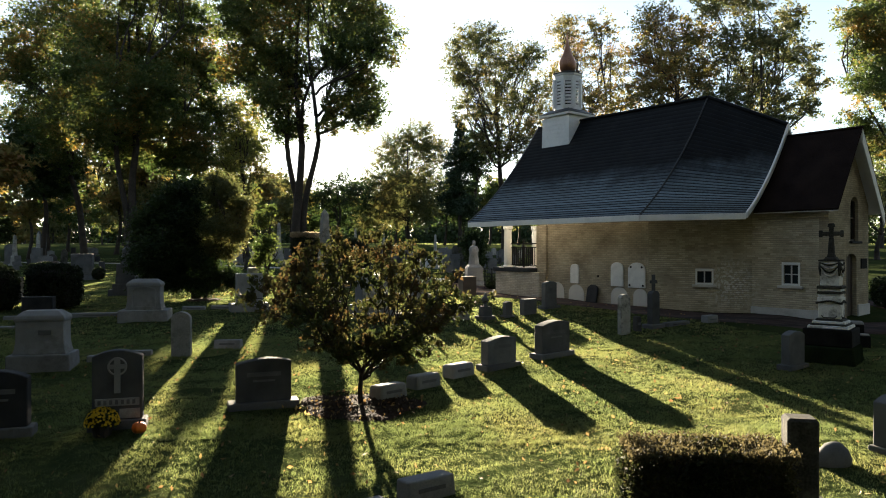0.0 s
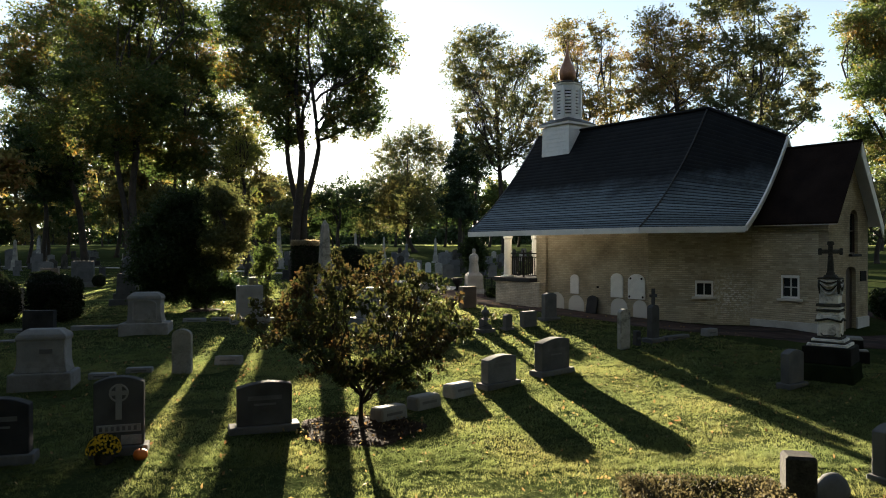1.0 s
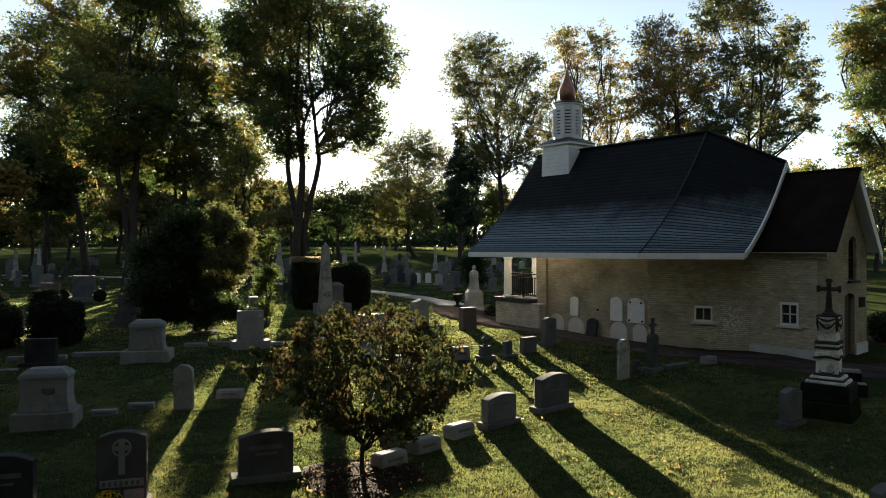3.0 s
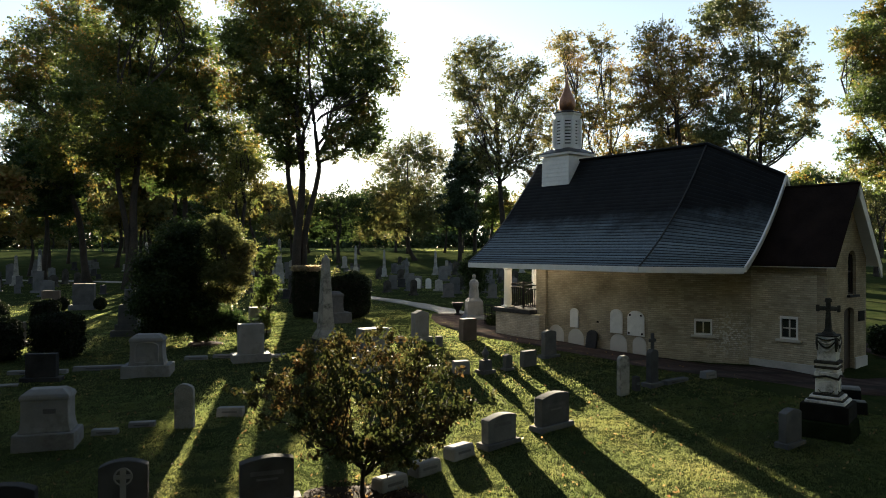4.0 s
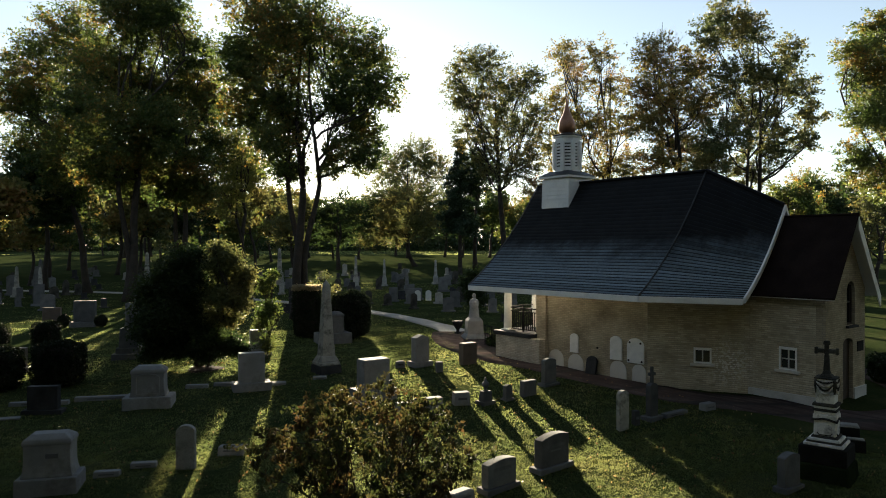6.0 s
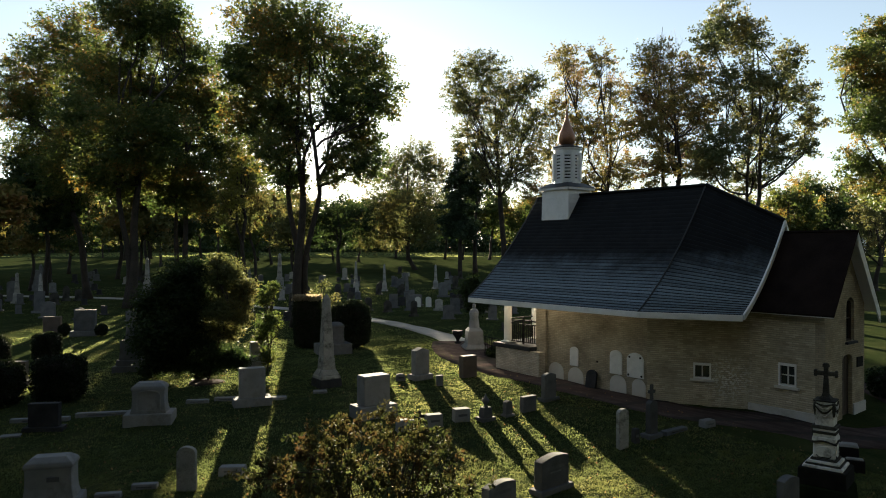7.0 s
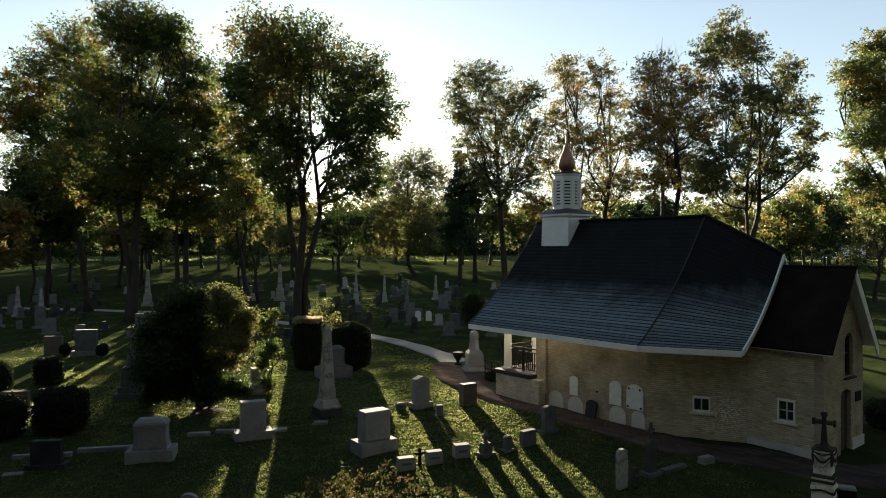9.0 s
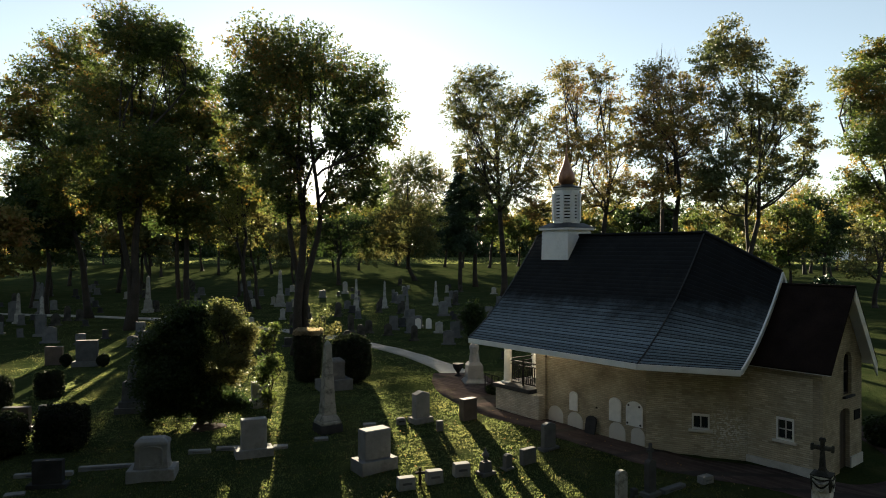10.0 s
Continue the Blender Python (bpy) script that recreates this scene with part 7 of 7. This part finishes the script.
for k in range(14):
    x, yy = frnd.uniform(24, 52), frnd.uniform(38, 90)
    o = copy_thing(frnd.choice(proto), pose(x, yy, lz(x, yy) - 0.05, 0, frnd.uniform(-2, 2), frnd.uniform(0, 22)))

# ---- grass and fallen leaves ----
def grass(n, x0, x1, y0, y1, height, width, seed, tuft=3, spread=0.03, wave=0.15, name="grass"):
    rng = np.random.default_rng(seed)
    m = n // tuft
    tx, ty = rng.uniform(x0, x1, m), y0 + (y1 - y0) * rng.uniform(0, 1, m) ** 1.25
    rise, way = np.repeat(rng.uniform(0.9, 1.1, m), tuft), np.repeat(rng.uniform(0, 2 * np.pi, m), tuft)
    n = m * tuft
    x, y = np.repeat(tx, tuft) + rng.normal(0, spread, n), np.repeat(ty, tuft) + rng.normal(0, spread, n)
    keep = np.ones(n, bool)
    u, v = (x - 6.83) * 0.6225 - (y - 24.12) * 0.7826, (x - 6.83) * 0.7826 + (y - 24.12) * 0.6225
    keep &= ~((v > 0.0) & (u > -9))
    keep &= np.hypot(x + 1.42, y - 12.6) > 1.05
    for ax, ay, bx, by in ((1.5, 34.2, 2.6, 30.9), (2.6, 30.9, 4.6, 28.1), (4.6, 28.1, 6.7, 25.3), (6.7, 25.3, 8.4, 23.6), (8.4, 23.6, 10.6, 22.5), (10.6, 22.5, 12.9, 20.9)):
        t = np.clip(((x - ax) * (bx - ax) + (y - ay) * (by - ay)) / ((bx - ax) ** 2 + (by - ay) ** 2), 0, 1)
        keep &= np.hypot(x - ax - t * (bx - ax), y - ay - t * (by - ay)) > 1.0
    x, y, rise, way = x[keep], y[keep], rise[keep], way[keep]
    n = len(x)
    z = land(x, y) - 0.01
    tall = height * rise * rng.uniform(0.8, 1.15, n) * (0.92 + 0.14 * np.sin(2.1 * x + np.sin(1.3 * y)) * np.sin(1.7 * y) + wave * np.sin(11 * x + 2 * np.sin(5 * y)) * np.sin(9 * y + 1.7 * np.sin(7 * x)))
    a = way + rng.normal(0, 1.1, n)
    lean = rng.uniform(0.4, 1.5, n) * tall
    w = width * rng.uniform(0.6, 1.3, n)
    p = np.stack([x, y, z], 1)
    side = np.stack([-np.sin(a) * w, np.cos(a) * w, np.zeros(n)], 1)
    tip = p + np.stack([np.cos(a) * lean, np.sin(a) * lean, tall], 1)
    vs = np.stack([p - side, p + side, tip], 1).reshape(-1, 3)
    tagged(quads(name, vs, np.arange(3 * n).reshape(-1, 3), BLADE), "mown grass blades, dewy and tipped with light", "grass", kind="stuff")


grass(300000, -8, 8, 4.5, 11.5, 0.05, 0.003, 60, 6, 0.022, 0.34)
grass(520000, -12, 14, 10.5, 20, 0.044, 0.0062, 61, 3, 0.03, 0.2)
grass(240000, -20, 14, 17, 40, 0.05, 0.0165, 62, 3, 0.05)
grass(85000, -42, 16, 38, 80, 0.055, 0.02, 63, 2, 0.2)
grass(30000, -120, 130, 188, 255, 0.14, 0.15, 65, 1, 0.1)
lr = np.random.default_rng(64)
n = 3000
c = np.stack([lr.uniform(-13, 14, n), 4.5 + 26 * lr.uniform(0, 1, n) ** 1.2, np.zeros(n)], 1)
inside = ((c[:, 0] - 6.83) * 0.7826 + (c[:, 1] - 24.12) * 0.6225 > 0.9)
c = c[~inside]
c[:, 2] = land(c[:, 0], c[:, 1]) + 0.05
v, f = leaf_cloud(lr, c, np.full(len(c), 0.006), lr.uniform(0.016, 0.05, len(c)))
tagged(quads("fallen_leaves", v, f, DRYLEAF), "scattered yellow and brown fallen leaves", "fallen leaves", kind="stuff")


# the chapel's cream bricks, proud of their mortar
def brick_block(w, h, deep):
    e = 0.005
    vs = [(0, 0, 0), (w, 0, 0), (w, 0, h), (0, 0, h), (e, -deep, e), (w - e, -deep, e), (w - e, -deep, h - e), (e, -deep, h - e)]
    return vs, [(4, 5, 6, 7), (0, 1, 5, 4), (1, 2, 6, 5), (2, 3, 7, 6), (3, 0, 4, 7)]


def courses(wall, a, b, z0, z1, gap, most, seed):
    """Running bond on a wall from a to b, clear of the opening gap; the far end's bricks up to most stand alone."""
    r = random.Random(seed)
    a, b = Vector(a), Vector(b)
    length = (b - a).length
    turn = math.degrees(math.atan2(b.y - a.y, b.x - a.x))
    d = (b - a).normalized()
    spots = []
    row = 0
    while z0 + row * 0.07 + 0.06 < z1:
        z = z0 + row * 0.07
        s = -0.105 * (row % 2)
        course = r.uniform(0.009, 0.015)
        tip = r.uniform(-7, -0.5)
        while s < length - 0.03:
            f, t = max(s, 0.004), min(s + 0.204, length - 0.004)
            if f < gap[1] and t > gap[0] and z + 0.058 > gap[2] and z < gap[3]:
                if f < gap[0] - 0.04:
                    spots.append((f, gap[0] - f, z, course, tip))
                elif t > gap[1] + 0.04:
                    spots.append((gap[1], t - gap[1], z, course, tip))
            elif t - f > 0.03:
                spots.append((f, t - f, z, course, tip))
            s += 0.21
        row += 1
    full = [q for q in spots if abs(q[1] - 0.204) < 0.001]
    alone = set(sorted(full, key=lambda q: -q[0])[:most])
    kinds = []
    for deep in (0.009, 0.012, 0.015):
        me = bpy.data.meshes.new("brick")
        me.from_pydata(*[brick_block(0.204, 0.055, deep)[0], [], brick_block(0.204, 0.055, deep)[1]])
        me.materials.append(BRICKPIECE)
        kinds.append(me)
    vs, fs = [], []
    for q in spots:
        f, w, z, deep, tip = q
        p = a + d * f
        m = pose(p.x, p.y, z + r.uniform(-0.002, 0.002), tip + r.uniform(-1, 1), r.uniform(-0.5, 0.5), turn)
        if q in alone:
            ob = new("brick", kinds[min(2, int((deep - 0.009) / 0.002))])
            ob.parent = wall
            ob.matrix_basis = m
        else:
            v, g = brick_block(w, 0.055, deep)
            n = len(vs)
            vs += [tuple(m @ Vector(c)) for c in v]
            fs += [tuple(i + n for i in c) for c in g]
    me = bpy.data.meshes.new("brickwork")
    me.from_pydata(vs, [], fs)
    me.materials.append(BRICKJOINED)
    ob = new("brickwork", me)
    ob.parent = wall
    tagged(ob, "cream bricks in weathered courses", kind="stuff")


courses(FACED[0], (-0.55, 1.28), (2.45, 2.92), 0.2, 3.7, (1.585, 2.195, 1.385, 1.955), 0, 81)
courses(FACED[1], (2.45, 2.92), (4.65, 2.92), 0.2, 3.7, (1.015, 1.615, 1.435, 2.205), 300, 82)
